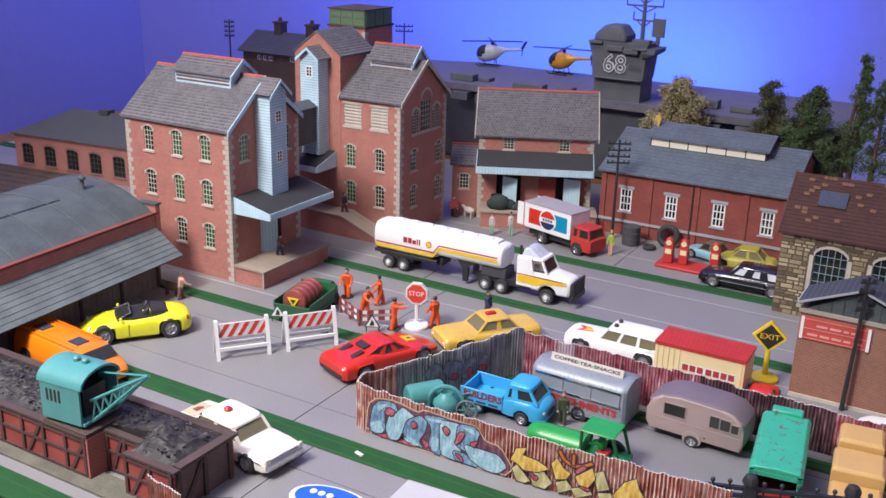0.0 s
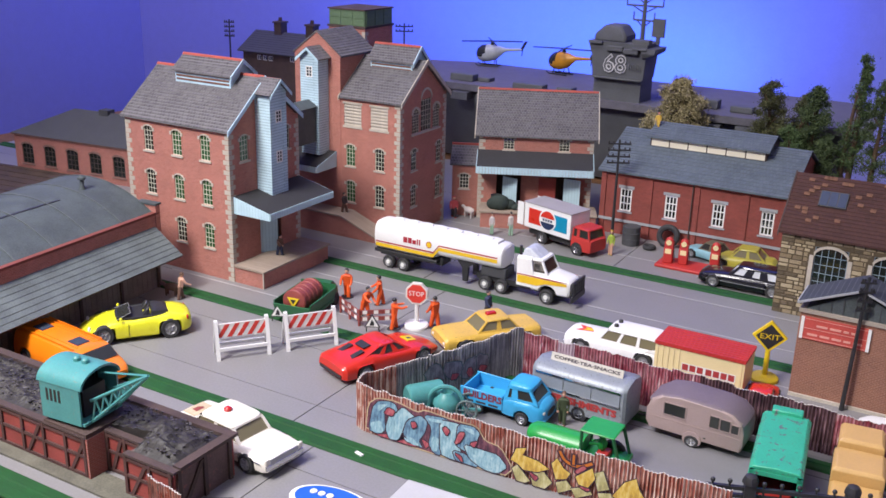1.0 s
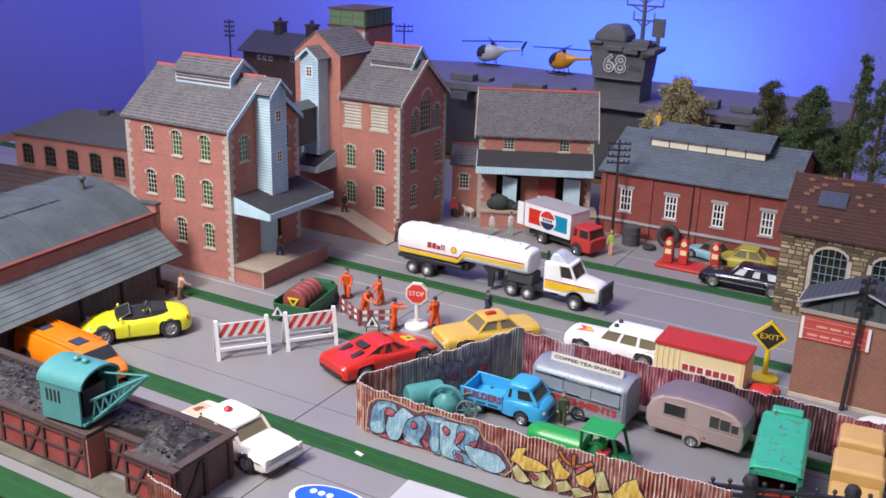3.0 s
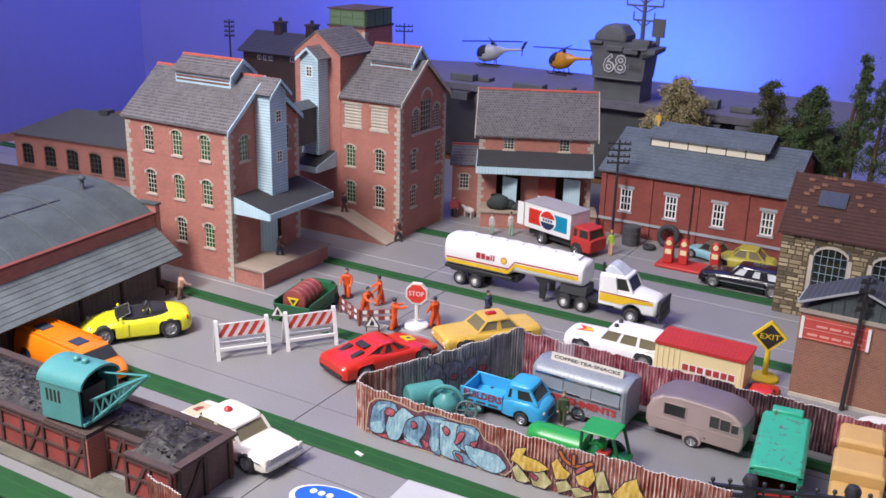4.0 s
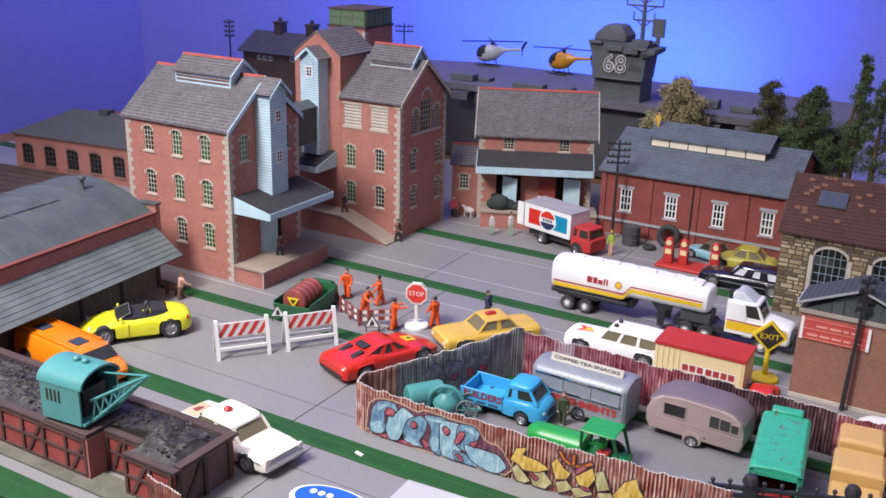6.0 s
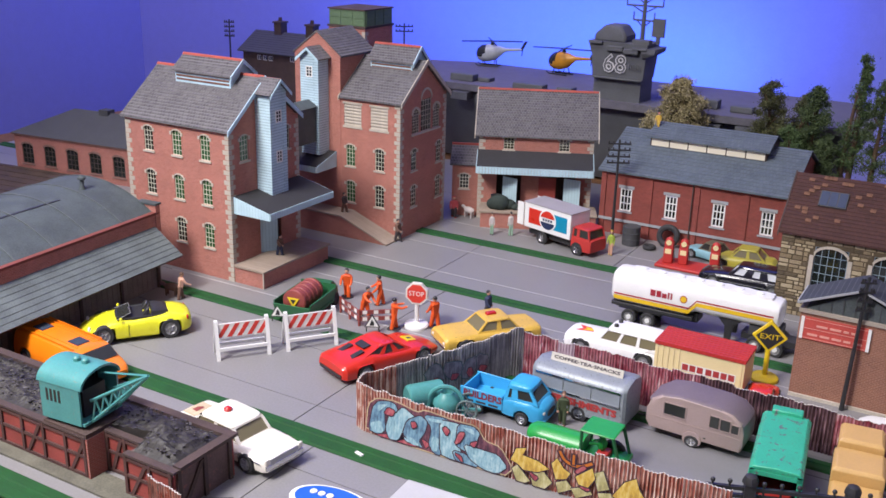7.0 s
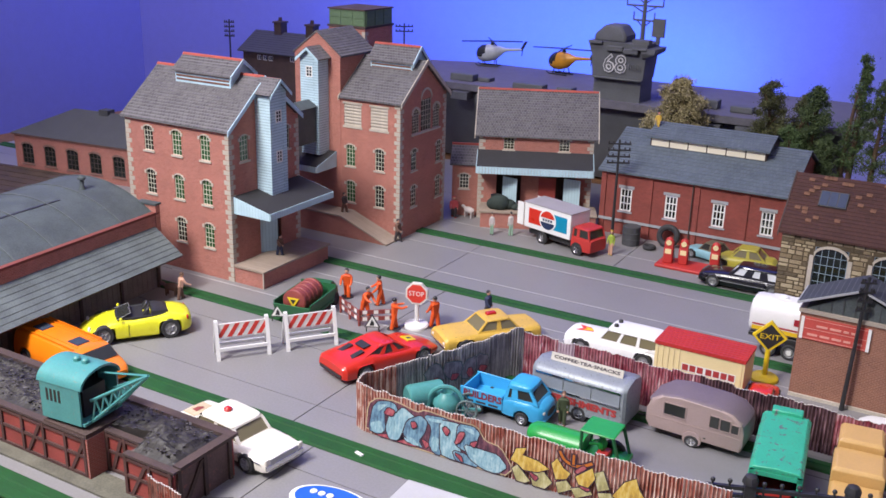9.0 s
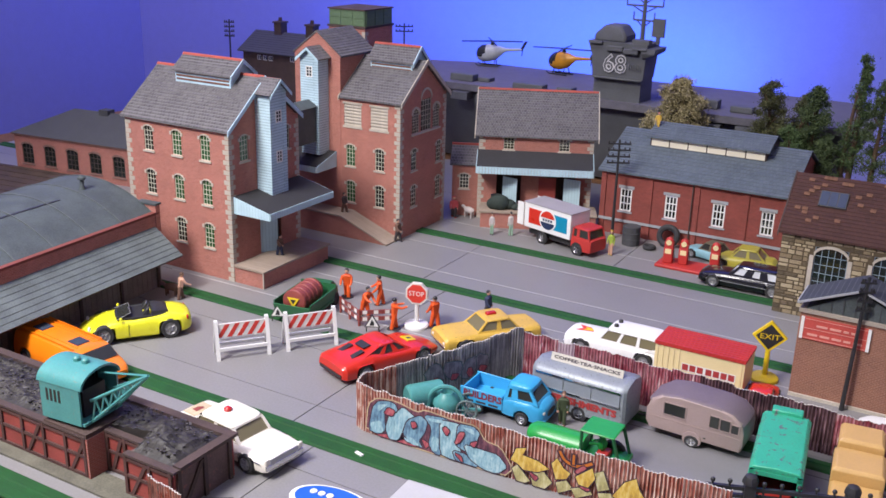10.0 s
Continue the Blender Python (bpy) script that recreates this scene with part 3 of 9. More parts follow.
# ---------------------------------------------------------------- second mill with its tank tower
def mill_two():
    X0, Y0, W, D, E, R = -54.8, 75.2, 6.75, 8.4, 13.25, 16.55
    t = thing("brick_mill", P(X0, Y0), "red brick mill with arched gable window and louvres", "mill building", "mill buildings")
    pl = [(1.12, 6.45), (4.48, 6.45), (1.12, 2.85), (4.48, 2.85)]
    lv = [(0.4, 2.4, 10.4, 12.5), (3.45, 5.4, 10.4, 12.5)]
    wall(t, P(0, 0), W, E, [(x - 0.525, x + 0.525, z, z + 2.15) for x, z in pl] + lv, BRICK)
    mill_windows(t, P(0, 0), pl, green=(0, 2))
    for x0, x1, z0, z1 in lv:
        louvre(t, P(x0, 0, z0), x1 - x0, z1 - z0, 7, STONE, DARK_WOOD, frame=STONE)
    side, D2 = P(W, 0.302, 0, 90), D - 0.604
    sp = [(2.2, 6.35), (6.8, 6.35), (2.2, 2.75), (6.8, 2.75)]
    arches = [(1.75, 3.05, 9.9, 12.3), (3.35, 5.25, 9.9, 13.9), (5.55, 6.85, 9.9, 12.3)]
    wall(t, side, D2, E, [(x - 0.5, x + 0.5, z, z + 2.15) for x, z in sp] + arches[0:1] + arches[2:3] + [(3.35, 5.25, 9.9, 13.0)], BRICK, gable=(D2 / 2, R - 0.12))
    mill_windows(t, side, sp, 1.0)
    for x0, x1, z0, z1 in arches:
        window(t, side @ P(x0, -0.02, z0), x1 - x0, z1 - z0, 4, 8, (x1 - x0) / 2, STONE, PANE, STONE, True, 0.05, ears=False)
    wall(t, P(W, D, 0, 180), W, E, [], BRICK)
    bm = B()
    box(bm, 0.35, W - 0.6, 0.35, D - 0.35, 0, E - 0.2)
    part("dark_inside", bm, DARK_WOOD, t)
    quoins(t, P(W, 0, 0, 90), E, STONE)
    quoins(t, P(W, D, 0, 180), E, STONE)
    gable_roof(t, P(0, 0), 0.0, W + 0.3, 0, D, E, R, SLATE_X, 0.3, 0.32, None, STONE)
    ventilator(t, P(0, D / 2), 1.4, 6.1, 1.2, 15.2, 16.6, 17.8)
    # gabled wing on the left, with its own hoist tower
    wx = -5.4
    wall(t, P(wx, 0), 5.38, 16.9, [], BRICK, gable=(2.69, 18.9))
    wall(t, P(-0.02, 0.302, 0, 90), 4.9, 16.9, [], BRICK)
    wall(t, P(-0.3, 5.5, 0, 180), 5.1, 16.9, [], BRICK, gable=(2.55, 18.9))
    gable_roof(t, P(wx + 2.69, 0, 0, 90), -0.08, 5.6, -2.7, 2.7, 16.9, 18.95, SLATE_X, 0.2, 0.32, None, None)
    lucam(t, P(wx + 1.9, -0.02), 2.1, 1.6, 7.5, 16.7, 17.55, [(1.05, 14.9)], 0)
    canopy(t, P(wx + 0.2, -0.02), 4.6, 3.2, 7.7, 6.75, 0.6, CACHE["felt"], BOARD_BLUE_V)
    # The first mill's shade on the bridge is put into its dark grey-blue colour.
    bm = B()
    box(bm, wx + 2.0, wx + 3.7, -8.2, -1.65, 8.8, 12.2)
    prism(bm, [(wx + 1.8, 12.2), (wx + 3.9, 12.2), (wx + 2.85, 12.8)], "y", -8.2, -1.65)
    br = part("bridge", bm, GREY_SHEET, t, "boarded bridge between the two mills, shade put into its grey", smooth=False)
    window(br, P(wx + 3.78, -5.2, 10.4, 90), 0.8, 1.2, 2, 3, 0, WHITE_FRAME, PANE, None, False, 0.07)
    # ramp
    bm = B()
    prism(bm, [(-6.5, 0), (6.6, 0), (1.5, 1.95), (-6.5, 1.95)], "y", -2.2, -0.03)
    rp = part("ramp", bm, BRICK, t, "brick loading ramp with plank surface", smooth=False)
    bm = B()
    prism(bm, [(-6.5, 1.96), (1.5, 1.96), (6.8, 0.01), (6.8, 0.13), (1.5, 2.12), (-6.5, 2.12)], "y", -2.32, -0.05)
    part("ramp_top", bm, PLANK, rp, smooth=False)


mill_two()


def tank_tower():
    t = thing("tank_tower", P(-63.1, 84.6), "square brick tower carrying a green panelled water tank", "water tower")
    bm = B()
    box(bm, 0, 4.6, 0, 5.2, 0, 18.3)
    part("tower", bm, BRICK, t, smooth=False)
    quoins(t, P(4.6, 0, 0, 90), 18.2, STONE, z0=13)
    bm = B()
    box(bm, -0.12, 4.72, -0.12, 5.32, 18.3, 18.5)
    part("plate", bm, DARK_WOOD, t)
    green = paint("faded_green_tank", (0.115, 0.185, 0.10), 0.7, vary=0.2)
    bm = B()
    box(bm, 0.05, 4.55, 0.05, 5.15, 18.5, 20.1)
    tk = part("tank", bm, green, t, smooth=False)
    pb = B()
    box(pb, 0, 1.4, -0.06, 0, 0, 0.72)
    me = mesh_of("panel", pb, green, False)
    for i in range(3):
        for j in range(2):
            part("panel", me, green, tk, "", P(0.12 + i * 1.48, 0.04, 18.55 + j * 0.78))
            part("panel", me, green, tk, "", P(4.56, 0.3 + i * 1.6, 18.55 + j * 0.78, 90))
    bm = B()
    box(bm, -0.1, 4.7, -0.1, 5.3, 20.1, 20.22)
    part("lid", bm, DARK_WOOD, tk)


tank_tower()


# ---------------------------------------------------------------- canopy warehouse, turned a little
def warehouse():
    t = thing("warehouse", P(-45.4, 86.0, 0, 25.5), "small red brick warehouse with dark canopy and dock", "warehouse")
    W, D, E, R = 11.5, 7.4, 9.1, 12.7
    pl = [(3.0, 7.35), (8.6, 7.35)]
    wall(t, P(0, 0), W, E, [(x - 0.55, x + 0.55, z, z + 1.5) for x, z in pl] + [(1.9, 4.4, 1.72, 4.9), (7.0, 9.9, 1.72, 4.9)], BRICK)
    mill_windows(t, P(0, 0), pl, h=1.5)
    wall(t, P(W, 0.302, 0, 90), D - 0.604, E, [], BRICK, gable=((D - 0.604) / 2, R - 0.1))
    wall(t, P(0, D, 0, -90) @ P(0.302, 0), D - 0.604, E, [], BRICK, gable=((D - 0.604) / 2, R - 0.1))
    wall(t, P(W, D, 0, 180), W, E, [], BRICK)
    bm = B()
    box(bm, 0.35, W - 0.35, 1.4, D - 0.35, 0, E - 0.2)
    part("dark_inside", bm, DARK_WOOD, t)
    for x, a, mt, lb in ((2.55, -35, BOARD_BLUE_V, "pale blue boarded door standing open"), (8.75, -20, BOARD_BLUE_V, "pale blue boarded door standing open"), (6.2, 0, paint("red_boards", (0.30, 0.05, 0.04), 0.7), "dull red boarded door")):
        door(t, P(x, -0.3, 1.72, a), 1.75, 2.9, mt, "door", lb)
    quoins(t, P(W, 0, 0, 90), E, STONE)
    quoins(t, P(0, 0), E, STONE)
    gable_roof(t, P(0, 0), -0.4, W + 0.4, 0, D, E, R, SLATE_X, 0.45, 0.3, RED_RIDGE, STONE)
    canopy(t, P(-0.1, -0.02), 11.6, 2.3, 7.25, 6.05, 0.75, CACHE["felt"], BOARD_BLUE_V)
    bm = B()
    box(bm, 0.5, 12.0, -3.3, -0.03, 0, 1.55)
    dk = part("loading_dock", bm, BRICK, t, "red brick loading dock", smooth=False)
    bm = B()
    box(bm, 0.35, 12.1, -3.45, -0.03, 1.56, 1.7)
    part("dock_top", bm, PLANK, dk)
    # lean-to annex
    wall(t, P(-2.7, 0.5), 2.68, 5.6, [(0.75, 1.75, 2.9, 4.5)], BRICK)
    window(t, P(-1.95, 0.5, 2.9), 1.0, 1.6, 3, 4, 0.25, CREAM_FRAME, PANE, STONE, True, 0.05)
    wall(t, P(-2.7, 4.5, 0, -90) @ P(0.32, 0), 3.6, 5.6, [], BRICK)
    bm = B()
    slab(bm, [(-2.95, 0.2, 5.5), (-0.02, 0.2, 5.5), (-0.02, 3.0, 7.0), (-2.95, 3.0, 7.0)], 0.15)
    part("annex_roof", bm, SLATE_X, t, smooth=False)
    bm = B()
    box(bm, -2.95, -0.02, 2.9, 3.1, 6.95, 7.15)
    part("annex_ridge", bm, RED_RIDGE, t)


warehouse()


# ---------------------------------------------------------------- engine shed with roof lantern
def engine_shed():
    t = thing("engine_shed", P(-33.2, 89.2), "long deep-red brick shed with slate roof lantern", "shed building")
    W, D, E, R = 17.9, 13.6, 6.5, 9.3
    xs = (2.6, 7.15, 11.75, 16.25)
    wall(t, P(0, 0), W, E, [(x - 0.6, x + 0.6, 2.45, 4.75) for x in xs], BRICK2, label="deep red brick wall with shallow piers")
    for x in xs:
        window(t, P(x - 0.6, 0, 2.45), 1.2, 2.3, 3, 3, 0, WHITE_FRAME, PANE, paint("grey_lintel", (0.34, 0.35, 0.37), 0.8) if "gl" not in CACHE else CACHE["gl"], True, 0.1)
    for x in (0.0, 4.75, 9.35, 13.95, W - 0.5):
        bm = B()
        box(bm, x, x + 0.5, -0.14, -0.003, 0, E - 0.25)
        part("pier", bm, BRICK2, t, smooth=False)
    bm = B()
    box(bm, -0.05, W + 0.05, -0.2, -0.145, 1.35, 1.62)
    part("string_course", bm, CACHE["gl"], t, "pale grey ledge along the wall")
    bm = B()
    rod(bm, (9.2, -0.22, 0), (9.2, -0.22, 6.3), 0.07)
    part("downpipe", bm, DARK_WOOD, t)
    wall(t, P(W, 0.302, 0, 90), D - 0.604, E, [], BRICK2, gable=((D - 0.604) / 2, R - 0.1))
    wall(t, P(0, D, 0, -90) @ P(0.302, 0), D - 0.604, E, [], BRICK2, gable=((D - 0.604) / 2, R - 0.1))
    wall(t, P(W, D, 0, 180), W, E, [], BRICK2)
    bm = B()
    box(bm, 0.4, W - 0.4, 0.5, D - 0.4, 0, E - 0.2)
    part("dark_inside", bm, DARK_WOOD, t)
    gable_roof(t, P(0, 0), -0.3, W + 0.3, 0, D, E, R, SLATE_B, 0.5, 0.42)
    # lantern
    bm = B()
    prism(bm, [(4.2, 8.0), (9.4, 8.0), (9.4, 9.4), (6.8, 10.3), (4.2, 9.4)], "x", 3.2, 14.6)
    ln = part("roof_lantern", bm, DARK_WOOD, t, "roof lantern with cream panels", smooth=False)
    for i in range(6):
        bm = B()
        box(bm, 3.35 + i * 1.87, 5.1 + i * 1.87, 4.12, 4.19, 8.45, 9.3)
        part("panel", bm, CACHE["lantern"], ln, "cream panel")
    gable_roof(ln, P(0, 0), 2.9, 14.9, 4.2, 9.4, 9.4, 10.3, SLATE_B, 0.45, 0.42)


CACHE["lantern"] = paint("pale_cream_card", (0.86, 0.79, 0.62), 0.7, vary=0.06)
CACHE["gl"] = paint("grey_lintel", (0.34, 0.35, 0.37), 0.8)
engine_shed()


# ---------------------------------------------------------------- stone building and the low brick shop
def random_blocks(name):
    m, nt, b = nodes_of(name)
    oi = nt.nodes.new("ShaderNodeObjectInfo")
    r = nt.nodes.new("ShaderNodeValToRGB")
    r.color_ramp.elements[0].color, r.color_ramp.elements[1].color = (0.035, 0.024, 0.014, 1), (0.50, 0.42, 0.27, 1)
    e = r.color_ramp.elements.new(0.45)
    e.color = (0.21, 0.155, 0.085, 1)
    nt.links.new(oi.outputs["Random"], r.inputs["Fac"])
    v = coords(nt)
    col = mix(nt, 0.2, r.outputs["Color"], ramp(nt, noise_tex(nt, v, 500, 5), (0.06, 0.045, 0.03), (0.36, 0.31, 0.22)))
    nt.links.new(col, b.inputs["Base Color"])
    b.inputs["Roughness"].default_value = 0.9
    bump(nt, b, noise_tex(nt, v, 700, 4), 0.5, 0.0005)
    return m


CACHE["bgf"] = paint("blue_grey_frame", (0.24, 0.31, 0.36), 0.6)


def stone_hall():
    t = thing("stone_hall", P(-13.4, 77.3), "rubble stone hall with brown tiled roof and arched windows", "stone building")
    W, E = 15.0, 7.0
    arch = [(2.6, 5.1, 2.4, 6.0), (6.9, 9.4, 2.4, 6.0)]
    mortar = paint("dark_mortar", (0.10, 0.075, 0.045), 0.9, vary=0.3)
    wl = wall(t, P(0, 0), W, E, arch, mortar, label="rubble stone wall with dark recessed mortar")
    for x0, x1, z0, z1 in arch:
        window(t, P(x0, 0, z0), x1 - x0, z1 - z0, 5, 5, 0.8, CACHE["bgf"], PANE, STONE, True, 0.045, ears=False)
        for x in (x0 - 0.34, x1 + 0.004):
            bm = B()
            box(bm, x, x + 0.33, -0.09, 0.02, z0, z1 - 0.75)
            part("jamb", bm, STONE, t)
    blocks = random_blocks("rubble_stone")
    rnd = random.Random(5)
    meshes = {}
    z = 0.02
    while z < E - 0.2:
        h = rnd.choice((0.26, 0.32, 0.4))
        x = 0.02
        while x < 10.5:
            w = rnd.choice((0.4, 0.6, 0.8, 1.0))
            for a, b, c, d in arch:
                if z + h > c - 0.2 and z < d + 0.24:
                    inset = 0.38 - max(0.0, z - (d - 0.75)) * 0.5
                    if a - inset <= x < b + inset:
                        x = b + inset
                    elif x < a - inset < x + w:
                        w = round(a - inset - x, 1)
            if w >= 0.2:
                key = (w, h)
                if key not in meshes:
                    bm = B()
                    a = 0.05
                    loft(bm, [[(0, 0, 0), (w - 0.09, 0, 0), (w - 0.09, 0, h - 0.09), (0, 0, h - 0.09)], [(0.03, -a, 0.03), (w - 0.12, -a * 1.3, 0.03), (w - 0.13, -a, h - 0.13), (0.04, -a * 0.8, h - 0.11)]])
                    meshes[key] = mesh_of("stone", bm, blocks, False)
                part("stone", meshes[key], blocks, wl, "", P(x, 0.0, z))
            x += max(w, 0.1)
        z += h
    wall(t, P(0, 8.5, 0, -90) @ P(0.302, 0), 7.9, E, [], mortar, gable=(3.95, 10.3))
    wall(t, P(W, 8.5, 0, 180), W, E, [], mortar)
    bm = B()
    box(bm, 0.4, W - 0.4, 1.0, 8.2, 0, E - 0.2)
    part("dark_inside", bm, DARK_WOOD, t)
    rf = gable_roof(t, P(0, 0), -0.25, W, 0, 8.5, E, 10.55, TILE_BROWN, 0.35, 0.36, None, DARK_WOOD, label="brown tiled roof with orange patch tiles")
    patch = paint("orange_patch_tile", (0.20, 0.095, 0.055), 0.8, vary=0.4)
    ang = math.degrees(math.atan2(3.55, 4.25))
    rnd = random.Random(8)
    bm = B()
    box(bm, 0, 0.42, 0, 0.3, 0, 0.05)
    me = mesh_of("patch_tile", bm, patch, False)
    for i in range(30):
        x, s = rnd.uniform(0.2, 9.0), round(rnd.uniform(0.5, 5.2) / 0.36) * 0.36
        if 1.8 < x < 4.4 and 2 < s < 4.2:
            continue
        part("patch_tile", me, patch, rf, "", P(x, 0, E + 0.22, 0, ang) @ P(0, s, 0))
    bm = B()
    box(bm, 0, 2.1, 0, 1.5, 0, 0.12)
    sk = part("skylight", bm, GREY_ROOF, t, "dark framed skylight", P(2.0, 0, E + 0.2, 0, ang) @ P(0, 2.4, 0))
    for i in range(3):
        bm = B()
        box(bm, 0.08 + i * 0.68, 0.68 + i * 0.68, 0.08, 1.42, 0.12, 0.15)
        part("pane", bm, PANE_BLUE, sk)


stone_hall()


CACHE["shoproof"] = courses("slate_blue_strips", (0.05, 0.055, 0.065), (0.04, 0.044, 0.052), (0.11, 0.115, 0.13), 0.35, 30, "xy", 0.03, offset=0.0)
CACHE["signpink"] = paint("faded_pink_print", (0.72, 0.34, 0.28), 0.6)


def brick_shop():
    t = thing("brick_shop", P(-9.05, 62.8), "low brown brick shop with grey gable and red sign", "shop building")
    W, H, D = 13.0, 6.0, 3.0
    wall(t, P(0, 0), W, H, [], BRICK3)
    wall(t, P(0, D, 0, -90) @ P(0.302, 0), D - 0.604, H, [], BRICK3)
    wall(t, P(W, D, 0, 180), W, H, [], BRICK3)
    bm = B()
    box(bm, -0.1, W, -0.14, D + 0.05, H, H + 0.25)
    part("cornice", bm, paint("stone_cornice", (0.36, 0.31, 0.26), 0.8), t)
    bm = B()
    box(bm, 0.0, W, -0.16, -0.003, 0, 0.22)
    part("plinth", bm, STONE, t)
    bm = B()
    prism(bm, [(0.3, 6.25), (6.9, 6.25), (3.45, 7.98)], "y", 0.05, D - 0.2)
    gb = part("gable", bm, GREY_SHEET, t, "grey boarded gable", smooth=False)
    box_w = 0.06
    for i in range(1, 9):
        x = 0.3 + i * 0.73
        top = 6.25 + 1.73 * (1 - abs(x - 3.6) / 3.3)
        bm = B()
        box(bm, x, x + box_w, 0.0, 0.045, 6.27, max(6.3, top - 0.1))
        part("batten", bm, GREY_ROOF, gb)
    for s in (1, -1):
        bm = B()
        ex = 3.5 - s * 3.65
        pts = [(ex, -0.25, 6.7), (3.5, -0.25, 8.22), (3.5, D, 8.22), (ex, D, 6.7)]
        slab(bm, pts if s < 0 else pts[::-1], 0.1)
        part("roof", bm, CACHE["shoproof"], t, "dark slate blue roof slope", smooth=False)
        bm = B()
        prism(bm, [(ex, 6.64), (3.5, 8.16), (3.5, 8.3), (ex - s * 0.05, 6.77)], "y", -0.34, -0.255)
        part("bargeboard", bm, CACHE["gl"], t)
        bm = B()
        box(bm, ex - 0.12, ex + 0.06, -0.25, D, 6.6, 6.78)
        part("gutter", bm, CACHE["gl"], t)
    bm = B()
    box(bm, 0.12, 4.4, -0.09, -0.01, 4.2, 5.75)
    sg = part("sign_board", bm, paint("faded_sign_red", (0.50, 0.075, 0.06), 0.6, vary=0.15), t, "red sign board with pale writing")
    for x in (0.12, 4.2):
        bm = B()
        box(bm, x, x + 0.2, -0.12, -0.095, 4.2, 5.75)
        part("sign_edge", bm, SIGN_WHITE, sg)
    rnd = random.Random(2)
    for z, xa, xb in ((5.15, 1.1, 3.3), (4.5, 0.6, 4.0)):
        x = xa
        while x < xb:
            w = rnd.uniform(0.3, 0.7)
            bm = B()
            box(bm, x, x + w, -0.12, -0.095, z, z + 0.14)
            part("writing_bar", bm, CACHE["signpink"], sg)
            x += w + 0.15
    for z in (4.28, 5.6, 4.95):
        bm = B()
        box(bm, 0.35, 4.18, -0.115, -0.095, z, z + 0.03)
        part("sign_line", bm, CACHE["signpink"], sg)


brick_shop()


# ---------------------------------------------------------------- goods shed with barrel roof
CACHE["seam"] = paint("blue_grey_seam", (0.10, 0.115, 0.12), 0.7, vary=0.3)


def goods_shed():
    t = thing("goods_shed", P(-57.82, 54.00, 0, 4.0), "low goods shed with grey barrel roof and lean-to", "shed building")
    Lg = 30.0
    bm = B()
    n = max(1, int(Lg / 0.55))
    for i in range(n):
        box(bm, -0.2, 0.0, -(i + 1) * 0.55 + 0.03, -i * 0.55, 0, 4.9)
    part("plank_wall", bm, PLANK_WALL, t, "dark vertical plank wall", smooth=False)
    for i in range(7):
        bm = B()
        box(bm, 0.0, 0.14, -0.5 - i * 4.2, -0.25 - i * 4.2, 0, 4.9)
        part("post", bm, DARK_WOOD, t)
    # lean-to roof in overlapping boards
    lt = B()
    slab(lt, [(-0.2, -Lg, 5.05), (2.5, -Lg, 3.1), (2.5, -0.2, 3.1), (-0.2, -0.2, 5.05)], 0.1)
    lr = part("lean_to", lt, DARK_WOOD, t, "sloping lean-to roof of grey boards", smooth=False)
    k = 7
    for i in range(k):
        a, b = i / k, (i + 1.06) / k
        x0, z0, x1, z1 = -0.2 + 2.75 * a, 5.1 - 1.98 * a, -0.2 + 2.75 * b, 5.1 - 1.98 * b
        bm = B()
        slab(bm, [(x0, -Lg, z0 + 0.03), (x1, -Lg, z1 + 0.08), (x1, -0.1, z1 + 0.08), (x0, -0.1, z0 + 0.03)], 0.06)
        part("roof_board", bm, GREY_SHEET2, lr, smooth=False)
    bm = B()
    box(bm, -0.55, -0.2, -Lg, 0.25, 4.9, 6.1)
    part("brick_beam", bm, BRICK, t, "red brick parapet", smooth=False)
    bm = B()
    box(bm, -0.65, -0.1, -Lg, 0.35, 6.1, 6.3)
    part("coping", bm, paint("dark_red_coping", (0.19, 0.05, 0.04), 0.8, vary=0.2), t, smooth=False)
    bm = B()
    box(bm, -1.8, -0.1, 0.0, 0.5, 4.2, 6.9)
    part("end_pier", bm, BRICK, t, smooth=False)
    bm = B()
    box(bm, -2.0, 0.0, -0.1, 0.6, 6.9, 7.05)
    part("pier_cap", bm, GREY_SHEET, t)
    # barrel roof in sheets
    Rr, half = 11.5, 6.6
    zc = 8.35 - Rr
    a0 = math.asin(half / Rr)
    w = 3.4
    for i in range(9):
        bm = B()
        out, inn = [], []
        for j in range(17):
            a = -a0 + 2 * a0 * j / 16
            out.append((-7.1 + Rr * math.sin(a), zc + Rr * math.cos(a)))
            inn.append((-7.1 + (Rr - 0.12) * math.sin(a), zc + (Rr - 0.12) * math.cos(a)))
        prism(bm, out + inn[::-1], "y", -(i + 1) * w + 0.02, -i * w)
        part("roof_sheet", bm, GREY_SHEET, t, "curved grey roof sheet")
        bm = B()
        out2 = [(x, z + 0.02) for x, z in out]
        out3 = [(x, z + 0.07) for x, z in out]
        prism(bm, out3 + out2[::-1], "y", -i * w - 0.08, -i * w + 0.02)
        part("seam", bm, CACHE["seam"], t)
    bm = B()
    prism(bm, [(-13.6, 0)] + [(-7.1 + 6.4 * c, 0 if abs(c) > 1 else 6.2) for c in (-1, 1)] + [(-0.6, 0)], "y", -0.4, -0.1)
    part("end_wall", bm, BRICK, t, smooth=False)
    bm = B()
    box(bm, -4.95, -4.5, -18, -5.6, 7.93, 8.1)
    part("roof_slot", bm, BLACK, t, "narrow black slot along the roof", P(0, 0), 0)
    v = thing("roof_vent", t.matrix_basis @ P(-5.2, -2.6, 8.15), "small round metal roof vent", "roof vent")
    bm = B()
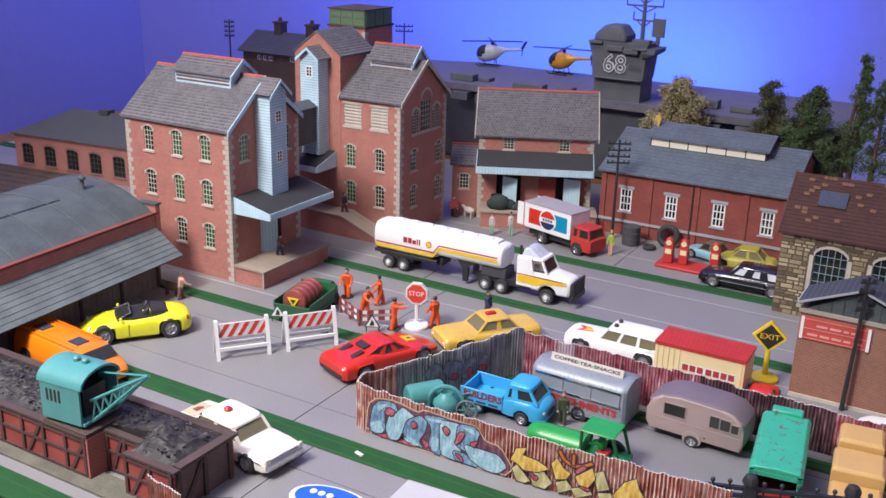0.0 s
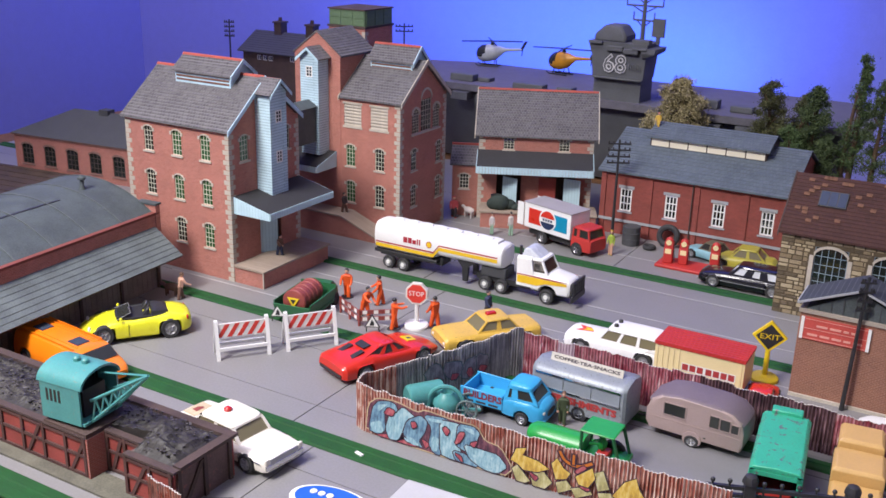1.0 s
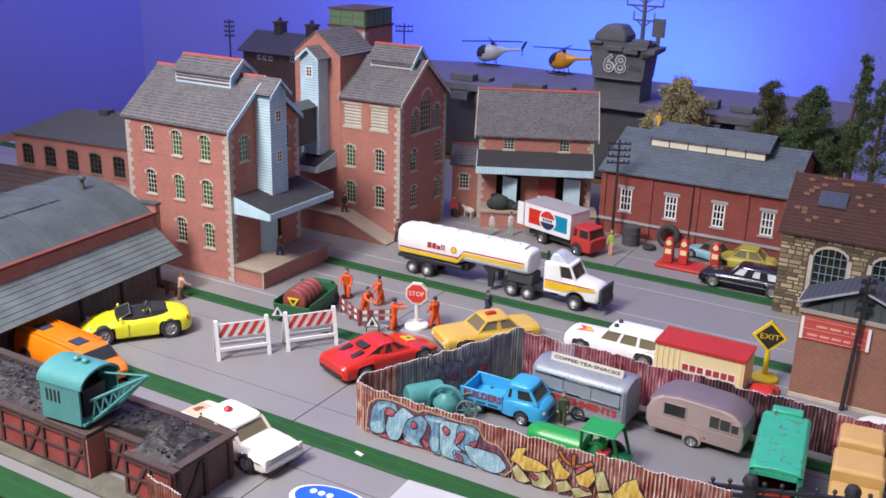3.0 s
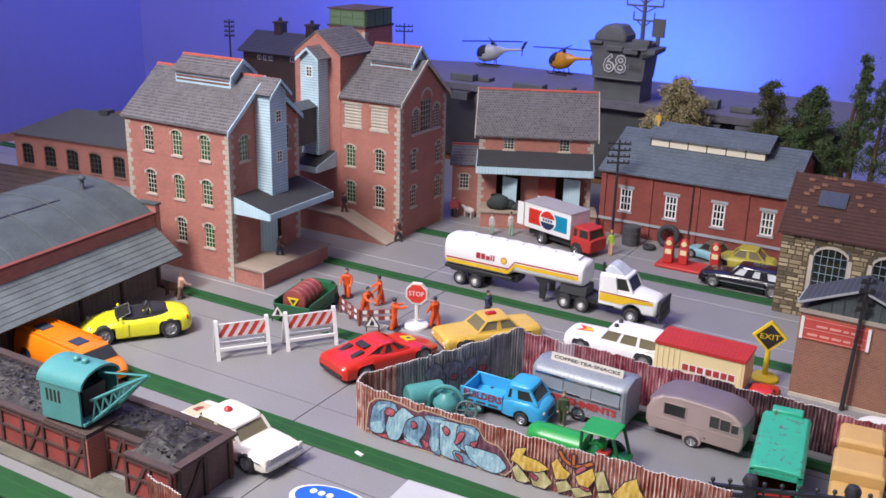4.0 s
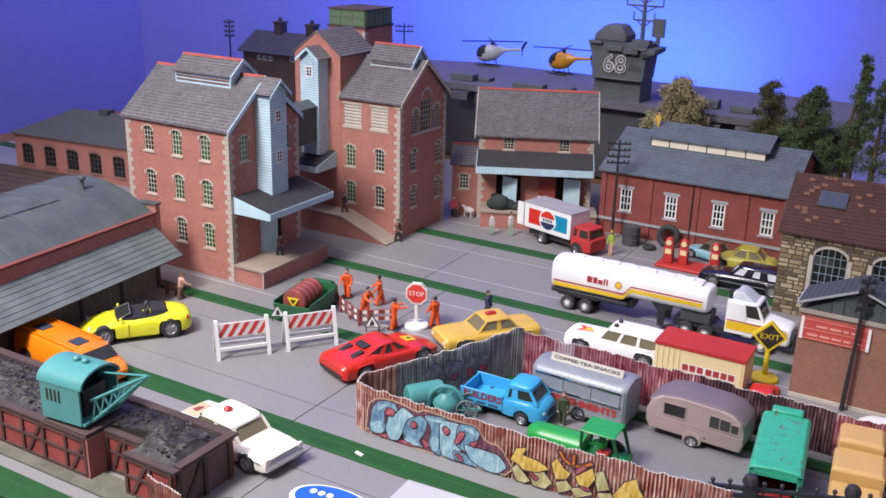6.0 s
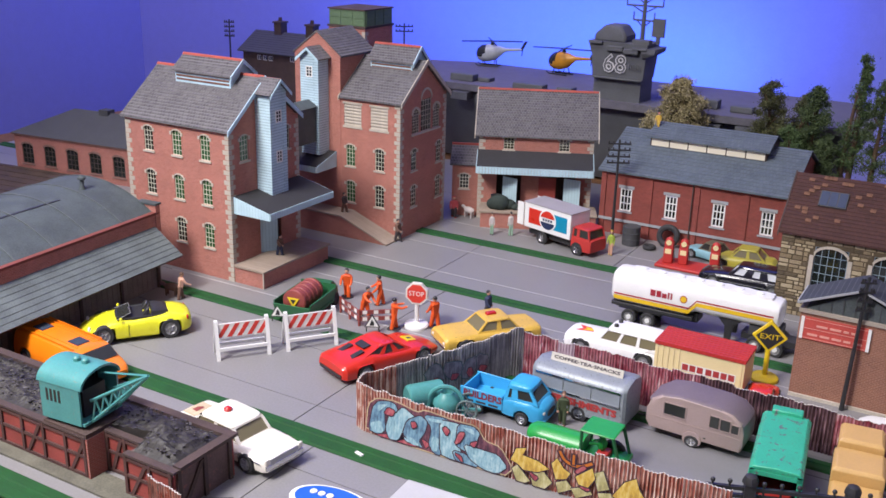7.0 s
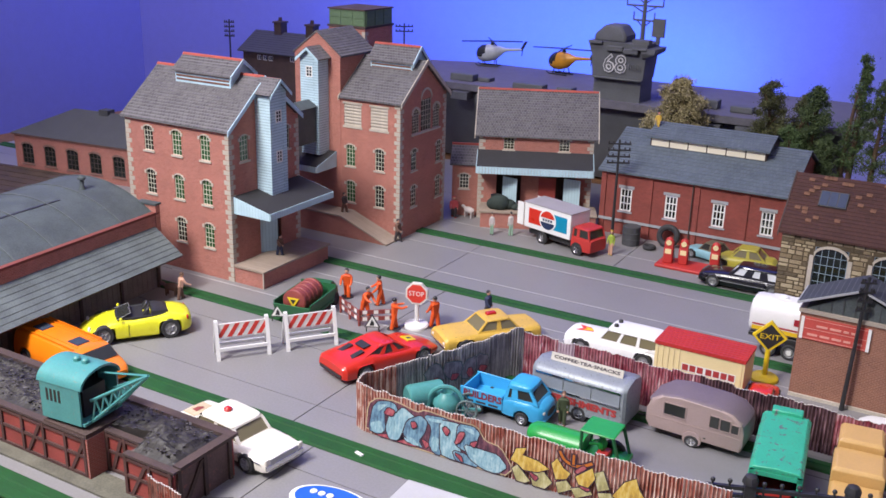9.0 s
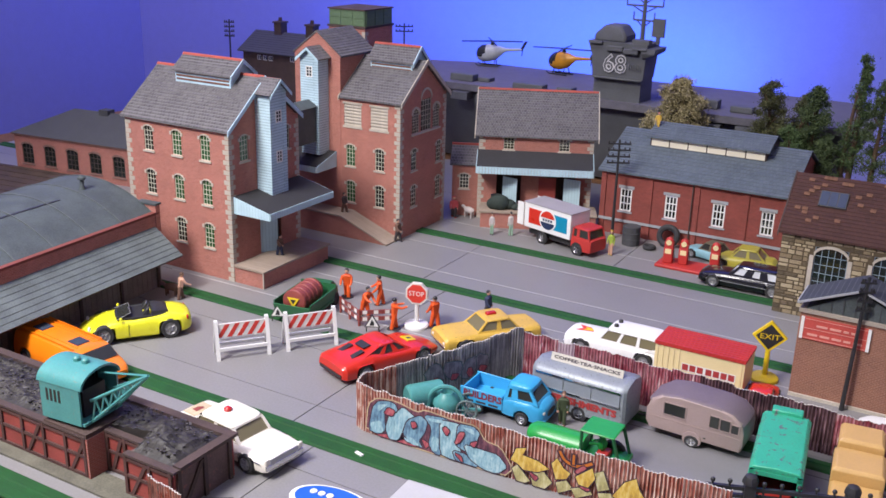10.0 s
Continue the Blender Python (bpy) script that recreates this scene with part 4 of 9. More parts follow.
    lathe(bm, [(0.28, -0.1), (0.26, 0.15), (0.17, 0.3), (0.17, 0.75), (0.34, 0.85), (0.34, 1.0), (0.06, 1.2)], 12)
    part("vent_pipe", bm, GREY_SHEET, v)


goods_shed()


CACHE["dull"] = paint("dull_brick_trim", (0.24, 0.14, 0.115), 0.85, vary=0.3)


def low_brick_works():
    t = thing("brick_works", P(-99.3, 71.8, 0, 6.6), "long low brick works with dark hipped roof", "works building")
    xs = [1.9 + 3.35 * i for i in range(6)]
    wall(t, P(0, 0), 21, 4.2, [(x - 0.85, x + 0.85, 0.9, 3.3) for x in xs], BRICK)
    for x in xs:
        window(t, P(x - 0.85, 0, 0.9), 1.7, 2.4, 3, 4, 0.35, DARK_WOOD, PANE, CACHE["dull"], True, 0.06, ears=False)
    wall(t, P(21, 0.302, 0, 90), 8, 4.2, [], BRICK)
    wall(t, P(0, 8.6, 0, -90) @ P(0.302, 0), 8, 4.2, [], BRICK)
    bm = B()
    box(bm, 0.4, 20.6, 1.0, 8, 0, 4.0)
    part("dark_inside", bm, DARK_WOOD, t)
    bm = B()
    box(bm, -0.2, 21.2, -0.2, 8.8, 4.2, 4.4)
    part("eaves", bm, CACHE["dull"], t)
    bm = B()
    loft(bm, [[(-0.3, -0.3, 4.4), (21.3, -0.3, 4.4), (21.3, 8.9, 4.4), (-0.3, 8.9, 4.4)], [(5.5, 4.2, 7.0), (17, 4.2, 7.0), (17, 4.4, 7.0), (5.5, 4.4, 7.0)]])
    part("roof", bm, GREY_ROOF, t, smooth=False)
    for x in (9.6, 13.5):
        bm = B()
        box(bm, x, x + 1.3, 3.7, 4.9, 6.4, 7.35)
        part("chimney", bm, GREY_ROOF, t, smooth=False)
    sooty = paint("sooty_brown_plank", (0.075, 0.048, 0.036), 0.85, vary=0.4)
    pf = thing("platform", t.matrix_basis @ P(-12, -12.5), "low sooty brown plank platform", "platform")
    for i in range(16):
        bm = B()
        box(bm, 0.1 * (i % 3), 22 - 0.12 * (i % 4), i * 0.75, i * 0.75 + 0.68, 0.15, 0.5 + 0.04 * (i % 2))
        part("plank", bm, sooty, pf)
    for x in (1.0, 8.0, 15.0, 20.5):
        bm = B()
        box(bm, x, x + 0.5, 0.1, 11.8, 0.0, 0.15)
        part("bearer", bm, sooty, pf)


low_brick_works()


def dark_house():
    t = thing("dark_house", P(-97.6, 110, 0), "dark brown house with two chimneys, shade put into its colour", "house")
    # The shade on walls and chimneys is painted in as a dark brown.
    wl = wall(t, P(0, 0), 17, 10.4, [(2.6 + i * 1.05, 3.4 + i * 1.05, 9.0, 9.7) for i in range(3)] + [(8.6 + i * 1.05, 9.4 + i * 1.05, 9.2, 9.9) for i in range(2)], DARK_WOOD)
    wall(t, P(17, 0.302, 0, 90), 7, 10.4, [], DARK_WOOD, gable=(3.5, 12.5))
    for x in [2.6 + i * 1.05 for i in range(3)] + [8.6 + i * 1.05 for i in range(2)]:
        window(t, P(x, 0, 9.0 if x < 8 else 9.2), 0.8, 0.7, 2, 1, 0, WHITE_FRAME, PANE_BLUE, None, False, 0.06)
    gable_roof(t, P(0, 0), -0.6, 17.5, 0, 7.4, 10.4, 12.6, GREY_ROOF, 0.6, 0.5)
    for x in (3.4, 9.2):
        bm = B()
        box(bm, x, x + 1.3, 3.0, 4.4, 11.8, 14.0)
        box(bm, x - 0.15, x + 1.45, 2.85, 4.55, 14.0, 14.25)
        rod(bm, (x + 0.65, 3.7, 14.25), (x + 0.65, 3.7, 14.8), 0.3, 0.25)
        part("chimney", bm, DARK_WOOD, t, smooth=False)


dark_house()


# ---------------------------------------------------------------- vehicles (local x forwards, z up, origin on the ground)
def body_rings(st):
    rings = []
    for x, hw, zb, zs, zt in st:
        half = [(0.80, zb), (0.97, zb + 0.1), (1.0, (zb + zs) / 2), (0.965, zs), (0.80, zt), (0.35, zt + 0.03)]
        rings.append([(x, -hw * k, z) for k, z in half] + [(x, hw * k, z) for k, z in half[::-1]])
    return rings


def fair(st, xs):
    """Stations carried smoothly to every x in xs, with no overshoot between them."""
    st = sorted(st)
    px, cols = np.array([r[0] for r in st]), np.array([r[1:] for r in st])
    h, d = np.diff(px), np.diff(cols, axis=0) / np.diff(px)[:, None]
    m = np.zeros_like(cols)
    m[0], m[-1] = d[0], d[-1]
    for i in range(1, len(px) - 1):
        same = d[i - 1] * d[i] > 0
        m[i] = np.where(same, 2 * d[i - 1] * d[i] / np.where(same, d[i - 1] + d[i], 1), 0)
    out = []
    for x in xs:
        i = min(max(int(np.searchsorted(px, x)) - 1, 0), len(px) - 2)
        t = (x - px[i]) / h[i]
        v = (2 * t ** 3 - 3 * t ** 2 + 1) * cols[i] + (t ** 3 - 2 * t ** 2 + t) * h[i] * m[i] + (3 * t ** 2 - 2 * t ** 3) * cols[i + 1] + (t ** 3 - t ** 2) * h[i] * m[i + 1]
        out.append((x, *[float(c) for c in v]))
    return out


def shell(bm, st, wheels=(), r=0.5, gap=0.1, n=34):
    """A pressed or cast car body: smooth lengthways, with round cut-outs over the wheels."""
    lo, hi = min(q[0] for q in st), max(q[0] for q in st)
    xs = {round(lo + (hi - lo) * i / n, 3) for i in range(n + 1)} | {q[0] for q in st}
    big = r + gap
    for w in wheels:
        xs = {x for x in xs if not w - big - 0.04 < x < w + big + 0.04 or x in (lo, hi)}
        xs |= {round(w + big * math.cos(math.pi * k / 12), 3) for k in range(13)} | {round(w - big - 0.02, 3), round(w + big + 0.02, 3)}
    rings = []
    for x, hw, zb, zs, zt in fair(st, sorted(x for x in xs if lo <= x <= hi)):
        low = zb
        for w in wheels:
            if abs(x - w) < big:
                low = max(low, min(r + math.sqrt(big * big - (x - w) ** 2), zs - 0.06))
        k = zs - low
        half = [(0.0, low), (0.86, low), (0.97, low + 0.12 * k), (1.0, low + 0.5 * k), (0.985, low + 0.85 * k), (0.955, zs), (0.90, zs + (zt - zs) * 0.5), (0.78, zs + (zt - zs) * 0.86), (0.45, zt + 0.01), (0.0, zt + 0.04)]
        rings.append([(x, -hw * a, z) for a, z in half] + [(x, hw * a, z) for a, z in half[-2:0:-1]])
    return loft(bm, rings)


def wheel_meshes(r, w, rim, tyre=None):
    key = ("wheel", r, w, rim.name)
    if key not in CACHE:
        t, h = B(), B()
        lathe(t, [(r * 0.55, -w * 0.2), (r * 0.63, -w / 2), (r * 0.92, -w / 2), (r, -w * 0.32), (r, w * 0.32), (r * 0.92, w / 2), (r * 0.63, w / 2), (r * 0.55, w * 0.2)], 20, axis="y")
        lathe(h, [(0.02, -w * 0.35), (r * 0.2, -w * 0.5), (r * 0.3, -w * 0.34), (r * 0.5, -w * 0.36), (r * 0.62, -w * 0.52), (r * 0.62, w * 0.52), (r * 0.5, w * 0.36), (r * 0.3, w * 0.34), (r * 0.2, w * 0.5), (0.02, w * 0.35)], 16, axis="y")
        for k in range(5):
            a = k * 6.283 / 5
            for s in (-1, 1):
                rod(h, (r * 0.15 * math.cos(a), s * w * 0.42, r * 0.15 * math.sin(a)), (r * 0.55 * math.cos(a), s * w * 0.42, r * 0.55 * math.sin(a)), r * 0.07, n=5)
        CACHE[key] = (mesh_of("wheel", t, tyre or RUBBER), mesh_of("rim", h, rim))
    return CACHE[key]


def add_wheels(car, xs, y, r, w=0.42, rim=None, arch=True):
    rim = rim or RIM
    a, b = wheel_meshes(r, w, rim)
    made = []
    for x in xs:
        for s in (-1, 1):
            wh = part("wheel", a, RUBBER, car, "", P(x, s * (y - w / 2 + 0.04), r))
            part("rim", b, rim, wh)
            made.append((wh, x, s * (y - w / 2 + 0.04), r))
        if arch:
            for s in (-1, 1):
                bm = B()
                lathe(bm, [(r + 0.07, s * (y - 0.12)), (r + 0.07, s * (y + 0.012))], 20, (x, 0, r + 0.01), "y")
                part("wheel_arch", bm, BLACK, car)
    return made


def cabin(car, base, top, z0, z1, hw0, hw1, mat, gl, posts=(), thick=0.1, crown=0.14, front=True, rear=True):
    """Cabin shell with recessed panes: base and top are (rear, front) along x; posts are fractions along the side."""
    lower = [Vector(p) for p in ((base[0], -hw0, z0 - 0.1), (base[1], -hw0 * 0.94, z0 - 0.1), (base[1], hw0 * 0.94, z0 - 0.1), (base[0], hw0, z0 - 0.1))]
    upper = [Vector(p) for p in ((top[0], -hw1, z1), (top[1], -hw1 * 0.94, z1), (top[1], hw1 * 0.94, z1), (top[0], hw1, z1))]
    v0, v1 = 0.1 / (z1 - z0 + 0.1) + 0.08, 0.93
    bm, panes = B(), []

    def panel(i, j, wins):
        a, b, c, d = lower[i], lower[j], upper[j], upper[i]
        at = lambda u, v: (a.lerp(b, u)).lerp(d.lerp(c, u), v)
        n = (b - a).cross(d - a).normalized()
        us, vs = sorted({0.0, 1.0, *[u for w in wins for u in w]}), (0.0, v0, v1, 1.0)
        for ua, ub in zip(us, us[1:]):
            for va, vb in zip(vs, vs[1:]):
                if va == v0 and any(w[0] <= ua and ub <= w[1] for w in wins):
                    continue
                quad(bm, [at(ua, va), at(ub, va), at(ub, vb), at(ua, vb)])
        for w in wins:
            edge = [at(w[0], v0), at(w[1], v0), at(w[1], v1), at(w[0], v1)]
            back = [p - n * 0.06 for p in edge]
            for k in range(4):
                quad(bm, [edge[k], edge[k - 3], back[k - 3], back[k]])
            panes.append((edge, n))
    side = sorted({0.0, 1.0, *posts})
    m = thick * 1.1 / max(0.5, top[1] - top[0])
    wins = [(a + m, b - m) for a, b in zip(side, side[1:]) if b - a > 2.5 * m]
    panel(0, 1, wins)
    panel(1, 2, [(0.07, 0.93)] if front else [])
    panel(2, 3, [(1 - b, 1 - a) for a, b in wins])
    panel(3, 0, [(0.1, 0.9)] if rear else [])
    cx, lx = (top[0] + top[1]) / 2, (top[1] - top[0]) / 2
    corner = lambda a, e: math.copysign(abs(a) ** e, a)
    ring = lambda gx, gy, z: [(cx + (lx + gx) * corner(math.cos(q), 0.35), (hw1 * 0.98 + gy) * corner(math.sin(q), 0.35), z) for q in [i * 6.283185 / 28 for i in range(28)]]
    loft(bm, [ring(0.02, 0.02, z1 - 0.05), ring(0.05, 0.04, z1), ring(0.0, 0.0, z1 + crown * 0.55), ring(-0.16, -0.14, z1 + crown * 0.9), ring(-0.5, -0.45, z1 + crown)])
    cab = part("roof", bm, mat, car, "", None, 0.0)
    for edge, n in panes:
        pb = B()
        loft(pb, [[p - n * 0.075 for p in edge], [p - n * 0.055 for p in edge]])
        part("window", pb, gl, cab, smooth=False)
    return cab


def lights(car, x, y, z, r, mat, name="headlight"):
    for s in (-1, 1):
        bm = B()
        ball(bm, (x, s * y, z), (r * 0.5, r, r * 0.8), 6)
        part(name, bm, mat, car)


def bumper(car, x, hw, z, mat, h=0.16):
    bm = B()
    box(bm, x - 0.07, x + 0.07, -hw, hw, z - h / 2, z + h / 2)
    part("bumper", bm, mat, car, bevel=0.04)


def bonnet_patch(car, pts, z, mat, name="decal"):
    bm = B()
    prism(bm, pts, "z", z, z + 0.015)
    return part(name, bm, mat, car)


def base_car(name, m, label, cat, st, mat, wheels, hw, r, rim=None):
    t = thing(name, m, label, cat)
    bm = B()
    shell(bm, st, wheels, r)
    part("body", bm, mat, t)
    bm = B()
    box(bm, st[0][0] + 0.5, st[-1][0] - 0.6, -hw + 0.45, hw - 0.45, 0.24, 0.52)
    part("underside", bm, BLACK, t)
    add_wheels(t, wheels, hw, r, rim=rim, arch=False)
    return t


DEEP_RED = paint("print_deep_red", (0.36, 0.02, 0.035), 0.45)
STRIPE_YELLOW = paint("print_yellow", (0.78, 0.50, 0.02), 0.4)
RIM = paint("silver_rim_plastic", (0.30, 0.30, 0.31), 0.28, 0.4, vary=0.1)
LAMP = paint("pale_lamp_glass", (0.75, 0.75, 0.7), 0.2)
LAMP_RED = paint("red_lamp_glass", (0.5, 0.02, 0.02), 0.25)


def yellow_cabriolet():
    st = [(-3.5, 0.75, 0.5, 0.85, 1.0), (-3.35, 1.1, 0.38, 1.0, 1.2), (-2.9, 1.36, 0.3, 1.12, 1.38), (-2.1, 1.47, 0.26, 1.2, 1.5), (-1.0, 1.43, 0.25, 1.2, 1.44), (0.3, 1.4, 0.25, 1.14, 1.36), (1.3, 1.42, 0.25, 1.1, 1.34), (2.2, 1.44, 0.25, 1.05, 1.2), (2.9, 1.28, 0.27, 0.92, 1.0), (3.35, 1.0, 0.32, 0.74, 0.8), (3.55, 0.6, 0.42, 0.6, 0.64)]
    t = base_car("cabriolet", P(-52.2, 46.0, 0, -128) @ Matrix.Diagonal((1.11, 1.11, 1.22, 1)), "lemon yellow toy cabriolet with black folded hood", "toy car", st, YELLOW, (-2.05, 2.1), 1.45, 0.62)
    tub = lambda k, z, dx=0.0: [(dx - 0.45 + 1.75 * k * math.copysign(abs(math.cos(q)) ** 0.6, math.cos(q)), 1.14 * k * math.copysign(abs(math.sin(q)) ** 0.6, math.sin(q)), z) for q in [i * 6.283185 / 28 for i in range(28)]]
    bm = B()
    loft(bm, [tub(1.0, 1.3), tub(1.0, 1.475), tub(0.94, 1.49), tub(0.9, 1.44)])
    part("cockpit", bm, BLACK, t, "black cockpit")
    bm = B()
    loft(bm, [[(-0.95, y * 0.95, 1.45) for y in (-1.05, -0.4, 0.4, 1.05)] + [(-2.1, y * 0.85, 1.45) for y in (1.0, 0.4, -0.4, -1.0)], [(-1.0, y * 0.9, 1.68) for y in (-1.05, -0.4, 0.4, 1.05)] + [(-1.95, y * 0.75, 1.6) for y in (1.0, 0.4, -0.4, -1.0)], [(-1.15, y * 0.75, 1.74) for y in (-1.05, -0.4, 0.4, 1.05)] + [(-1.75, y * 0.6, 1.68) for y in (1.0, 0.4, -0.4, -1.0)]])
    part("hood", bm, BLACK, t, "folded black hood")
    for y in (-0.52, 0.52):
        bm = B()
        loft(bm, [[(-0.75, y - 0.32, 1.4), (-0.4, y - 0.32, 1.4), (-0.4, y + 0.32, 1.4), (-0.75, y + 0.32, 1.4)], [(-0.85, y - 0.28, 1.75), (-0.62, y - 0.28, 1.75), (-0.62, y + 0.28, 1.75), (-0.85, y + 0.28, 1.75)], [(-0.86, y - 0.14, 1.9), (-0.72, y - 0.14, 1.9), (-0.72, y + 0.14, 1.9), (-0.86, y + 0.14, 1.9)]])
        part("seat", bm, BLACK, t, bevel=0.05)
    pts = [(1.25, -1.08, 1.42), (1.25, 1.08, 1.42), (0.35, 0.9, 1.72), (0.35, -0.9, 1.72)]
    bm = B()
    slab(bm, pts, 0.03)
    part("windscreen", bm, CARGLASS, t)
    bm = B()
    for p, q in ((0, 3), (1, 2), (2, 3)):
        rod(bm, pts[p], pts[q], 0.026, n=6)
    part("screen_frame", bm, RIM, t, "pale windscreen frame")
    for s in (-1, 1):
        bm = B()
        ball(bm, (1.0, s * 1.3, 1.52), (0.1, 0.16, 0.1), 6)
        part("mirror", bm, YELLOW, t)
        bm = B()
        box(bm, 0.55, 0.57, s * 1.39 - 0.025, s * 1.39 + 0.025, 0.4, 1.2)
        part("door_line", bm, BLACK, t)
    bm = B()
    ball(bm, (0.4, 0.1, 1.76), (0.06, 0.18, 0.07), 6)
    part("mirror", bm, STEEL, t)
    lights(t, 2.95, 0.95, 0.96, 0.24, LAMP)
    lights(t, -3.2, 1.05, 1.1, 0.2, LAMP_RED, "tail_lamp")


yellow_cabriolet()


def orange_van():
    st = [(-3.9, 1.45, 0.4, 1.3, 2.1), (-3.75, 1.6, 0.3, 1.4, 2.3), (0.0, 1.66, 0.3, 1.4, 2.34), (2.6, 1.64, 0.3, 1.4, 2.3), (3.0, 1.6, 0.3, 1.4, 2.15), (3.8, 1.55, 0.3, 1.3, 1.5), (4.6, 1.4, 0.32, 1.0, 1.12), (4.9, 1.15, 0.4, 0.8, 0.9)]
    t = base_car("van", P(-51.9, 39.6, 0, -5), "bright orange toy van with dark roof hatches", "toy van", st, ORANGE, (-2.4, 3.1), 1.64, 0.58)
    for x in (-2.3, 1.6):
        bm = B()
        box(bm, x - 0.55, x + 0.55, -0.55, 0.35, 2.33, 2.4)
        h = part("roof_hatch", bm, NAVY, t, "dark blue roof hatch")
        for k in range(4):
            bm = B()
            box(bm, x - 0.5, x + 0.5, -0.45 + k * 0.2, -0.38 + k * 0.2, 2.4, 2.42)
            part("slat", bm, GREY_SHEET, h)
    bm = B()
    slab(bm, [(3.08, -1.2, 2.16), (3.82, -1.25, 1.56), (3.82, 1.25, 1.56), (3.08, 1.2, 2.16)], 0.04)
    part("windscreen", bm, CARGLASS, t)
    for y in (-1.62, 1.62):
        bm = B()
        box(bm, 1.0, 2.6, y - 0.03, y + 0.03, 1.0, 1.38)
        part("side_window", bm, CARGLASS, t)
    for y in (-1.1, -0.75, 0.55, 0.85, 1.15):
        bm = B()
        box(bm, -3.5, 2.4, y - 0.03, y + 0.03, 2.28, 2.38)
        part("roof_rib", bm, ORANGE, t)


orange_van()


def white_sedan():
    st = [(-4.1, 1.2, 0.5, 1.0, 1.2), (-3.9, 1.45, 0.4, 1.15, 1.32), (-2.0, 1.55, 0.35, 1.2, 1.38), (0.0, 1.55, 0.35, 1.2, 1.36), (2.0, 1.55, 0.35, 1.18, 1.36), (3.7, 1.5, 0.38, 1.12, 1.3), (4.0, 1.35, 0.45, 1.0, 1.18)]
    t = base_car("saloon_car", P(-35.2, 37.7, 0, -7), "worn white toy saloon with red bonnet badge", "toy car", st, WHITE_WORN, (-2.5, 2.5), 1.56, 0.6)
    cabin(t, (-2.3, 1.75), (-1.75, 1.1), 1.36, 2.1, 1.36, 1.2, WHITE_WORN, CARGLASS_OLIVE, (0.5,), 0.11)
    bumper(t, 4.02, 1.4, 0.75, CHROME, 0.3)
    bumper(t, -4.12, 1.4, 0.75, CHROME, 0.3)
    lights(t, 3.95, 1.1, 1.0, 0.2, LAMP)
    bonnet_patch(t, [(-3.8, -0.75), (-2.75, -0.75), (-2.75, 0.75), (-3.8, 0.75)], 1.4, paint("aged_paper_print", (0.56, 0.45, 0.30), 0.6, vary=0.2), "printed_panel")
    bonnet_patch(t, [(-3.5, -0.3), (-3.1, -0.3), (-3.1, 0.25), (-3.25, 0.35), (-3.5, 0.1)], 1.42, DRUM_RED, "printed_badge")
    for s in (-1, 1):
        for x in (-0.75, 1.15):
            bm = B()
            box(bm, x, x + 0.03, s * 1.545 - 0.012, s * 1.545 + 0.012, 0.5, 1.28)
            part("door_line", bm, PRINT_DARK, t)
        bm = B()
        box(bm, -3.8, 3.7, s * 1.55 - 0.02, s * 1.55 + 0.02, 0.98, 1.03)
        part("side_trim", bm, CHROME, t)
        bm = B()
        box(bm, 3.86, 4.05, s * 1.25 - 0.16, s * 1.25 + 0.16, 0.95, 1.3)
        part("headlight_hood", bm, WHITE_WORN, t, bevel=0.05)
    bm = B()
    box(bm, 3.98, 4.06, -1.05, 1.05, 0.85, 1.2)
    part("grille", bm, STEEL, t, "worn bare metal grille", bevel=0.03)
    bm = B()
    lathe(bm, [(0.25, 2.23), (0.24, 2.38), (0.12, 2.48)], 10, (-0.6, 0, 0))
    part("roof_lamp", bm, LAMP_RED, t, "red roof lamp")


white_sedan()


def red_sports():
    st = [(-3.6, 1.3, 0.35, 0.95, 1.12), (-3.4, 1.5, 0.25, 1.05, 1.28), (-2.2, 1.55, 0.2, 1.12, 1.45), (-1.4, 1.52, 0.2, 1.12, 1.5), (-0.8, 1.5, 0.2, 1.1, 1.34), (0.8, 1.46, 0.2, 1.02, 1.2), (2.0, 1.5, 0.2, 0.98, 1.18), (3.0, 1.3, 0.22, 0.75, 0.85), (3.7, 0.95, 0.28, 0.5, 0.55)]
    t = base_car("sports_car", P(-34.5, 51.8, 0, 69) @ Matrix.Diagonal((1.14, 1.14, 1.04, 1)), "bright red low toy sports car with black louvres", "toy car", st, RED, (-2.1, 2.2), 1.47, 0.54)
    cabin(t, (-2.9, 1.5), (-0.75, 0.35), 1.22, 1.82, 1.3, 0.98, RED, CARGLASS, (0.45, 0.74), 0.055, 0.1, True, False)
    for y in (-0.6, 0.6):
        bm = B()
        slab(bm, [(-2.75, y - 0.22, 1.38), (-1.75, y - 0.16, 1.66), (-1.75, y + 0.16, 1.66), (-2.75, y + 0.22, 1.38)], 0.1)
        part("louvre", bm, BLACK, t, "black engine louvre")
    bm = B()
    slab(bm, [(-1.6, -0.45, 1.71), (-1.1, -0.5, 1.83), (-1.1, 0.5, 1.83), (-1.6, 0.45, 1.71)], 0.08)
    part("louvre", bm, BLACK, t, "black rear window slot")
    bm = B()
    slab(bm, [(1.75, -0.42, 1.28), (2.45, -0.36, 1.15), (2.45, 0.36, 1.15), (1.75, 0.42, 1.28)], 0.06)
    bd = part("badge_patch", bm, YELLOW_SIGN, t, "yellow bonnet badge with a dark mark")
    bm = B()
    slab(bm, [(1.95, -0.12, 1.255), (2.25, -0.1, 1.2), (2.25, 0.14, 1.2), (1.95, 0.1, 1.255)], 0.02)
    part("badge_mark", bm, NAVY, bd)
    bm = B()
    box(bm, -3.66, -3.55, -1.15, 1.15, 0.42, 0.62)
    part("tail_panel", bm, BLACK, t)


red_sports()


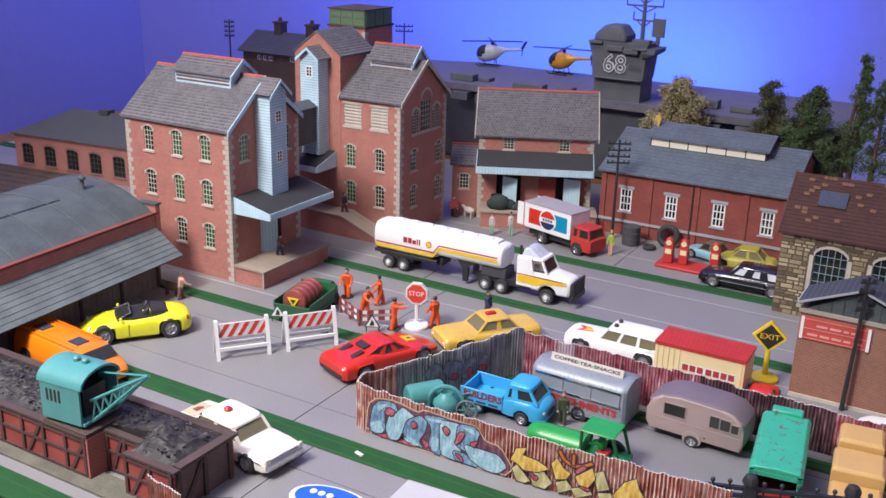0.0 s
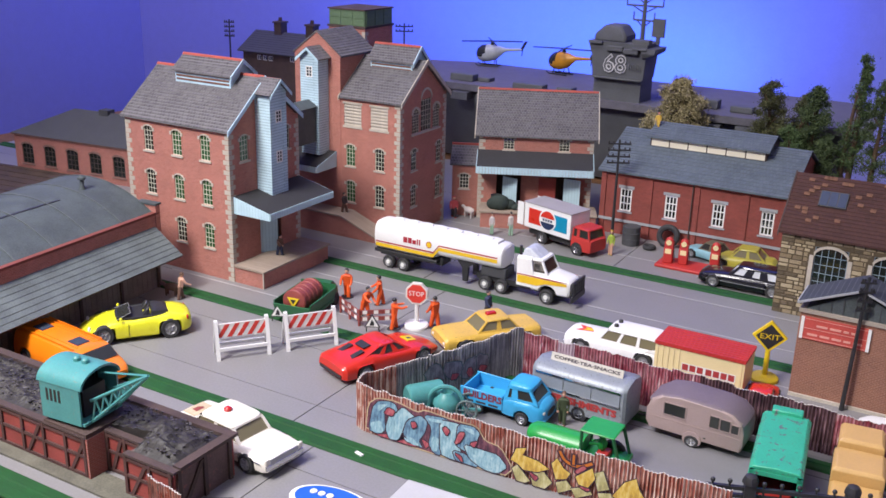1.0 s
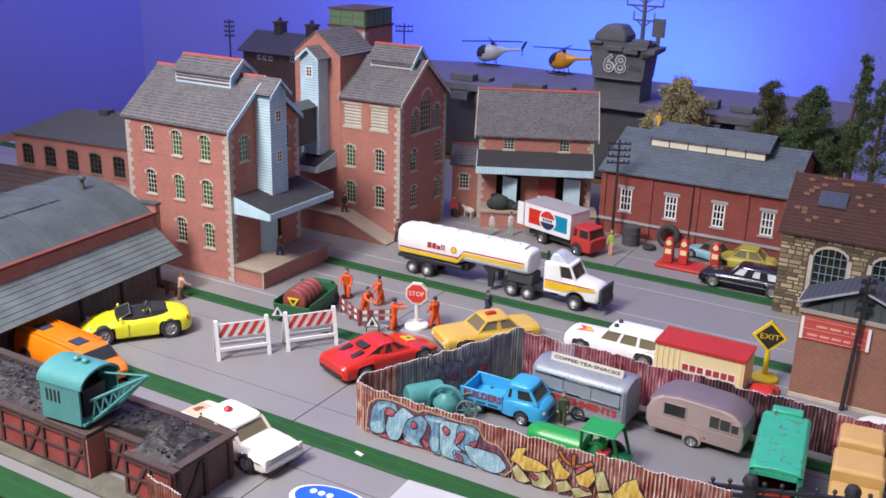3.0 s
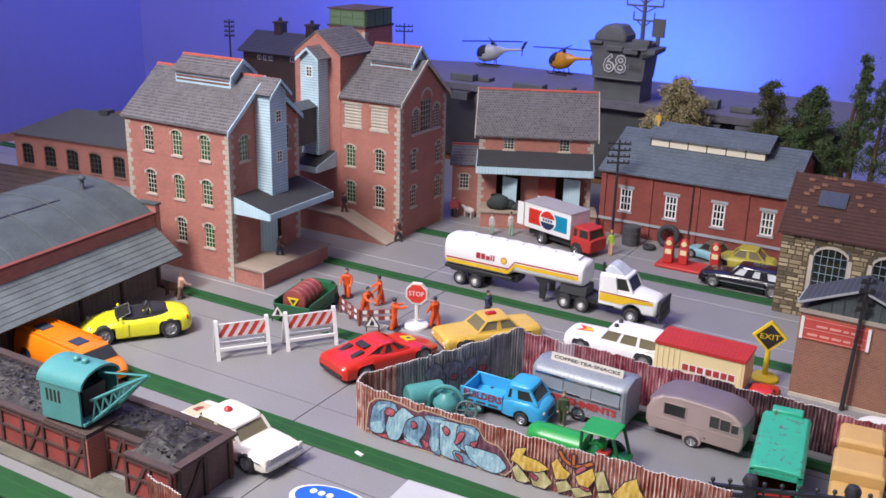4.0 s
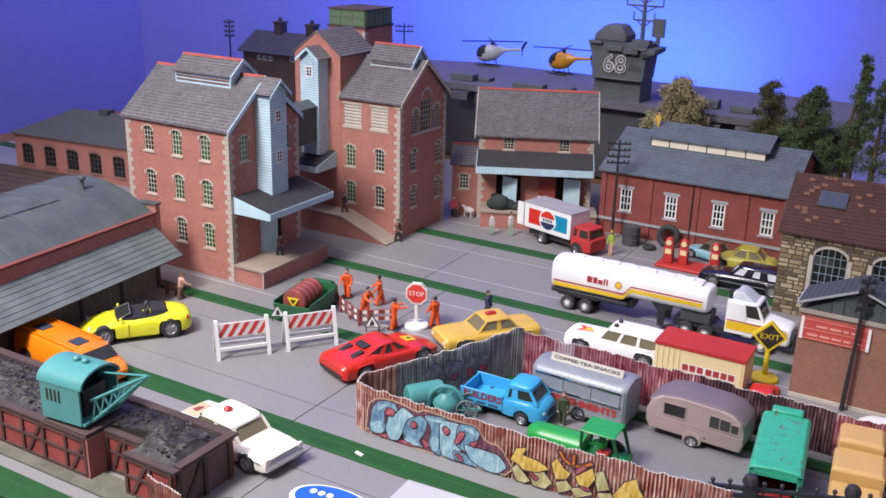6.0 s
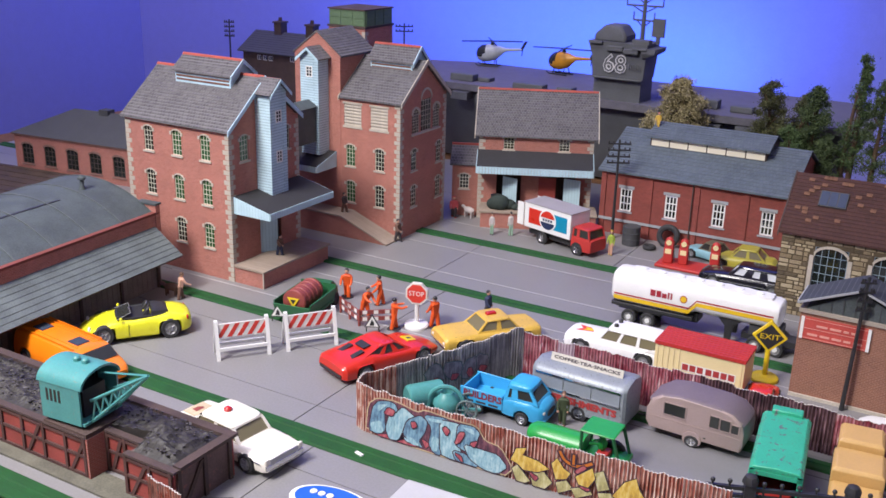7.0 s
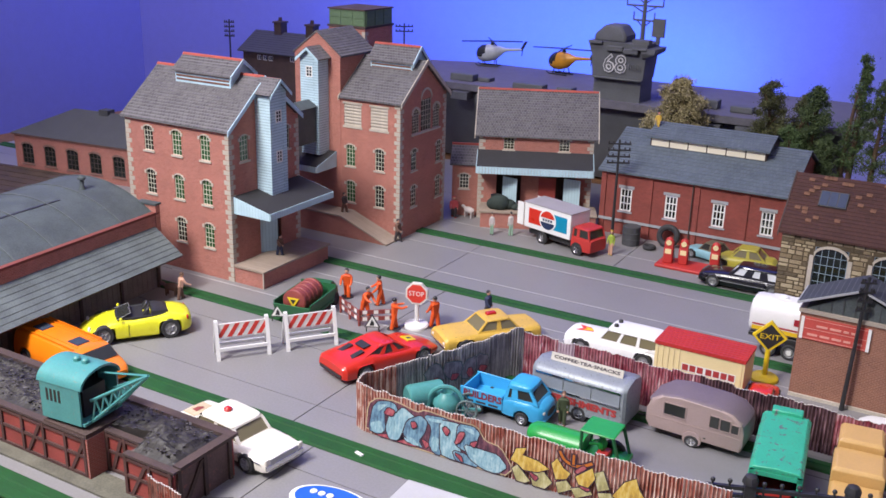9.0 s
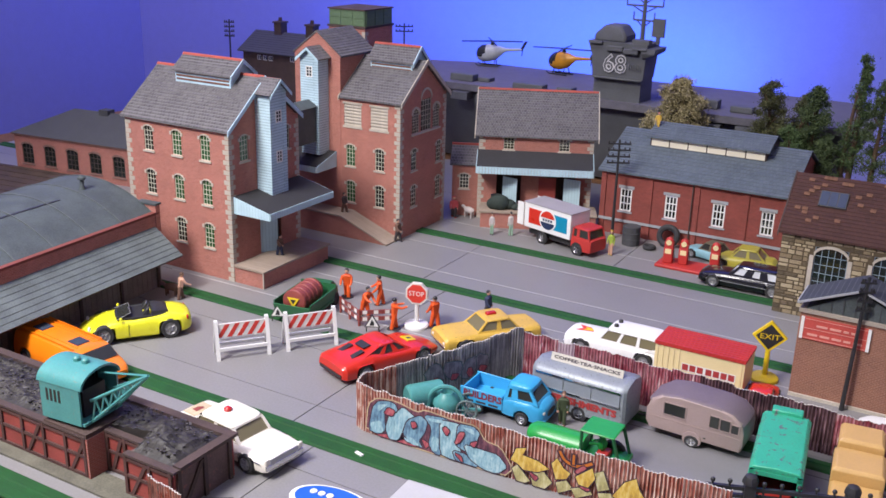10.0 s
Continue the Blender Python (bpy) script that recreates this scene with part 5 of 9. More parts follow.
def taxi_saloon():
    st = [(-3.7, 1.15, 0.4, 1.0, 1.2), (-3.5, 1.35, 0.3, 1.1, 1.35), (-1.8, 1.45, 0.28, 1.15, 1.42), (0.5, 1.45, 0.28, 1.15, 1.4), (2.0, 1.45, 0.28, 1.15, 1.4), (3.4, 1.4, 0.3, 1.12, 1.34), (3.65, 1.28, 0.4, 1.0, 1.22)]
    t = base_car("saloon_car", P(-30.0, 59.1, 0, -127) @ Matrix.Diagonal((1.06, 1.06, 0.94, 1)), "worn mustard yellow toy saloon with red roof light", "toy car", st, TAXI, (-2.2, 2.2), 1.46, 0.58)
    cabin(t, (-2.1, 1.3), (-1.3, 0.45), 1.4, 2.15, 1.25, 1.0, TAXI, CARGLASS_OLIVE, (0.5,), 0.09)
    bm = B()
    box(bm, -0.62, 0.12, -0.2, 0.2, 2.2, 2.48)
    part("roof_light", bm, LAMP_RED, t, "red roof light block", bevel=0.08)
    bumper(t, 3.68, 1.2, 0.6, CHROME)
    bumper(t, -3.72, 1.2, 0.6, CHROME)
    lights(t, 3.6, 0.95, 0.85, 0.2, LAMP)
    lights(t, -3.66, 0.95, 0.95, 0.16, LAMP_RED, "tail_lamp")


taxi_saloon()


def white_wagon():
    st = [(-3.6, 1.2, 0.4, 1.1, 1.3), (-3.4, 1.38, 0.3, 1.2, 1.42), (0.0, 1.42, 0.28, 1.2, 1.42), (1.5, 1.42, 0.28, 1.18, 1.38), (3.4, 1.38, 0.3, 1.12, 1.34), (3.75, 1.26, 0.4, 1.02, 1.25)]
    t = base_car("ambulance_wagon", P(-20.9, 62.3, 0, 180), "white toy station wagon with two black roof lamps", "toy car", st, WHITE, (-2.3, 2.4), 1.43, 0.6)
    cabin(t, (-3.4, 1.25), (-3.1, 0.6), 1.4, 2.2, 1.28, 1.08, WHITE, CARGLASS_OLIVE, (0.36, 0.68), 0.09)
    bonnet_patch(t, [(1.9, 0.2), (3.2, 0.5), (2.8, 0.0), (3.2, -0.5), (2.3, -0.4)], 1.4, SIGN_RED, "flame_decal")
    bonnet_patch(t, [(1.9, 0.12), (2.7, 0.28), (2.5, 0.0), (2.7, -0.28), (2.2, -0.25)], 1.42, YELLOW_SIGN, "flame_decal")
    for s in (-1, 1):
        bm = B()
        lathe(bm, [(0.16, 2.25), (0.17, 2.45), (0.1, 2.55)], 10, (0.15, s * 0.45, 0))
        part("roof_lamp", bm, BLACK, t)
    for s in (-1, 1):
        bm = B()
        prism(bm, [(-3.6, 1.2), (-2.2, 1.35), (-3.6, 1.75)], "y", s * 1.3 - 0.05, s * 1.3 + 0.05)
        part("tail_fin", bm, WHITE, t)
    bumper(t, 3.8, 1.25, 0.6, CHROME)


white_wagon()


def black_limousine():
    st = [(-3.9, 1.15, 0.35, 1.0, 1.2), (-3.7, 1.35, 0.25, 1.1, 1.35), (0.0, 1.4, 0.22, 1.12, 1.4), (1.6, 1.4, 0.22, 1.1, 1.35), (3.3, 1.32, 0.25, 1.0, 1.15), (3.7, 1.1, 0.35, 0.8, 0.95)]
    t = base_car("limousine", P(-16.6, 81.2, 0, 180), "gloss black toy limousine with pale windows", "toy car", st, BLACK_CAR, (-2.6, 2.4), 1.42, 0.58)
    cabin(t, (-3.5, 1.3), (-2.9, 0.5), 1.38, 2.05, 1.22, 1.0, BLACK_CAR, paint("pale_window", (0.6, 0.62, 0.65), 0.2), (0.36, 0.66), 0.24)
    bm = B()
    box(bm, -3.6, 3.0, 1.41, 1.44, 0.72, 0.78)
    part("chrome_strip", bm, CHROME, t)
    lights(t, 3.6, 0.9, 0.8, 0.2, LAMP)
    bumper(t, 3.72, 1.2, 0.5, CHROME)


black_limousine()


def small_yellow_car():
    st = [(-3.1, 0.9, 0.4, 0.9, 1.1), (-2.7, 1.25, 0.3, 1.05, 1.35), (-1.0, 1.35, 0.28, 1.12, 1.4), (1.0, 1.35, 0.28, 1.1, 1.35), (2.6, 1.2, 0.3, 0.95, 1.15), (3.0, 0.95, 0.4, 0.8, 0.95)]
    t = base_car("small_car", P(-18.0, 86.2, 0, 185) @ Matrix.Diagonal((0.95, 0.95, 0.88, 1)), "small olive yellow toy car beside the pumps", "toy car", st, paint("olive_yellow_enamel", (0.40, 0.35, 0.05), 0.35), (-1.9, 1.9), 1.36, 0.58)
    cabin(t, (-2.2, 1.2), (-1.3, 0.4), 1.38, 2.2, 1.15, 0.92, bpy.data.materials["olive_yellow_enamel"], CARGLASS_OLIVE, (0.5,), 0.09)
    t = base_car("small_car", P(-21.2, 86.9, 0, 165) @ Matrix.Scale(0.75, 4), "small pale blue toy car parked by the shed", "toy car", st, paint("pale_blue_enamel", (0.22, 0.42, 0.48), 0.35), (-1.9, 1.9), 1.36, 0.58)
    cabin(t, (-2.2, 1.2), (-1.3, 0.4), 1.38, 2.2, 1.15, 0.92, paint("olive_drab", (0.12, 0.10, 0.06), 0.6), CARGLASS, (0.5,), 0.09)


small_yellow_car()


CACHE["maroon"] = paint("print_maroon", (0.22, 0.03, 0.05), 0.5)


def blue_pickup():
    t = thing("pickup_van", P(-23.75, 50.2, 0, 2) @ Matrix.Scale(0.95, 4), "sky blue toy builder's pickup with open bed", "toy van")
    bm = B()
    shell(bm, [(0.1, 1.25, 0.45, 1.5, 1.72), (0.6, 1.3, 0.4, 1.55, 1.8), (1.9, 1.3, 0.38, 1.5, 1.78), (2.6, 1.2, 0.36, 1.35, 1.66), (2.95, 0.98, 0.4, 1.2, 1.42), (3.08, 0.7, 0.5, 1.05, 1.2)], (1.5,), 0.46)
    part("cab", bm, BLUE_VAN, t)
    cabin(t, (0.2, 2.6), (0.35, 2.0), 1.74, 2.42, 1.22, 1.02, BLUE_VAN, CARGLASS, (0.32,), 0.16, 0.34)
    bm = B()
    prism(bm, [(-2.85, 0.75), (0.15, 0.75), (0.15, 1.72), (-2.6, 1.8), (-2.95, 1.8)], "y", -1.3, -1.2)
    part("bed_side", bm, BLUE_VAN, t, bevel=0.03)
    bm = B()
    prism(bm, [(-2.85, 0.75), (0.15, 0.75), (0.15, 1.72), (-2.6, 1.8), (-2.95, 1.8)], "y", 1.2, 1.3)
    part("bed_side", bm, BLUE_VAN, t, bevel=0.03)
    bm = B()
    box(bm, -2.8, 0.15, -1.2, 1.2, 0.75, 0.9)
    part("bed_floor", bm, BLUE_VAN, t)
    for x in (-2.8, 0.05):
        bm = B()
        box(bm, x, x + 0.1, -1.2, 1.2, 0.9, 1.75)
        part("bed_board", bm, BLUE_VAN, t)
    bm = B()
    box(bm, -2.6, 2.6, -0.9, 0.9, 0.4, 0.75)
    part("chassis", bm, BLACK, t)
    add_wheels(t, (-1.7, 1.5), 1.24, 0.46, 0.36, STEEL, False)
    bumper(t, 3.0, 1.0, 0.55, BLUE_VAN)
    lights(t, 2.93, 0.82, 1.1, 0.2, LAMP)
    lettering("lettering", "BUILDERS", 0.66, P(-1.3, -1.31, 1.4), CACHE["maroon"], t, 2.8, 0.01, 0.022)
    for x in (-2.3, -1.4, -0.5):
        bm = B()
        box(bm, x - 0.35, x + 0.35, -1.315, -1.302, 0.86, 0.99)
        part("writing_bar", bm, PRINT_DARK, t)
    bm = B()
    prism(bm, [(0.62 * math.copysign(abs(math.cos(q)) ** 0.7, math.cos(q)), 0.98 + 0.24 * math.sin(q)) for q in [i * 0.3927 for i in range(16)]], "x", 3.0, 3.11)
    part("grille", bm, BLACK, t)


blue_pickup()


def snack_trailer():
    t = thing("snack_trailer", P(-19.7, 53.0, 0, -2), "worn silver toy snack trailer with roof sign", "toy trailer")
    hw = 1.4
    prof = [(-hw, 0.45), (-hw, 2.62), (-hw + 0.06, 2.8), (-hw + 0.3, 3.0), (0, 3.2), (hw - 0.3, 3.0), (hw - 0.06, 2.8), (hw, 2.62), (hw, 0.45)]
    bm = B()
    rings = []
    for x, k in ((-3.2, 0.86), (-3.05, 0.97), (-2.8, 1.0), (2.8, 1.0), (3.05, 0.97), (3.2, 0.86)):
        rings.append([(x, y * k, 0.45 + (z - 0.45) * (0.9 + 0.1 * k)) for y, z in prof])
    loft(bm, rings)
    part("body", bm, SILVER, t)
    for x in (-2.7, -0.8, 1.1):
        bm = B()
        box(bm, x, x + 1.75, -hw - 0.05, -hw + 0.02, 1.75, 2.5)
        part("hatch", bm, paint("grey_hatch", (0.26, 0.29, 0.33), 0.45) if "hatch" not in CACHE else CACHE["hatch"], t)
    for z, h in ((2.6, 0.12), (1.66, 0.1)):
        bm = B()
        box(bm, -2.85, 2.9, -hw - 0.09, -hw, z, z + h)
        part("trim_strip", bm, CHROME, t)
    lettering("lettering", "REFRESHMENTS", 0.6, P(0.1, -hw - 0.03, 1.2), PRINT_RED_TEXT, t, 5.2, 0.01, 0.03)
    bm = B()
    slab(bm, [(-2.4, -0.35, 3.1), (2.5, -0.35, 3.1), (2.5, -0.12, 3.6), (-2.4, -0.12, 3.6)], 0.08)
    sg = part("roof_sign", bm, paint("aged_cream_sign", (0.52, 0.49, 0.43), 0.6, vary=0.15), t, "cream roof sign with dark letters")
    lettering("lettering", "COFFEE·TEA·SNACKS", 0.28, P(0.05, -0.245, 3.37, 0, -24.7), PRINT_DARK, sg, 4.5, 0.01, 0.008)
    add_wheels(t, (0.2,), 1.38, 0.5, 0.35, STEEL)
    bm = B()
    rod(bm, (-3.1, 0, 0.5), (-4.1, 0, 0.45), 0.1)
    part("tow_bar", bm, BLACK, t)


CACHE["hatch"] = paint("grey_hatch", (0.26, 0.29, 0.33), 0.45)
snack_trailer()


def caravan():
    t = thing("caravan", P(-12.5, 53.7, 0, -2) @ Matrix.Diagonal((1, 1, 0.86, 1)), "mauve toy touring caravan with dark roof", "toy caravan")
    side = [(-2.75, 0.6), (2.85, 0.55), (3.0, 1.1), (3.0, 2.0), (2.8, 2.7), (2.3, 3.2), (1.5, 3.4), (-1.0, 3.5), (-2.1, 3.3), (-2.75, 2.8), (-3.0, 2.0), (-3.0, 1.1)]
    bm = B()
    rings = []
    for y, k in ((-1.35, 0.93), (-1.25, 0.985), (-1.0, 1.0), (1.0, 1.0), (1.25, 0.985), (1.35, 0.93)):
        rings.append([(x * k, y, 2.0 + (z - 2.0) * k) for x, z in side])
    loft(bm, rings)
    part("body", bm, MAUVE, t)
    roof = [(2.88, 2.55), (2.35, 3.18), (1.5, 3.42), (-1.0, 3.52), (-2.1, 3.32), (-2.85, 2.7)]
    bm = B()
    rings = []
    for y, k in ((-1.3, 0.95), (-1.22, 0.99), (-0.95, 1.02), (0.95, 1.02), (1.22, 0.99), (1.3, 0.95)):
        up = [(x * k, y, 2.0 + (z - 2.0) * k) for x, z in roof]
        rings.append(up + [(x * 0.95, y, z - 0.2) for x, y, z in up[::-1]])
    loft(bm, rings)
    part("roof", bm, MAUVE_DARK, t, "dark mauve rounded roof")
    for x0, x1, z0, z1 in ((-1.85, -0.55, 1.98, 2.85), (0.95, 1.5, 1.92, 2.8), (1.58, 2.15, 1.92, 2.74), (2.23, 2.66, 1.92, 2.55)):
        bm = B()
        box(bm, x0, x1, -1.375, -1.3, z0, z1)
        win = part("window", bm, CARGLASS, t, bevel=0.04)
        bm = B()
        for xa, xb, za, zb in ((x0 - 0.06, x1 + 0.06, z1, z1 + 0.06), (x0 - 0.06, x1 + 0.06, z0 - 0.06, z0), (x0 - 0.06, x0, z0, z1), (x1, x1 + 0.06, z0, z1)):
            box(bm, xa, xb, -1.39, -1.3, za, zb)
        part("window_frame", bm, MAUVE, win)
    bm = B()
    box(bm, -2.7, 2.75, -1.37, -1.3, 1.55, 1.62)
    part("trim_strip", bm, MAUVE, t)
    bm = B()
    lathe(bm, [(0.58, -1.4), (0.58, -1.2)], 18, (0.0, 0, 0.62), "y")
    part("wheel_arch", bm, MAUVE, t)
    add_wheels(t, (0.0,), 1.42, 0.45, 0.35, RIM, False)
    bm = B()
    rod(bm, (-2.8, 0, 0.6), (-3.9, 0, 0.5), 0.1)
    part("tow_bar", bm, BLACK, t)
    bm = B()
    ball(bm, (0.75, -1.33, 0.95), (0.1, 0.05, 0.07), 5)
    part("hinge", bm, BLACK, t)


caravan()


def green_box_van():
    t = thing("box_van", P(-7.15, 50.3, 0, 97), "chipped green toy van with open empty back", "toy van")
    hw = 1.3
    for s in (-1, 1):
        bm = B()
        prism(bm, [(-3.6, 0.4), (1.6, 0.4), (1.6, 3.1), (-3.6, 3.1)], "y", s * hw - 0.06, s * hw + 0.06)
        part("side_panel", bm, GREEN_VAN, t, bevel=0.04)
    bm = B()
    prism(bm, [(-hw - 0.06, 3.1), (hw + 0.06, 3.1), (hw - 0.15, 3.32), (0, 3.4), (-hw + 0.15, 3.32)], "x", -3.65, 2.9)
    part("roof", bm, GREEN_VAN, t, "chipped green roof", bevel=0.06)
    bm = B()
    loft(bm, body_rings([(1.6, 1.33, 0.4, 2.0, 3.1), (2.9, 1.33, 0.4, 2.0, 3.1), (3.4, 1.25, 0.4, 1.8, 2.4), (3.9, 1.05, 0.5, 1.5, 1.9)]))
    part("cab", bm, GREEN_VAN, t)
    bm = B()
    box(bm, 2.6, 3.3, -0.85, 0.85, 3.25, 3.6)
    part("roof_pod", bm, GREEN_VAN, t, bevel=0.08)
    bm = B()
    box(bm, -3.55, 1.6, -hw + 0.06, hw - 0.06, 0.4, 0.55)
    part("floor", bm, BLACK, t)
    bm = B()
    box(bm, 1.5, 1.6, -hw + 0.06, hw - 0.06, 0.55, 3.1)
    part("bulkhead", bm, BLACK, t)
    bm = B()
    box(bm, -3.3, -0.5, -0.9, 0.9, 0.56, 1.5)
    part("load", bm, RED_DULL, t, "red crate in the back", bevel=0.1)
    for s in (-1, 1):
        bm = B()
        box(bm, -3.7, -3.55, s * 1.2 - 0.12, s * 1.2 + 0.12, 0.4, 3.1)
        part("rear_post", bm, GREEN_VAN, t)
    bm = B()
    box(bm, -3.7, -3.58, -1.3, 1.3, 2.85, 3.1)
    part("rear_lintel", bm, GREEN_VAN, t)
    add_wheels(t, (-2.3, 2.5), 1.34, 0.55, 0.4, STEEL)


green_box_van()


def tan_truck():
    t = thing("toy_truck", P(-3.35, 52.6, 0, 96), "tan toy truck with stepped body on teal base", "toy truck")
    bm = B()
    box(bm, -3.6, 3.6, -1.25, 1.25, 0.4, 0.75)
    part("chassis", bm, TEAL, t, "teal chassis", bevel=0.06)
    for x0, x1, z, w in ((-3.7, -2.0, 1.6, 1.35), (-2.0, 0.4, 2.4, 1.35), (0.4, 2.4, 2.95, 1.2), (2.4, 3.6, 2.3, 1.05)):
        bm = B()
        loft(bm, [[(x0, -w, 0.75), (x1, -w, 0.75), (x1, w, 0.75), (x0, w, 0.75)], [(x0, -w, z - 0.25), (x1, -w, z - 0.2), (x1, w, z - 0.2), (x0, w, z - 0.25)], [(x0 + 0.15, -w + 0.2, z - 0.08), (x1 - 0.1, -w + 0.2, z), (x1 - 0.1, w - 0.2, z), (x0 + 0.15, w - 0.2, z - 0.08)]])
        part("body_section", bm, TAN, t, bevel=0.06)
    for s in (-1, 1):
        bm = B()
        box(bm, -1.3, -0.2, s * 1.36 - 0.02, s * 1.36 + 0.02, 1.2, 2.0)
        part("door_opening", bm, BLACK, t)
    add_wheels(t, (-2.3, 2.3), 1.3, 0.6, 0.4, STEEL)


tan_truck()


def road_roller():
    t = thing("road_roller", P(-17.75, 47.5, 0, 181) @ Matrix.Diagonal((0.98, 0.92, 0.86, 1)), "green toy road roller with canopy and driver", "toy roller")
    bm = B()
    rings = []
    for x, k in ((-0.4, 1.0), (2.2, 0.98), (2.9, 0.9), (3.2, 0.6)):
        rings.append([(x, 0.95 * k * math.cos(a), 1.1 + 0.75 * k * math.sin(a)) for a in [i * 6.2832 / 14 for i in range(14)]])
    loft(bm, rings)
    part("boiler", bm, GREEN, t, "green rounded engine casing")
    bm = B()
    box(bm, -3.0, 0.0, -1.1, 1.1, 0.5, 0.85)
    part("deck", bm, GREEN, t, bevel=0.05)
    bm = B()
    lathe(bm, [(0.6, -1.0), (0.62, -0.9), (0.62, 0.9), (0.6, 1.0)], 20, (2.2, 0, 0.62), "y")
    part("roller_drum", bm, STEEL, t)
    add_wheels(t, (-1.8,), 1.25, 0.7, 0.4, GREEN_DARK, False)
    bm = B()
    slab(bm, [(-2.4, -1.05, 2.85), (-0.3, -1.05, 2.85), (-0.3, 1.05, 2.85), (-2.4, 1.05, 2.85)], 0.12)
    part("canopy", bm, GREEN, t, bevel=0.06)
    for x, y, x2 in ((-0.4, -0.95, -0.4), (-0.4, 0.95, -0.4), (-2.3, -0.95, -2.8), (-2.3, 0.95, -2.8)):
        bm = B()
        rod(bm, (x, y, 2.75), (x2, y, 0.85), 0.11, n=6)
        part("canopy_post", bm, GREEN_DARK, t)
    bm = B()
    box(bm, -1.9, -1.2, -0.45, 0.45, 0.85, 1.15)
    part("seat", bm, RED_DULL, t, bevel=0.05)
    bm = B()
    ball(bm, (-1.4, 0, 1.6), (0.3, 0.36, 0.5), 7)
    ball(bm, (-1.35, 0, 2.2), 0.22, 7)
    rod(bm, (-1.3, -0.25, 1.7), (-0.7, -0.2, 1.5), 0.1)
    rod(bm, (-1.3, 0.25, 1.7), (-0.7, 0.2, 1.5), 0.1)
    part("driver_figure", bm, GREEN, t, "moulded green plastic driver figure")


road_roller()


def cola_truck():
    t = thing("box_truck", P(-35.2, 83.1, 0, -17), "toy box truck with red cab and printed white box", "toy truck")
    bm = B()
    box(bm, -2.9, 2.9, -1.4, 1.4, 1.25, 3.7)
    bx = part("box", bm, WHITE, t, "white box body with round badge", bevel=0.06)
    bm = B()
    box(bm, -2.95, 2.95, -1.44, 1.44, 3.7, 3.78)
    part("box_roof", bm, paint("grey_box_roof", (0.36, 0.34, 0.36), 0.5), bx)
    for x0, x1, mt in ((-2.3, 0.1, RED), (0.1, 2.5, BLUE_TEAL)):
        bm = B()
        box(bm, x0, x1, -1.42, -1.405, 1.75, 3.25)
        part("colour_panel", bm, mt, bx)
    for a0, a1, mt, k, yy in ((0, 6.2832, WHITE, 1.05, -1.43), (0.25, 2.9, RED, 0.9, -1.445), (3.4, 6.03, NAVY, 0.9, -1.445)):
        bm = B()
        n = 24
        prism(bm, [(0.1 + k * math.cos(a0 + (a1 - a0) * i / n), 2.5 + k * math.sin(a0 + (a1 - a0) * i / n)) for i in range(n if a1 > 6.2 and a0 == 0 else n + 1)], "y", yy, yy + 0.012)
        part("badge_piece", bm, mt, bx)
    for i in range(4):
        bm = B()
        box(bm, -0.5 + i * 0.32, -0.28 + i * 0.32, -1.45, -1.44, 2.38, 2.62)
        part("writing_bar", bm, NAVY, bx)
    for s in (-1, 1):
        bm = B()
        box(bm, -3.75, -2.95, s * 1.42 - 0.04, s * 1.42 + 0.04, 1.35, 3.6)
        part("rear_door", bm, WHITE, bx, "white rear door swung open")
    bm = B()
    loft(bm, body_rings([(2.95, 1.25, 0.5, 1.6, 1.75), (3.3, 1.3, 0.4, 1.6, 1.75), (5.0, 1.28, 0.4, 1.6, 1.72), (5.2, 1.15, 0.5, 1.5, 1.6)]))
    part("cab", bm, RED_DULL, t)
    cabin(t, (3.0, 5.1), (3.05, 4.85), 1.7, 2.55, 1.25, 1.15, RED_DULL, CARGLASS, (0.35,), 0.13)
    bm = B()
    box(bm, -2.7, 4.9, -0.8, 0.8, 0.5, 1.25)
    part("chassis", bm, BLACK, t)
    add_wheels(t, (-0.6, 3.7), 1.32, 0.58, 0.42, CHROME)


cola_truck()


def container_lorry():
    t = thing("container_lorry", P(-14.45, 61.0), "cream container lorry with ribbed red roof", "toy truck")
    bm = B()
    box(bm, -3.0, 3.0, -1.35, 1.35, 0.7, 2.8)
    bx = part("container", bm, CREAM, t, "cream container with red roof")
    bm = B()
    rb = [(-1.42, 2.8)]
    for i in range(8):
        y = -1.42 + i * 0.355
        rb += [(y, 3.05), (y + 0.2, 3.05), (y + 0.22, 2.88), (y + 0.33, 2.88)]
    rb += [(1.42, 3.05), (1.42, 2.8)]
    prism(bm, rb, "x", -3.05, 3.05)
    part("roof", bm, RED_DULL, bx, "ribbed red roof", smooth=False)
    bm = B()
    box(bm, -1.1, 2.5, -1.365, -1.355, 1.3, 1.86)
    part("print_band", bm, SIGN_WHITE, bx, "white printed band")
    for i in range(7):
        bm = B()
        x = -1.05 + i * 0.5 + (0.08 if i > 2 else 0)
        box(bm, x, x + 0.4, -1.375, -1.367, 1.36, 1.8)
        part("writing_bar", bm, PRINT_RED_TEXT, bx)
    for i in range(16):
        bm = B()
        box(bm, -2.9 + i * 0.375, -2.78 + i * 0.375, -1.39, -1.351, 0.75, 1.25 if 4 < i < 15 else 2.75)
        part("rib", bm, CREAM, bx)
    bm = B()
    box(bm, -2.9, 2.9, -0.9, 0.9, 0.4, 0.7)
    part("chassis", bm, BLACK, t)
    add_wheels(t, (-2.0, -0.8, 2.2), 1.3, 0.5, 0.4, STEEL)


container_lorry()


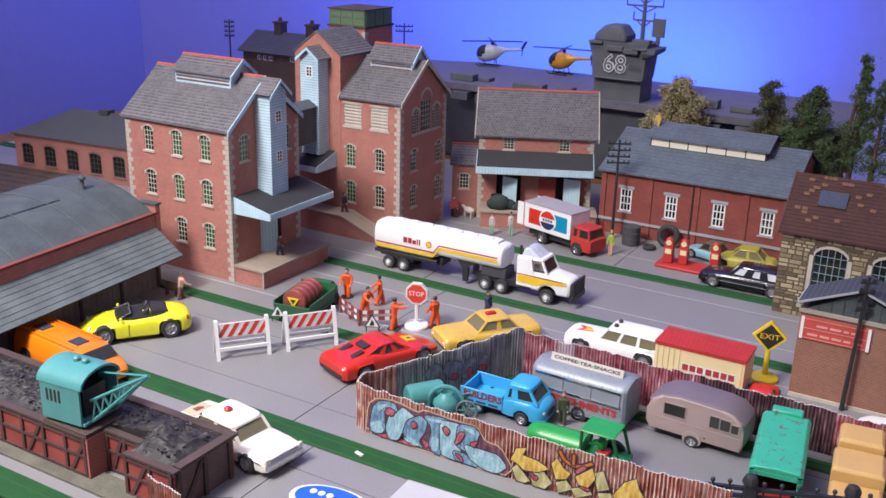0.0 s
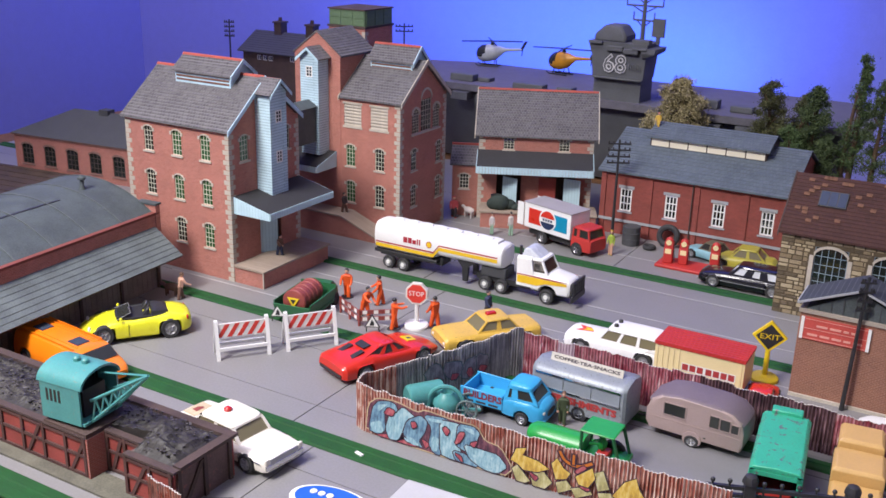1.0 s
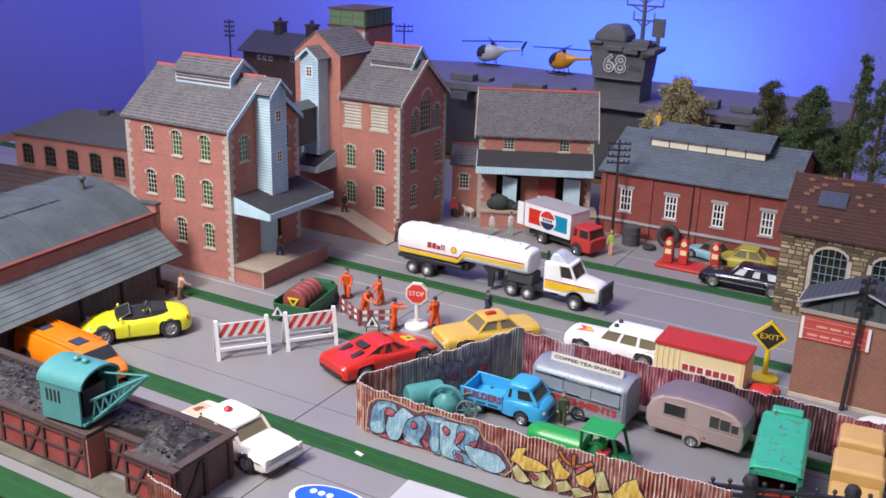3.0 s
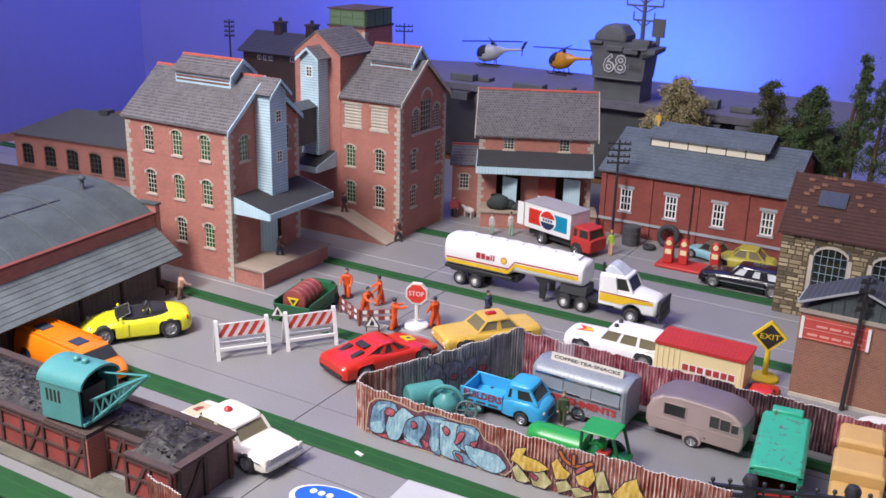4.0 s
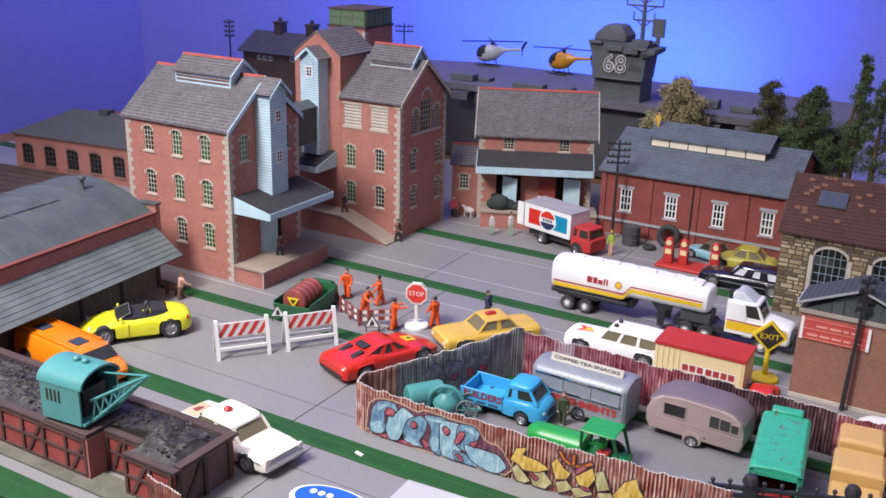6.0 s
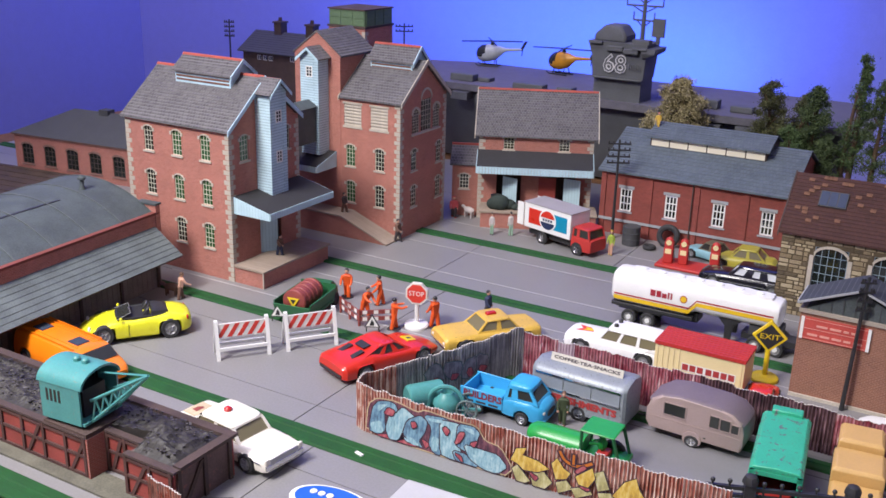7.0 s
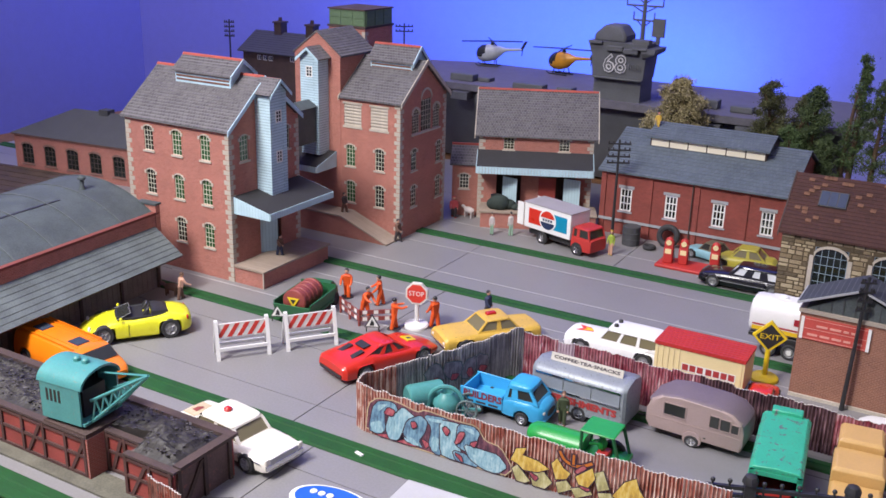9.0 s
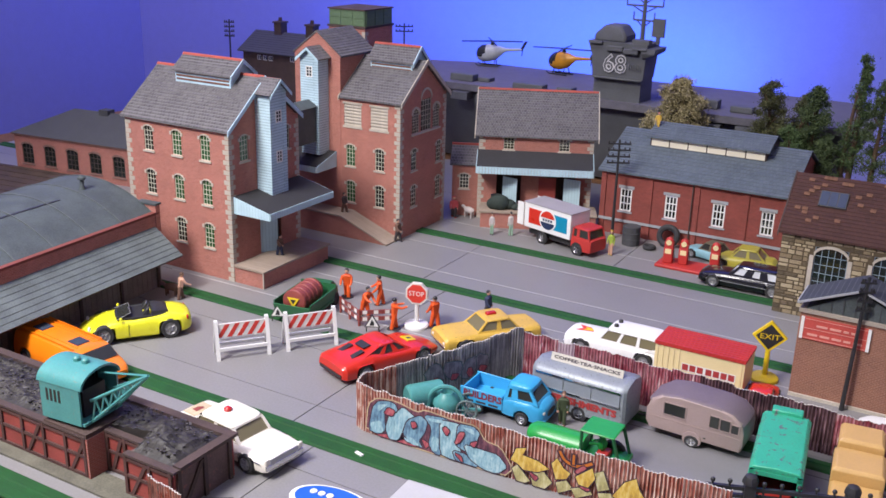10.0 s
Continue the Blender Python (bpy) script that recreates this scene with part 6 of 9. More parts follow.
def green_drum_truck():
    t = thing("tipper_truck", P(-44.2, 56.3, 0, 100), "green toy tipper carrying a maroon drum load", "toy truck")
    bm = B()
    box(bm, -2.6, 1.5, -1.4, 1.4, 0.55, 0.75)
    part("bed_floor", bm, GREEN_DARK, t)
    for s in (-1, 1):
        bm = B()
        slab(bm, [(-2.7, s * 1.35, 0.7), (1.5, s * 1.35, 0.7), (1.5, s * 1.55, 1.75), (-2.7, s * 1.55, 1.75)], 0.1)
        part("bed_side", bm, GREEN_DARK, t)
    bm = B()
    slab(bm, [(-2.65, -1.4, 0.7), (-2.65, 1.4, 0.7), (-2.85, 1.55, 1.6), (-2.85, -1.55, 1.6)], 0.1)
    part("tailgate", bm, GREEN_DARK, t)
    bm = B()
    slab(bm, [(1.5, -1.4, 0.7), (1.5, 1.4, 0.7), (1.6, 1.55, 2.0), (1.6, -1.55, 2.0)], 0.1)
    part("headboard", bm, GREEN_DARK, t)
    bm = B()
    loft(bm, body_rings([(1.6, 1.15, 0.5, 1.5, 1.9), (2.3, 1.15, 0.5, 1.5, 1.95), (2.9, 1.05, 0.5, 1.3, 1.5), (3.2, 0.8, 0.5, 1.1, 1.2)]))
    part("cab", bm, GREEN_DARK, t)
    bm = B()
    box(bm, -2.4, 2.9, -0.8, 0.8, 0.35, 0.55)
    part("chassis", bm, BLACK, t)
    add_wheels(t, (-1.6, 2.1), 1.25, 0.5, 0.4, BLACK)
    d = thing("oil_drum", P(-44.2, 56.3, 0, 100) @ P(-0.9, 0, 0.76), "large ribbed maroon drum lying in the tipper bed", "drum")
    bm = B()
    prof = []
    for i in range(5):
        x = -1.6 + i * 0.68
        prof += [(0.92, x), (0.98, x + 0.08), (0.98, x + 0.16), (0.92, x + 0.24)]
    lathe(bm, [(0.05, -1.62), (0.85, -1.62)] + prof + [(0.85, 1.6), (0.05, 1.6)], 22, (0, 0, 0.98), "x")
    part("drum_shell", bm, DRUM_RED, d)
    bm = B()
    prism(bm, [(-0.5, 1.35), (0.5, 1.35), (0, 0.55)], "x", -1.72, -1.66)
    part("warning_plate", bm, YELLOW_SIGN, d, "yellow triangular warning plate")
    bm = B()
    prism(bm, [(-0.22, 1.22), (0.22, 1.22), (0, 0.85)], "x", -1.74, -1.725)
    part("warning_mark", bm, BLACK, d)


green_drum_truck()


def road_tanker():
    t = thing("tanker_lorry", P(-46.0, 69.45), "white toy tanker lorry with red and yellow stripes", "toy tanker")
    def ring(x, hw, zb, zt, k=1.0):
        c, h = (zb + zt) / 2, (zt - zb) / 2
        out = []
        for i in range(24):
            a = 6.283185 * i / 24
            ca, sa = math.cos(a), math.sin(a)
            out.append((x, hw * k * math.copysign(abs(ca) ** 0.55, ca), c + h * k * math.copysign(abs(sa) ** 0.62, sa)))
        return out
    bm = B()
    st = [(0.0, 1.3, 1.5, 4.05, 0.86), (0.12, 1.33, 1.5, 4.1, 0.96), (0.4, 1.35, 1.48, 4.12, 1.0), (6.0, 1.35, 1.48, 4.12, 1.0), (6.9, 1.35, 1.95, 4.12, 1.0), (12.9, 1.33, 1.95, 3.95, 1.0), (13.2, 1.3, 1.97, 3.92, 0.95), (13.32, 1.28, 2.0, 3.9, 0.82)]
    loft(bm, [ring(*s) for s in st])
    tank = part("tank", bm, WHITE, t, "white moulded tank body", Matrix.Translation((-0.2 * C, 0, 0)) @ Matrix.Diagonal((0.955, 1, 1, 1)))
    bm = B()
    rail = [(1.3 + 11.2 * i / 56, -0.62 + 0.07 * math.cos(i * 0.9)) for i in range(57)]
    loft(bm, [[(x, y, 3.95), (x, -y, 3.95), (x, -y * 0.95, 4.22 - 0.012 * max(0, x - 6)), (x, y * 0.95, 4.22 - 0.012 * max(0, x - 6))] for x, y in rail])
    part("catwalk", bm, WHITE, tank, "white scalloped catwalk along the tank")
    for i in range(7):
        bm = B()
        lathe(bm, [(0.3, 4.12), (0.3, 4.3), (0.22, 4.36)], 12, (2.2 + i * 1.55, 0, -0.03 * (i > 2) - 0.04 * (i > 4)))
        part("hatch", bm, WHITE, tank)
    for s in (-1, 1):
        y = s * 1.352
        for z, h, mt in ((2.28, 0.11, DEEP_RED), (1.9, 0.3, STRIPE_YELLOW)):
            for xa, xb, za, zb in ((0.3, 6.45, z, z), (6.45, 7.05, z, z + 0.7), (7.05, 12.9, z + 0.7, z + 0.7)):
                bm = B()
                yy = s * (1.352 if xb < 12.8 else 1.345)
                prism(bm, [(xa, za), (xb, zb), (xb, zb + h), (xa, za + h)], "y", yy - 0.012, yy + 0.012)
                part("stripe", bm, mt, tank)
        for x, w, h in ((3.3, 0.42, 0.5), (3.8, 0.38, 0.5), (4.26, 0.38, 0.36), (4.72, 0.14, 0.5), (4.95, 0.14, 0.5)):
            bm = B()
            x = x if s < 0 else 9.0 - x
            box(bm, x, x + w, y - 0.012, y + 0.012, 2.72, 2.72 + h)
            part("writing_bar", bm, DEEP_RED, tank)
        for k, mt, o in ((0.3, DEEP_RED, 0.012), (0.24, STRIPE_YELLOW, 0.02)):
            bm = B()
            prism(bm, [(6.0 + k * math.cos(a), 2.95 + k * math.sin(a)) for a in [i * 0.5236 for i in range(12)]], "y", y - o, y + o)
            part("badge", bm, mt, tank)
    bm = B()
    box(bm, 0.1, 6.6, -0.75, 0.75, 1.05, 1.75)
    box(bm, -0.1, 6.3, -1.3, 1.3, 1.32, 1.62)
    part("chassis", bm, BLACK, t, "black plastic chassis", bevel=0.05)
    bm = B()
    box(bm, 10.4, 12.7, -0.85, 0.85, 1.1, 2.0)
    part("fifth_wheel", bm, GREY_ROOF, t, "dark grey coupling plate", bevel=0.08)
    bm = B()
    box(bm, 0.5, 3.9, -1.25, 1.25, 1.15, 1.5)
    part("bogie", bm, BLACK, t, bevel=0.05)
    for s in (-1, 1):
        bm = B()
        prism(bm, [(8.2, 2.05), (9.9, 2.05), (9.3, 1.6), (9.2, 0.3), (8.75, 0.3), (8.7, 1.5)], "y", s * 0.95 - 0.12, s * 0.95 + 0.12)
        part("landing_leg", bm, BLACK, t)
    # tractor unit
    bm = B()
    box(bm, 9.9, 18.3, -0.7, 0.7, 0.7, 1.15)
    part("tractor_frame", bm, BLACK, t)
    bm = B()
    loft(bm, [[(x, -h, 1.15), (x, h, 1.15), (x, h, z - 0.15), (x, h - 0.12, z), (x, -h + 0.12, z), (x, -h, z - 0.15)] for x, h, z in ((13.9, 1.26, 3.62), (14.0, 1.3, 3.68), (15.2, 1.3, 3.66), (15.4, 1.29, 2.6))])
    cab = part("cab", bm, WHITE, t, "white cab with yellow and red band")
    bm = B()
    shell(bm, [(15.2, 1.3, 0.95, 2.3, 2.5), (16.4, 1.28, 0.9, 2.28, 2.48), (17.6, 1.2, 0.85, 2.1, 2.34), (18.35, 1.12, 0.85, 1.98, 2.2), (18.55, 1.0, 0.95, 1.85, 2.05)], (16.66,), 0.68, 0.14)
    part("bonnet", bm, WHITE, cab)
    cabin(cab, (15.1, 16.7), (15.1, 16.1), 2.45, 3.52, 1.27, 1.16, WHITE, CARGLASS, (), 0.13, 0.14, True, False)
    bm = B()
    loft(bm, [[(14.2, -1.0, 3.6), (15.9, -0.9, 3.6), (15.9, 0.9, 3.6), (14.2, 1.0, 3.6)], [(14.3, -0.9, 4.15), (15.1, -0.85, 4.12), (15.1, 0.85, 4.12), (14.3, 0.9, 4.15)], [(14.45, -0.8, 4.3), (14.8, -0.75, 4.3), (14.8, 0.75, 4.3), (14.45, 0.8, 4.3)]])
    part("air_deflector", bm, paint("clear_grey_plastic", (0.52, 0.55, 0.6), 0.25), cab, "pale grey roof air deflector", bevel=0.08)
    bm = B()
    rod(bm, (14.05, -0.9, 3.0), (14.05, -0.9, 4.45), 0.13)
    part("exhaust_stack", bm, BLACK, cab)
    for s in (-1, 1):
        for za, zb, zc, zd, mt in ((1.42, 2.06, 1.75, 2.02, STRIPE_YELLOW), (2.1, 2.18, 2.06, 2.14, DEEP_RED)):
            bm = B()
            loft(bm, [[(x, s * h - 0.012, a), (x, s * h + 0.012, a), (x, s * h + 0.012, b), (x, s * h - 0.012, b)] for x, h, a, b in ((13.98, 1.305, za, zb), (15.75, 1.31, za, zb), (16.5, 1.3, max(za, zc - 0.05), zb), (17.6, 1.225, zc, zd), (18.3, 1.14, zc + 0.03, zd - 0.03))])
            part("stripe", bm, mt, cab)
        bm = B()
        lathe(bm, [(0.17, 0), (0.15, 0.04)], 12, (18.5, s * 0.72, 1.45), "x")
        part("headlight", bm, LAMP, cab)
    bm = B()
    box(bm, 18.78, 18.98, -1.3, 1.3, 0.55, 1.1)
    for y in (-1.15, -0.7, -0.25, 0.2, 0.65, 1.1):
        box(bm, 18.8, 18.96, y - 0.1, y + 0.1, 1.1, 2.2)
    box(bm, 18.78, 18.98, -1.2, 1.2, 2.0, 2.25)
    box(bm, 18.4, 18.8, -0.6, 0.6, 0.7, 0.95)
    part("bumper_guard", bm, BLACK, t, "black grille guard", None, 0.05)
    wheels = add_wheels(t, (1.4, 2.9, 11.0, 12.5), 1.34, 0.6, 0.5, RIM, False) + add_wheels(t, (16.66,), 1.36, 0.62, 0.42, RIM, False)
    chrome = paint("bright_hub_chrome", (0.78, 0.78, 0.76), 0.3, vary=0.05)
    for wh, x, y, r in wheels:
        bm = B()
        s = 1 if y > 0 else -1
        ya, yb = sorted((s * 0.1, s * 0.29))
        prism(bm, [(0.19 * math.cos(i * 0.5236), 0.19 * math.sin(i * 0.5236)) for i in range(12)], "y", ya, yb)
        part("hub_cap", bm, chrome, wh, "bright chrome hub cap")
    return t, wheels


TANKER, TANKER_WHEELS = road_tanker()


# ---------------------------------------------------------------- scrap yard fence
def streaked(name, stops, scale=(700, 700, 40), rough=0.7, band=0.0):
    m, nt, b = nodes_of(name)
    v = coords(nt, scale)
    n = noise_tex(nt, v, 1.0, 4, 0.65)
    wv = nt.nodes.new("ShaderNodeTexWave")
    wv.bands_direction = "X"
    wv.inputs["Scale"].default_value = 0.314 / 0.0021 / 1.0
    wv.inputs["Distortion"].default_value = 0.6
    nt.links.new(coords(nt), wv.inputs["Vector"])
    cmb = nt.nodes.new("ShaderNodeMix")
    cmb.inputs[0].default_value = band
    nt.links.new(n, cmb.inputs[2])
    nt.links.new(wv.outputs["Fac"], cmb.inputs[3])
    n = cmb.outputs[0]
    r = nt.nodes.new("ShaderNodeValToRGB")
    els = r.color_ramp.elements
    els[0].position, els[0].color = stops[0][0], (*stops[0][1], 1)
    els[1].position, els[1].color = stops[-1][0], (*stops[-1][1], 1)
    for p, c in stops[1:-1]:
        els.new(p).color = (*c, 1)
    nt.links.new(n, r.inputs["Fac"])
    v2 = coords(nt)
    big = noise_tex(nt, v2, 90, 5, 0.7)
    col = mix(nt, 0.25, r.outputs["Color"], ramp(nt, big, stops[0][1], stops[-1][1], 0.38, 0.62))
    nt.links.new(col, b.inputs["Base Color"])
    b.inputs["Roughness"].default_value = rough
    bump(nt, b, n, 0.3, 0.0003)
    return m


RUSTY = streaked("rusty_red_iron", [(0.34, (0.09, 0.022, 0.016)), (0.46, (0.34, 0.06, 0.035)), (0.56, (0.46, 0.13, 0.08)), (0.63, (0.76, 0.62, 0.53))], (600, 600, 80), band=0.22)
CRIMSON = streaked("crimson_iron", [(0.36, (0.11, 0.01, 0.022)), (0.5, (0.27, 0.03, 0.06)), (0.58, (0.42, 0.10, 0.13)), (0.66, (0.70, 0.52, 0.54))], (500, 500, 70))
# Maroon iron darkened so its colour holds the shadow falling on the fence.
MAROON_SHADED = streaked("shaded_maroon_iron", [(0.38, (0.025, 0.012, 0.016)), (0.52, (0.06, 0.02, 0.03)), (0.68, (0.26, 0.15, 0.17))], (500, 500, 70))
GREY_IRON = streaked("grey_iron", [(0.36, (0.10, 0.095, 0.11)), (0.5, (0.25, 0.24, 0.265)), (0.64, (0.48, 0.46, 0.46))])
PALE_IRON = streaked("pale_pink_iron", [(0.36, (0.32, 0.20, 0.25)), (0.5, (0.45, 0.34, 0.40)), (0.64, (0.62, 0.52, 0.56))])
TORN = paint("torn_white_card", (0.70, 0.66, 0.62), 0.9, vary=0.15)


def iron_sheet(parent, a, b, h, mat, seed, pitch=0.21, depth=0.05, base=0.0, edge=True):
    """A corrugated sheet from a to b on the ground, with an uneven torn top edge."""
    a, b = Vector((*a, 0)), Vector((*b, 0))
    d = (b - a)
    ln = d.length
    d.normalize()
    nrm = Vector((-d.y, d.x, 0))
    n = max(4, int(ln / pitch * 4))
    rnd = random.Random(seed)
    steps = [rnd.uniform(-0.09, 0.06) for _ in range(n // 6 + 3)]
    bm = B()
    rows = []
    for i in range(n + 1):
        s = ln * i / n
        o = nrm * (depth * math.sin(s / pitch * 6.2832))
        z = h + steps[i // 6] * 0.6 + 0.04 * math.sin(i * 0.21 + seed)
        p = a + d * s + o
        q = p + nrm * 0.05
        rows.append([(p.x, p.y, base), (p.x, p.y, z), (q.x, q.y, z), (q.x, q.y, base)])
    loft(bm, rows)
    sh = part("fence_sheet", bm, mat, parent)
    if edge:
        bm = B()
        loft(bm, [[(r[1][0], r[1][1], r[1][2] - 0.015), (r[1][0], r[1][1], r[1][2] + 0.02), (r[2][0], r[2][1], r[2][2] + 0.02), (r[2][0], r[2][1], r[2][2] - 0.015)] for r in rows])
        part("torn_edge", bm, TORN, sh)
    return sh


def chunk(parent, at, pts, fill, line, grow=0.09, nrm=(0, -1)):
    """A painted graffiti shape with its dark outline, lying on a fence along local x."""
    cx, cz = sum(p[0] for p in pts) / len(pts), sum(p[1] for p in pts) / len(pts)
    out = []
    for x, z in pts:
        l = math.hypot(x - cx, z - cz) or 1
        out.append((x + (x - cx) / l * grow, max(0.03, z + (z - cz) / l * grow)))
    bm = B()
    prism(bm, out, "y", -0.004, 0.0)
    o = part("graffiti_outline", bm, line, parent, "", at)
    bm = B()
    prism(bm, [(x, max(0.05, z)) for x, z in pts], "y", -0.009, -0.005)
    part("graffiti_fill", bm, fill, o)


def graffiti_shape(rnd, cx, cz, w, h, n=8):
    pts = []
    for i in range(n):
        a = 6.2832 * i / n + rnd.uniform(-0.25, 0.25)
        k = rnd.uniform(0.55, 1.05)
        pts.append((cx + w / 2 * k * math.cos(a), cz + h / 2 * k * math.sin(a)))
    return pts


def scrap_fence():
    t = thing("scrap_fence", P(0, 0), "corrugated scrap yard fence with graffiti and torn edges", "fence")
    front = [(-30.95, 44.6), (-30.75, 43.6), (-30.0, 43.3), (-28.3, 43.3), (-25.8, 43.3), (-23.2, 43.35), (-20.6, 43.4), (-18.0, 43.5), (-15.4, 43.6), (-12.8, 43.75), (-10.8, 43.9), (-8.2, 44.0)]
    for i, (p, q) in enumerate(zip(front, front[1:])):
        iron_sheet(t, p, q, 3.08 - 0.02 * i + (0.12 if i in (8, 10) else 0), RUSTY, i)
    left = [(-30.95, 44.6), (-29.9, 46.6), (-28.8, 48.7), (-27.6, 50.9), (-26.6, 53.0), (-25.9, 54.6), (-25.3, 55.5)]
    for i, (p, q) in enumerate(zip(left, left[1:])):
        iron_sheet(t, p, q, 3.05 + 0.1 * i, RUSTY if i == 0 else GREY_IRON, 20 + i)
    back = [(-25.3, 55.5), (-22.9, 55.7), (-21.7, 55.75), (-19.2, 55.8), (-17.6, 55.8), (-15.1, 55.85), (-13.3, 55.9), (-11.2, 55.9), (-9.2, 55.9), (-7.1, 55.9), (-5.2, 55.9), (-2.8, 55.9), (0.0, 55.9), (3.0, 55.9)]
    # Four maroon sheets carry the caravan's cast shadow in their colour.
    mats = [CRIMSON, PALE_IRON, CRIMSON, CRIMSON, CRIMSON, CRIMSON, MAROON_SHADED, MAROON_SHADED, MAROON_SHADED, MAROON_SHADED, CRIMSON, CRIMSON, CRIMSON]
    for i, (p, q) in enumerate(zip(back, back[1:])):
        iron_sheet(t, p, q, 3.2 - (0.12 if i % 3 == 1 else 0.0) - 0.03 * i, mats[i], 40 + i)
    spray = lambda name, lo, mid, hi: streaked(name, [(0.36, lo), (0.5, mid), (0.64, hi)], (420, 420, 120))
    blue = spray("graffiti_blue", (0.045, 0.075, 0.15), (0.13, 0.27, 0.39), (0.28, 0.47, 0.56))
    blue2 = spray("graffiti_pale_blue", (0.12, 0.26, 0.36), (0.28, 0.49, 0.56), (0.50, 0.66, 0.68))
    rose, dark = spray("graffiti_rose", (0.18, 0.02, 0.04), (0.40, 0.06, 0.09), (0.56, 0.20, 0.20)), paint("graffiti_dark", (0.045, 0.022, 0.04), 0.7)
    gold = spray("graffiti_gold", (0.42, 0.22, 0.03), (0.68, 0.44, 0.06), (0.78, 0.62, 0.22))
    olive = spray("graffiti_straw", (0.26, 0.22, 0.08), (0.48, 0.43, 0.18), (0.66, 0.62, 0.38))
    orange = paint("graffiti_orange", (0.60, 0.17, 0.02), 0.6, vary=0.25)
    pale = blue2
    purple = spray("graffiti_mauve", (0.04, 0.02, 0.04), (0.13, 0.04, 0.065), (0.30, 0.12, 0.14))
    rnd = random.Random(11)

    def place(x):
        for p, q in zip(front[2:], front[3:]):
            if p[0] <= x <= q[0]:
                a = math.degrees(math.atan2(q[1] - p[1], q[0] - p[0]))
                k = (x - p[0]) / (q[0] - p[0])
                return P(x, p[1] + (q[1] - p[1]) * k - 0.075, 0, a)
        return P(x, 43.3, 0, 0)
    straw = paint("graffiti_tan", (0.55, 0.42, 0.26), 0.6, vary=0.3)
    depth = [0]

    def shape(pts, fill, line=dark, grow=0.07, soft=1):
        """A sprayed letter piece, given along the fence in x and z, laid over the pieces before it."""
        depth[0] += 1
        for _ in range(soft):
            pts = [(a[0] * q + b[0] * (1 - q), a[1] * q + b[1] * (1 - q)) for a, b in zip(pts, pts[1:] + pts[:1]) for q in (0.84, 0.16)]
        cx = sum(p[0] for p in pts) / len(pts)
        nx = []
        for n, (x, z) in enumerate(pts):
            (xa, za), (xb, zb) = pts[n - 1], pts[(n + 1) % len(pts)]
            l = math.hypot(xb - xa, zb - za) or 1
            nx.append((x - (zb - za) / l * grow * turn(pts), z + (xb - xa) / l * grow * turn(pts)))
        y = -0.0022 * depth[0]
        o = None
        for name, poly, mt, yy in (("graffiti_outline", nx, line, y), ("graffiti_fill", pts, fill, y - 0.001)):
            bm = B()
            prism(bm, [(x - cx, max(0.03, z + 0.12)) for x, z in poly], "y", yy - 0.001, yy)
            ob = part(name, bm, mt, o or t, "", None if o else wallface(cx))
            o = o or ob

    def wallface(x):
        return P(x, 43.3 + (x + 30) * 0.012 - 0.13, 0, 0.69) if x < -20.05 else P(x, 43.42 + (x + 20) * 0.047 - 0.13, 0, 2.7)

    def turn(pts):
        return -1 if sum(a[0] * b[1] - b[0] * a[1] for a, b in zip(pts, pts[1:] + pts[:1])) > 0 else 1
    # blue tag: a dark red cloud with a tan rim, hooked blue letters, pale shines, rose counters
    shape([(-29.8, 0.0), (-29.6, 1.9), (-29.0, 2.45), (-27.7, 2.6), (-26.2, 2.3), (-25.7, 2.6), (-23.9, 2.5), (-22.3, 2.55), (-21.8, 1.8), (-20.8, 1.7), (-20.0, 0.6), (-20.5, 0.0)], purple, straw, 0.08)
    for pts in ([(-29.3, 0.0), (-27.7, 0.4), (-26.1, 0.3), (-26.3, 0.0)], [(-25.9, 0.7), (-25.3, 0.5), (-25.6, 0.1)], [(-21.9, 0.3), (-21.0, 0.2), (-21.4, 0.0)]):
        shape(pts, rose)
    for n, pts in enumerate((
        [(-29.6, 0.2), (-29.3, 1.8), (-28.9, 2.3), (-28.1, 2.5), (-27.7, 2.4), (-27.5, 1.9), (-27.7, 1.6), (-28.2, 1.9), (-28.5, 1.7), (-28.4, 0.5), (-28.9, 0.1)],
        [(-28.4, 0.6), (-28.1, 1.7), (-27.7, 1.8), (-27.2, 2.4), (-26.4, 2.0), (-26.0, 1.7), (-26.3, 0.2), (-27.0, 0.2), (-27.2, 0.8), (-27.5, 0.1), (-28.1, 0.0)],
        [(-27.2, 0.6), (-26.9, 1.6), (-26.0, 2.2), (-25.5, 1.9), (-25.7, 1.1), (-26.1, 0.5), (-25.8, 0.1), (-26.3, 0.2)],
        [(-25.8, 2.3), (-24.3, 2.5), (-23.9, 2.2), (-24.1, 1.4), (-24.4, 1.0), (-24.6, 0.0), (-25.0, 0.0), (-25.4, 0.5), (-25.2, 1.6)],
        [(-24.7, 2.3), (-23.4, 2.4), (-23.1, 2.1), (-23.7, 1.2), (-23.3, 0.8), (-23.1, 0.0), (-24.0, 0.0), (-24.6, 0.1)],
        [(-23.5, 2.4), (-22.5, 2.5), (-22.1, 2.2), (-22.3, 1.6), (-22.8, 1.1), (-22.4, 0.8), (-23.1, 0.8), (-23.6, 1.0)],
        [(-23.8, 0.6), (-22.9, 0.6), (-22.0, 0.0), (-23.6, 0.0)],
        [(-23.1, 1.2), (-22.0, 1.2), (-20.9, 1.2), (-20.3, 0.6), (-20.9, 0.0), (-21.8, 0.0), (-22.7, 0.4)])):
        shape(pts, blue2 if n % 3 == 1 else blue)
